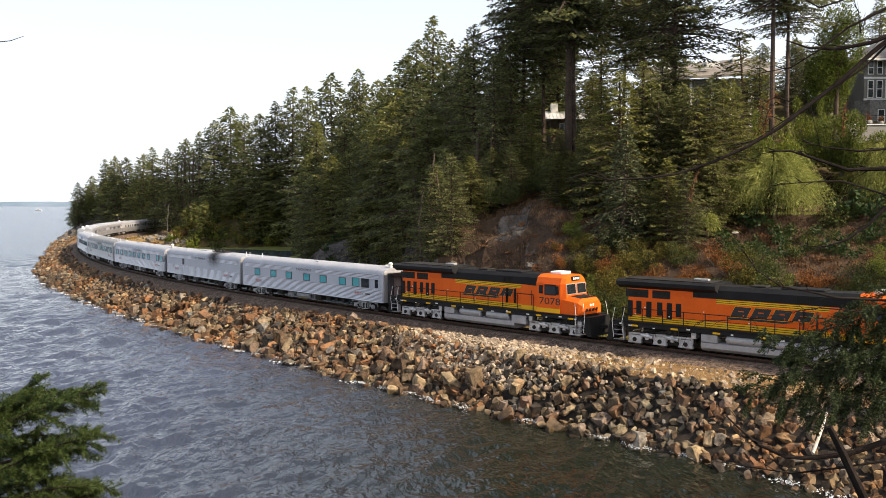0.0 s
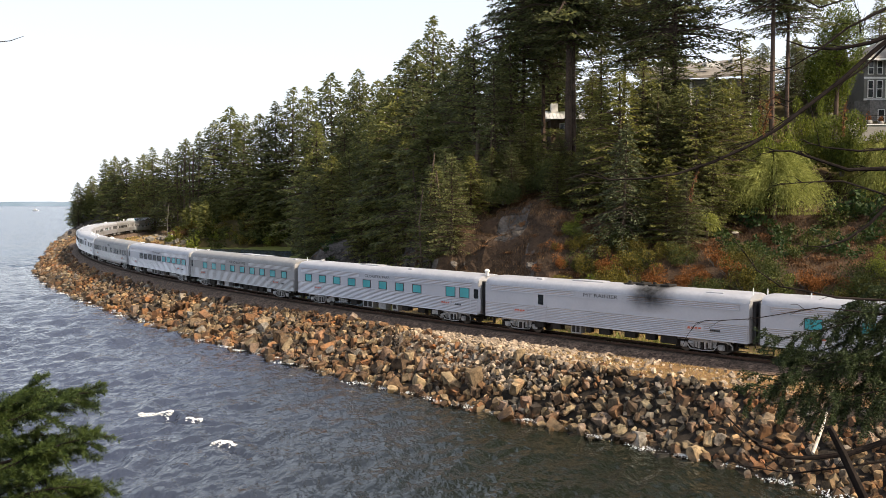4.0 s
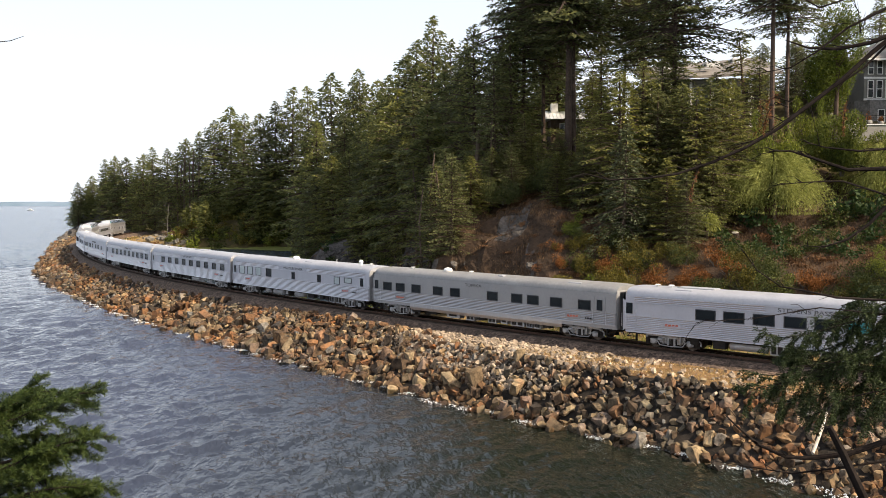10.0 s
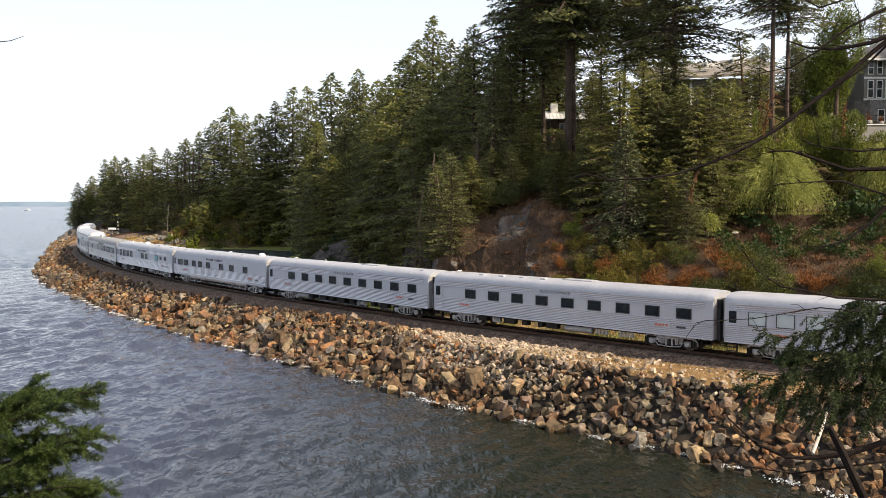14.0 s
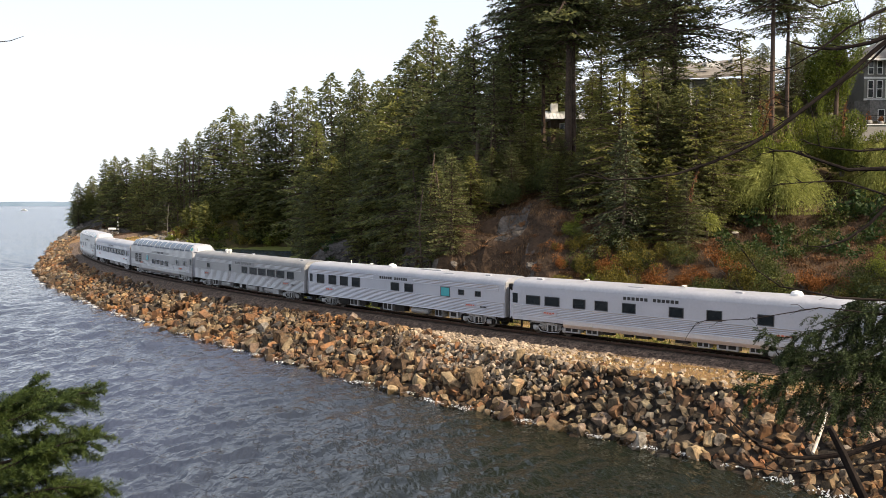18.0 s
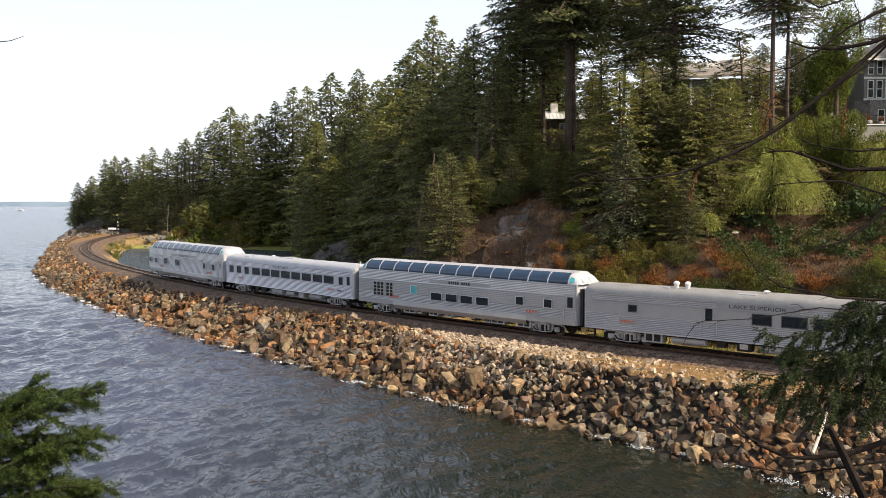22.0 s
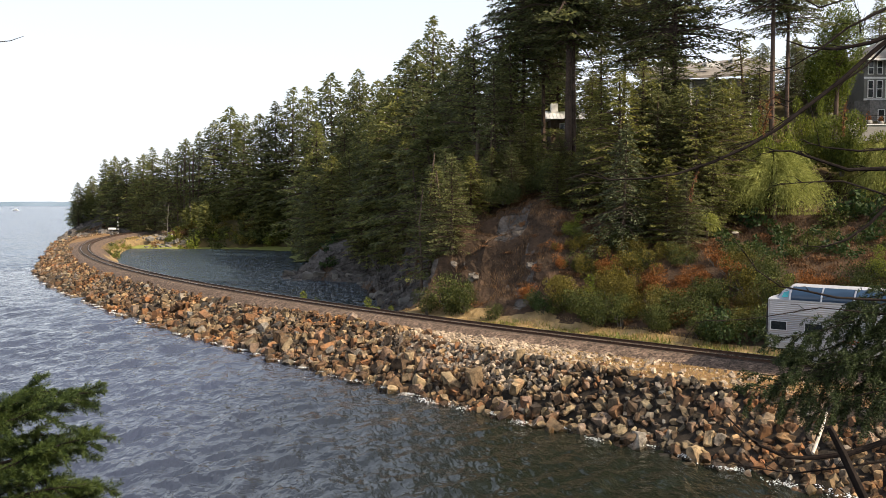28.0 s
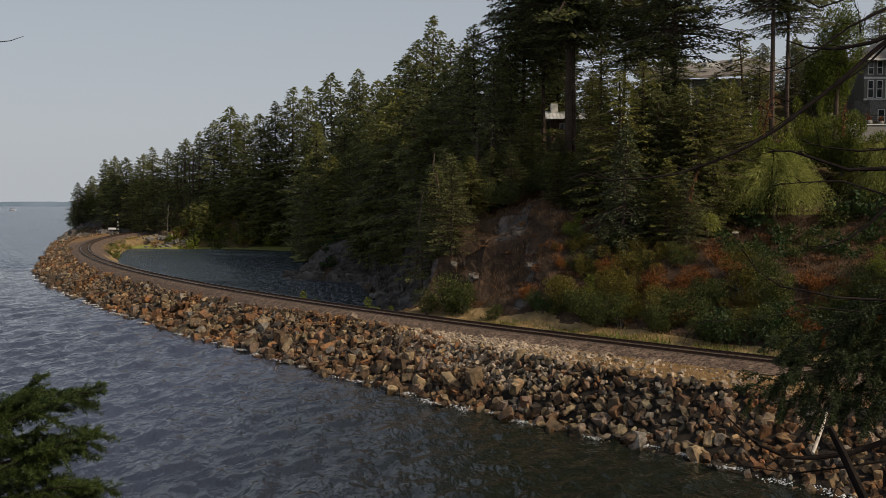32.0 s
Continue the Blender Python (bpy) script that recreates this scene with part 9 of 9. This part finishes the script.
# russet dead sprays hanging from the bare limbs
M["needle_dead"] = foliage("dead_needles", (0.12, 0.045, 0.015), (0.30, 0.12, 0.04), through=0.2, vary=0.0)
for stem in ([(2.79, 7.00, 14.33), (2.65, 7.00, 14.37), (2.56, 7.00, 14.31), (2.54, 7.00, 14.18)], [(2.76, 7.00, 14.29), (2.66, 7.00, 14.33), (2.60, 7.00, 14.25), (2.56, 7.00, 14.09)], [(2.07, 7.00, 13.85), (2.03, 7.00, 13.75), (2.00, 7.00, 13.64), (1.99, 7.00, 13.57)], [(2.72, 7.00, 14.18), (2.63, 7.00, 14.22), (2.57, 7.00, 14.15), (2.52, 7.00, 14.07)], [(3.24, 7.00, 14.36), (3.22, 7.00, 14.29), (3.21, 7.00, 14.18), (3.21, 7.00, 14.12)]):
    bough(hem, "dead_spray", stem, g, 9, 0.10, 0.02, 0.004, "needle_dead", 0.9, 0.0014, 0.4, 0.005, 2)
stub = new("leaning_stub", Shape().tube([(2.79, 6.20, 11.91), (2.89, 6.20, 11.72), (3.06, 6.20, 11.37), (3.28, 6.20, 10.97), (3.81, 6.20, 9.62)], [0.022, 0.03, 0.034, 0.04, 0.06], 8).mesh("leaning_stub", M["limb"]))
tagged(stub, "dark broken stub leaning up from the bluff", "dead branch")
left_twig = part("bare_limb", Shape().tube([(-2.86, 4.00, 14.34), (-2.33, 4.00, 14.29), (-2.07, 4.00, 14.25), (-1.97, 4.00, 14.26), (-1.91, 4.00, 14.28)], [0.012, 0.006, 0.003, 0.002, 0.001], 5), M["bough"], young)


# ---- what moves: the train along its line, its wheels, the drifting water ----
def rail_pose(s, base):
    """Pose of a vehicle whose trucks stand base metres either side of s; it faces towards smaller s."""
    xa, ya, _ = line(s - base)
    xb, yb, _ = line(s + base)
    turn = math.atan2(ya - yb, xa - xb)
    return Matrix.Translation(((xa + xb) / 2, (ya + yb) / 2, RAIL_Z)) @ Matrix.Rotation(turn, 4, "Z")


def motions():
    place = {}
    for kind, ob, d in MOVERS:
        if kind == "vehicle":
            place[ob] = d
            base = 7.0 if ob.name.startswith("loco") else 9.0
            walk(ob, [(t, rail_pose(TRAIN_S0 + d - TRAIN_V * t, base)) for t in np.arange(0, 32.01, 0.5)])
    for kind, ob, car in MOVERS:
        if kind != "wheel":
            continue
        # the wheels turn while their vehicle is in sight, a key for each thirtieth of a second
        d = place[car]
        start = max(0.0, (d + TRAIN_S0 - 330) / TRAIN_V)
        stop = min(32.0, (d + TRAIN_S0 + 75) / TRAIN_V)
        at = ob.matrix_basis.copy()
        rows = []
        if stop > start:
            ts = [0.0] if start > 0 else []
            ts += list(np.arange(math.ceil(start * 30), math.floor(stop * 30) + 1) / 30)
            if ts[-1] < 32:
                ts.append(32.0)
            for t in ts:
                a = TRAIN_V * (min(max(t, start), stop) - start) / 0.46
                rows.append((t, at @ Matrix.Rotation(a, 4, "Y")))
        else:
            rows = [(0, at), (32, at)]
        walk(ob, rows)
    for ob, (vx, vy) in DRIFT:
        m = ob.matrix_basis.copy()
        walk(ob, [(0, m), (32, Matrix.Translation((vx * 32, vy * 32, 0)) @ m)])
    # each breaking wave swells, runs and dies away
    for ob, mid, vx, vy in BREAKERS:
        m = ob.matrix_basis.copy()
        walk(ob, [(t, Matrix.Translation((vx * (min(max(t, 0.5), 6.0) - mid), vy * (min(max(t, 0.5), 6.0) - mid), z)) @ m)
                  for t, z in ((0, -1.0), (0.5, -1.0), (1.4, -0.55), (2.5, 0.0), (3.4, 0.0), (4.6, -0.6), (6.0, -1.0), (32, -1.0))])
    # foam washes in and out along the stones
    for ob, phase, h in SURF:
        m = ob.matrix_basis.copy()
        rows = []
        for t in np.arange(0, 32.1, 1.0):
            a = 0.28 * math.sin(t * 1.7 + phase)
            b = 0.15 * math.sin(t * 0.9 + phase * 2)
            rows.append((float(t), Matrix.Translation((math.sin(h) * a + math.cos(h) * b, -math.cos(h) * a + math.sin(h) * b, 0.03 * math.sin(t * 1.7 + phase))) @ m))
        walk(ob, rows)


motions()
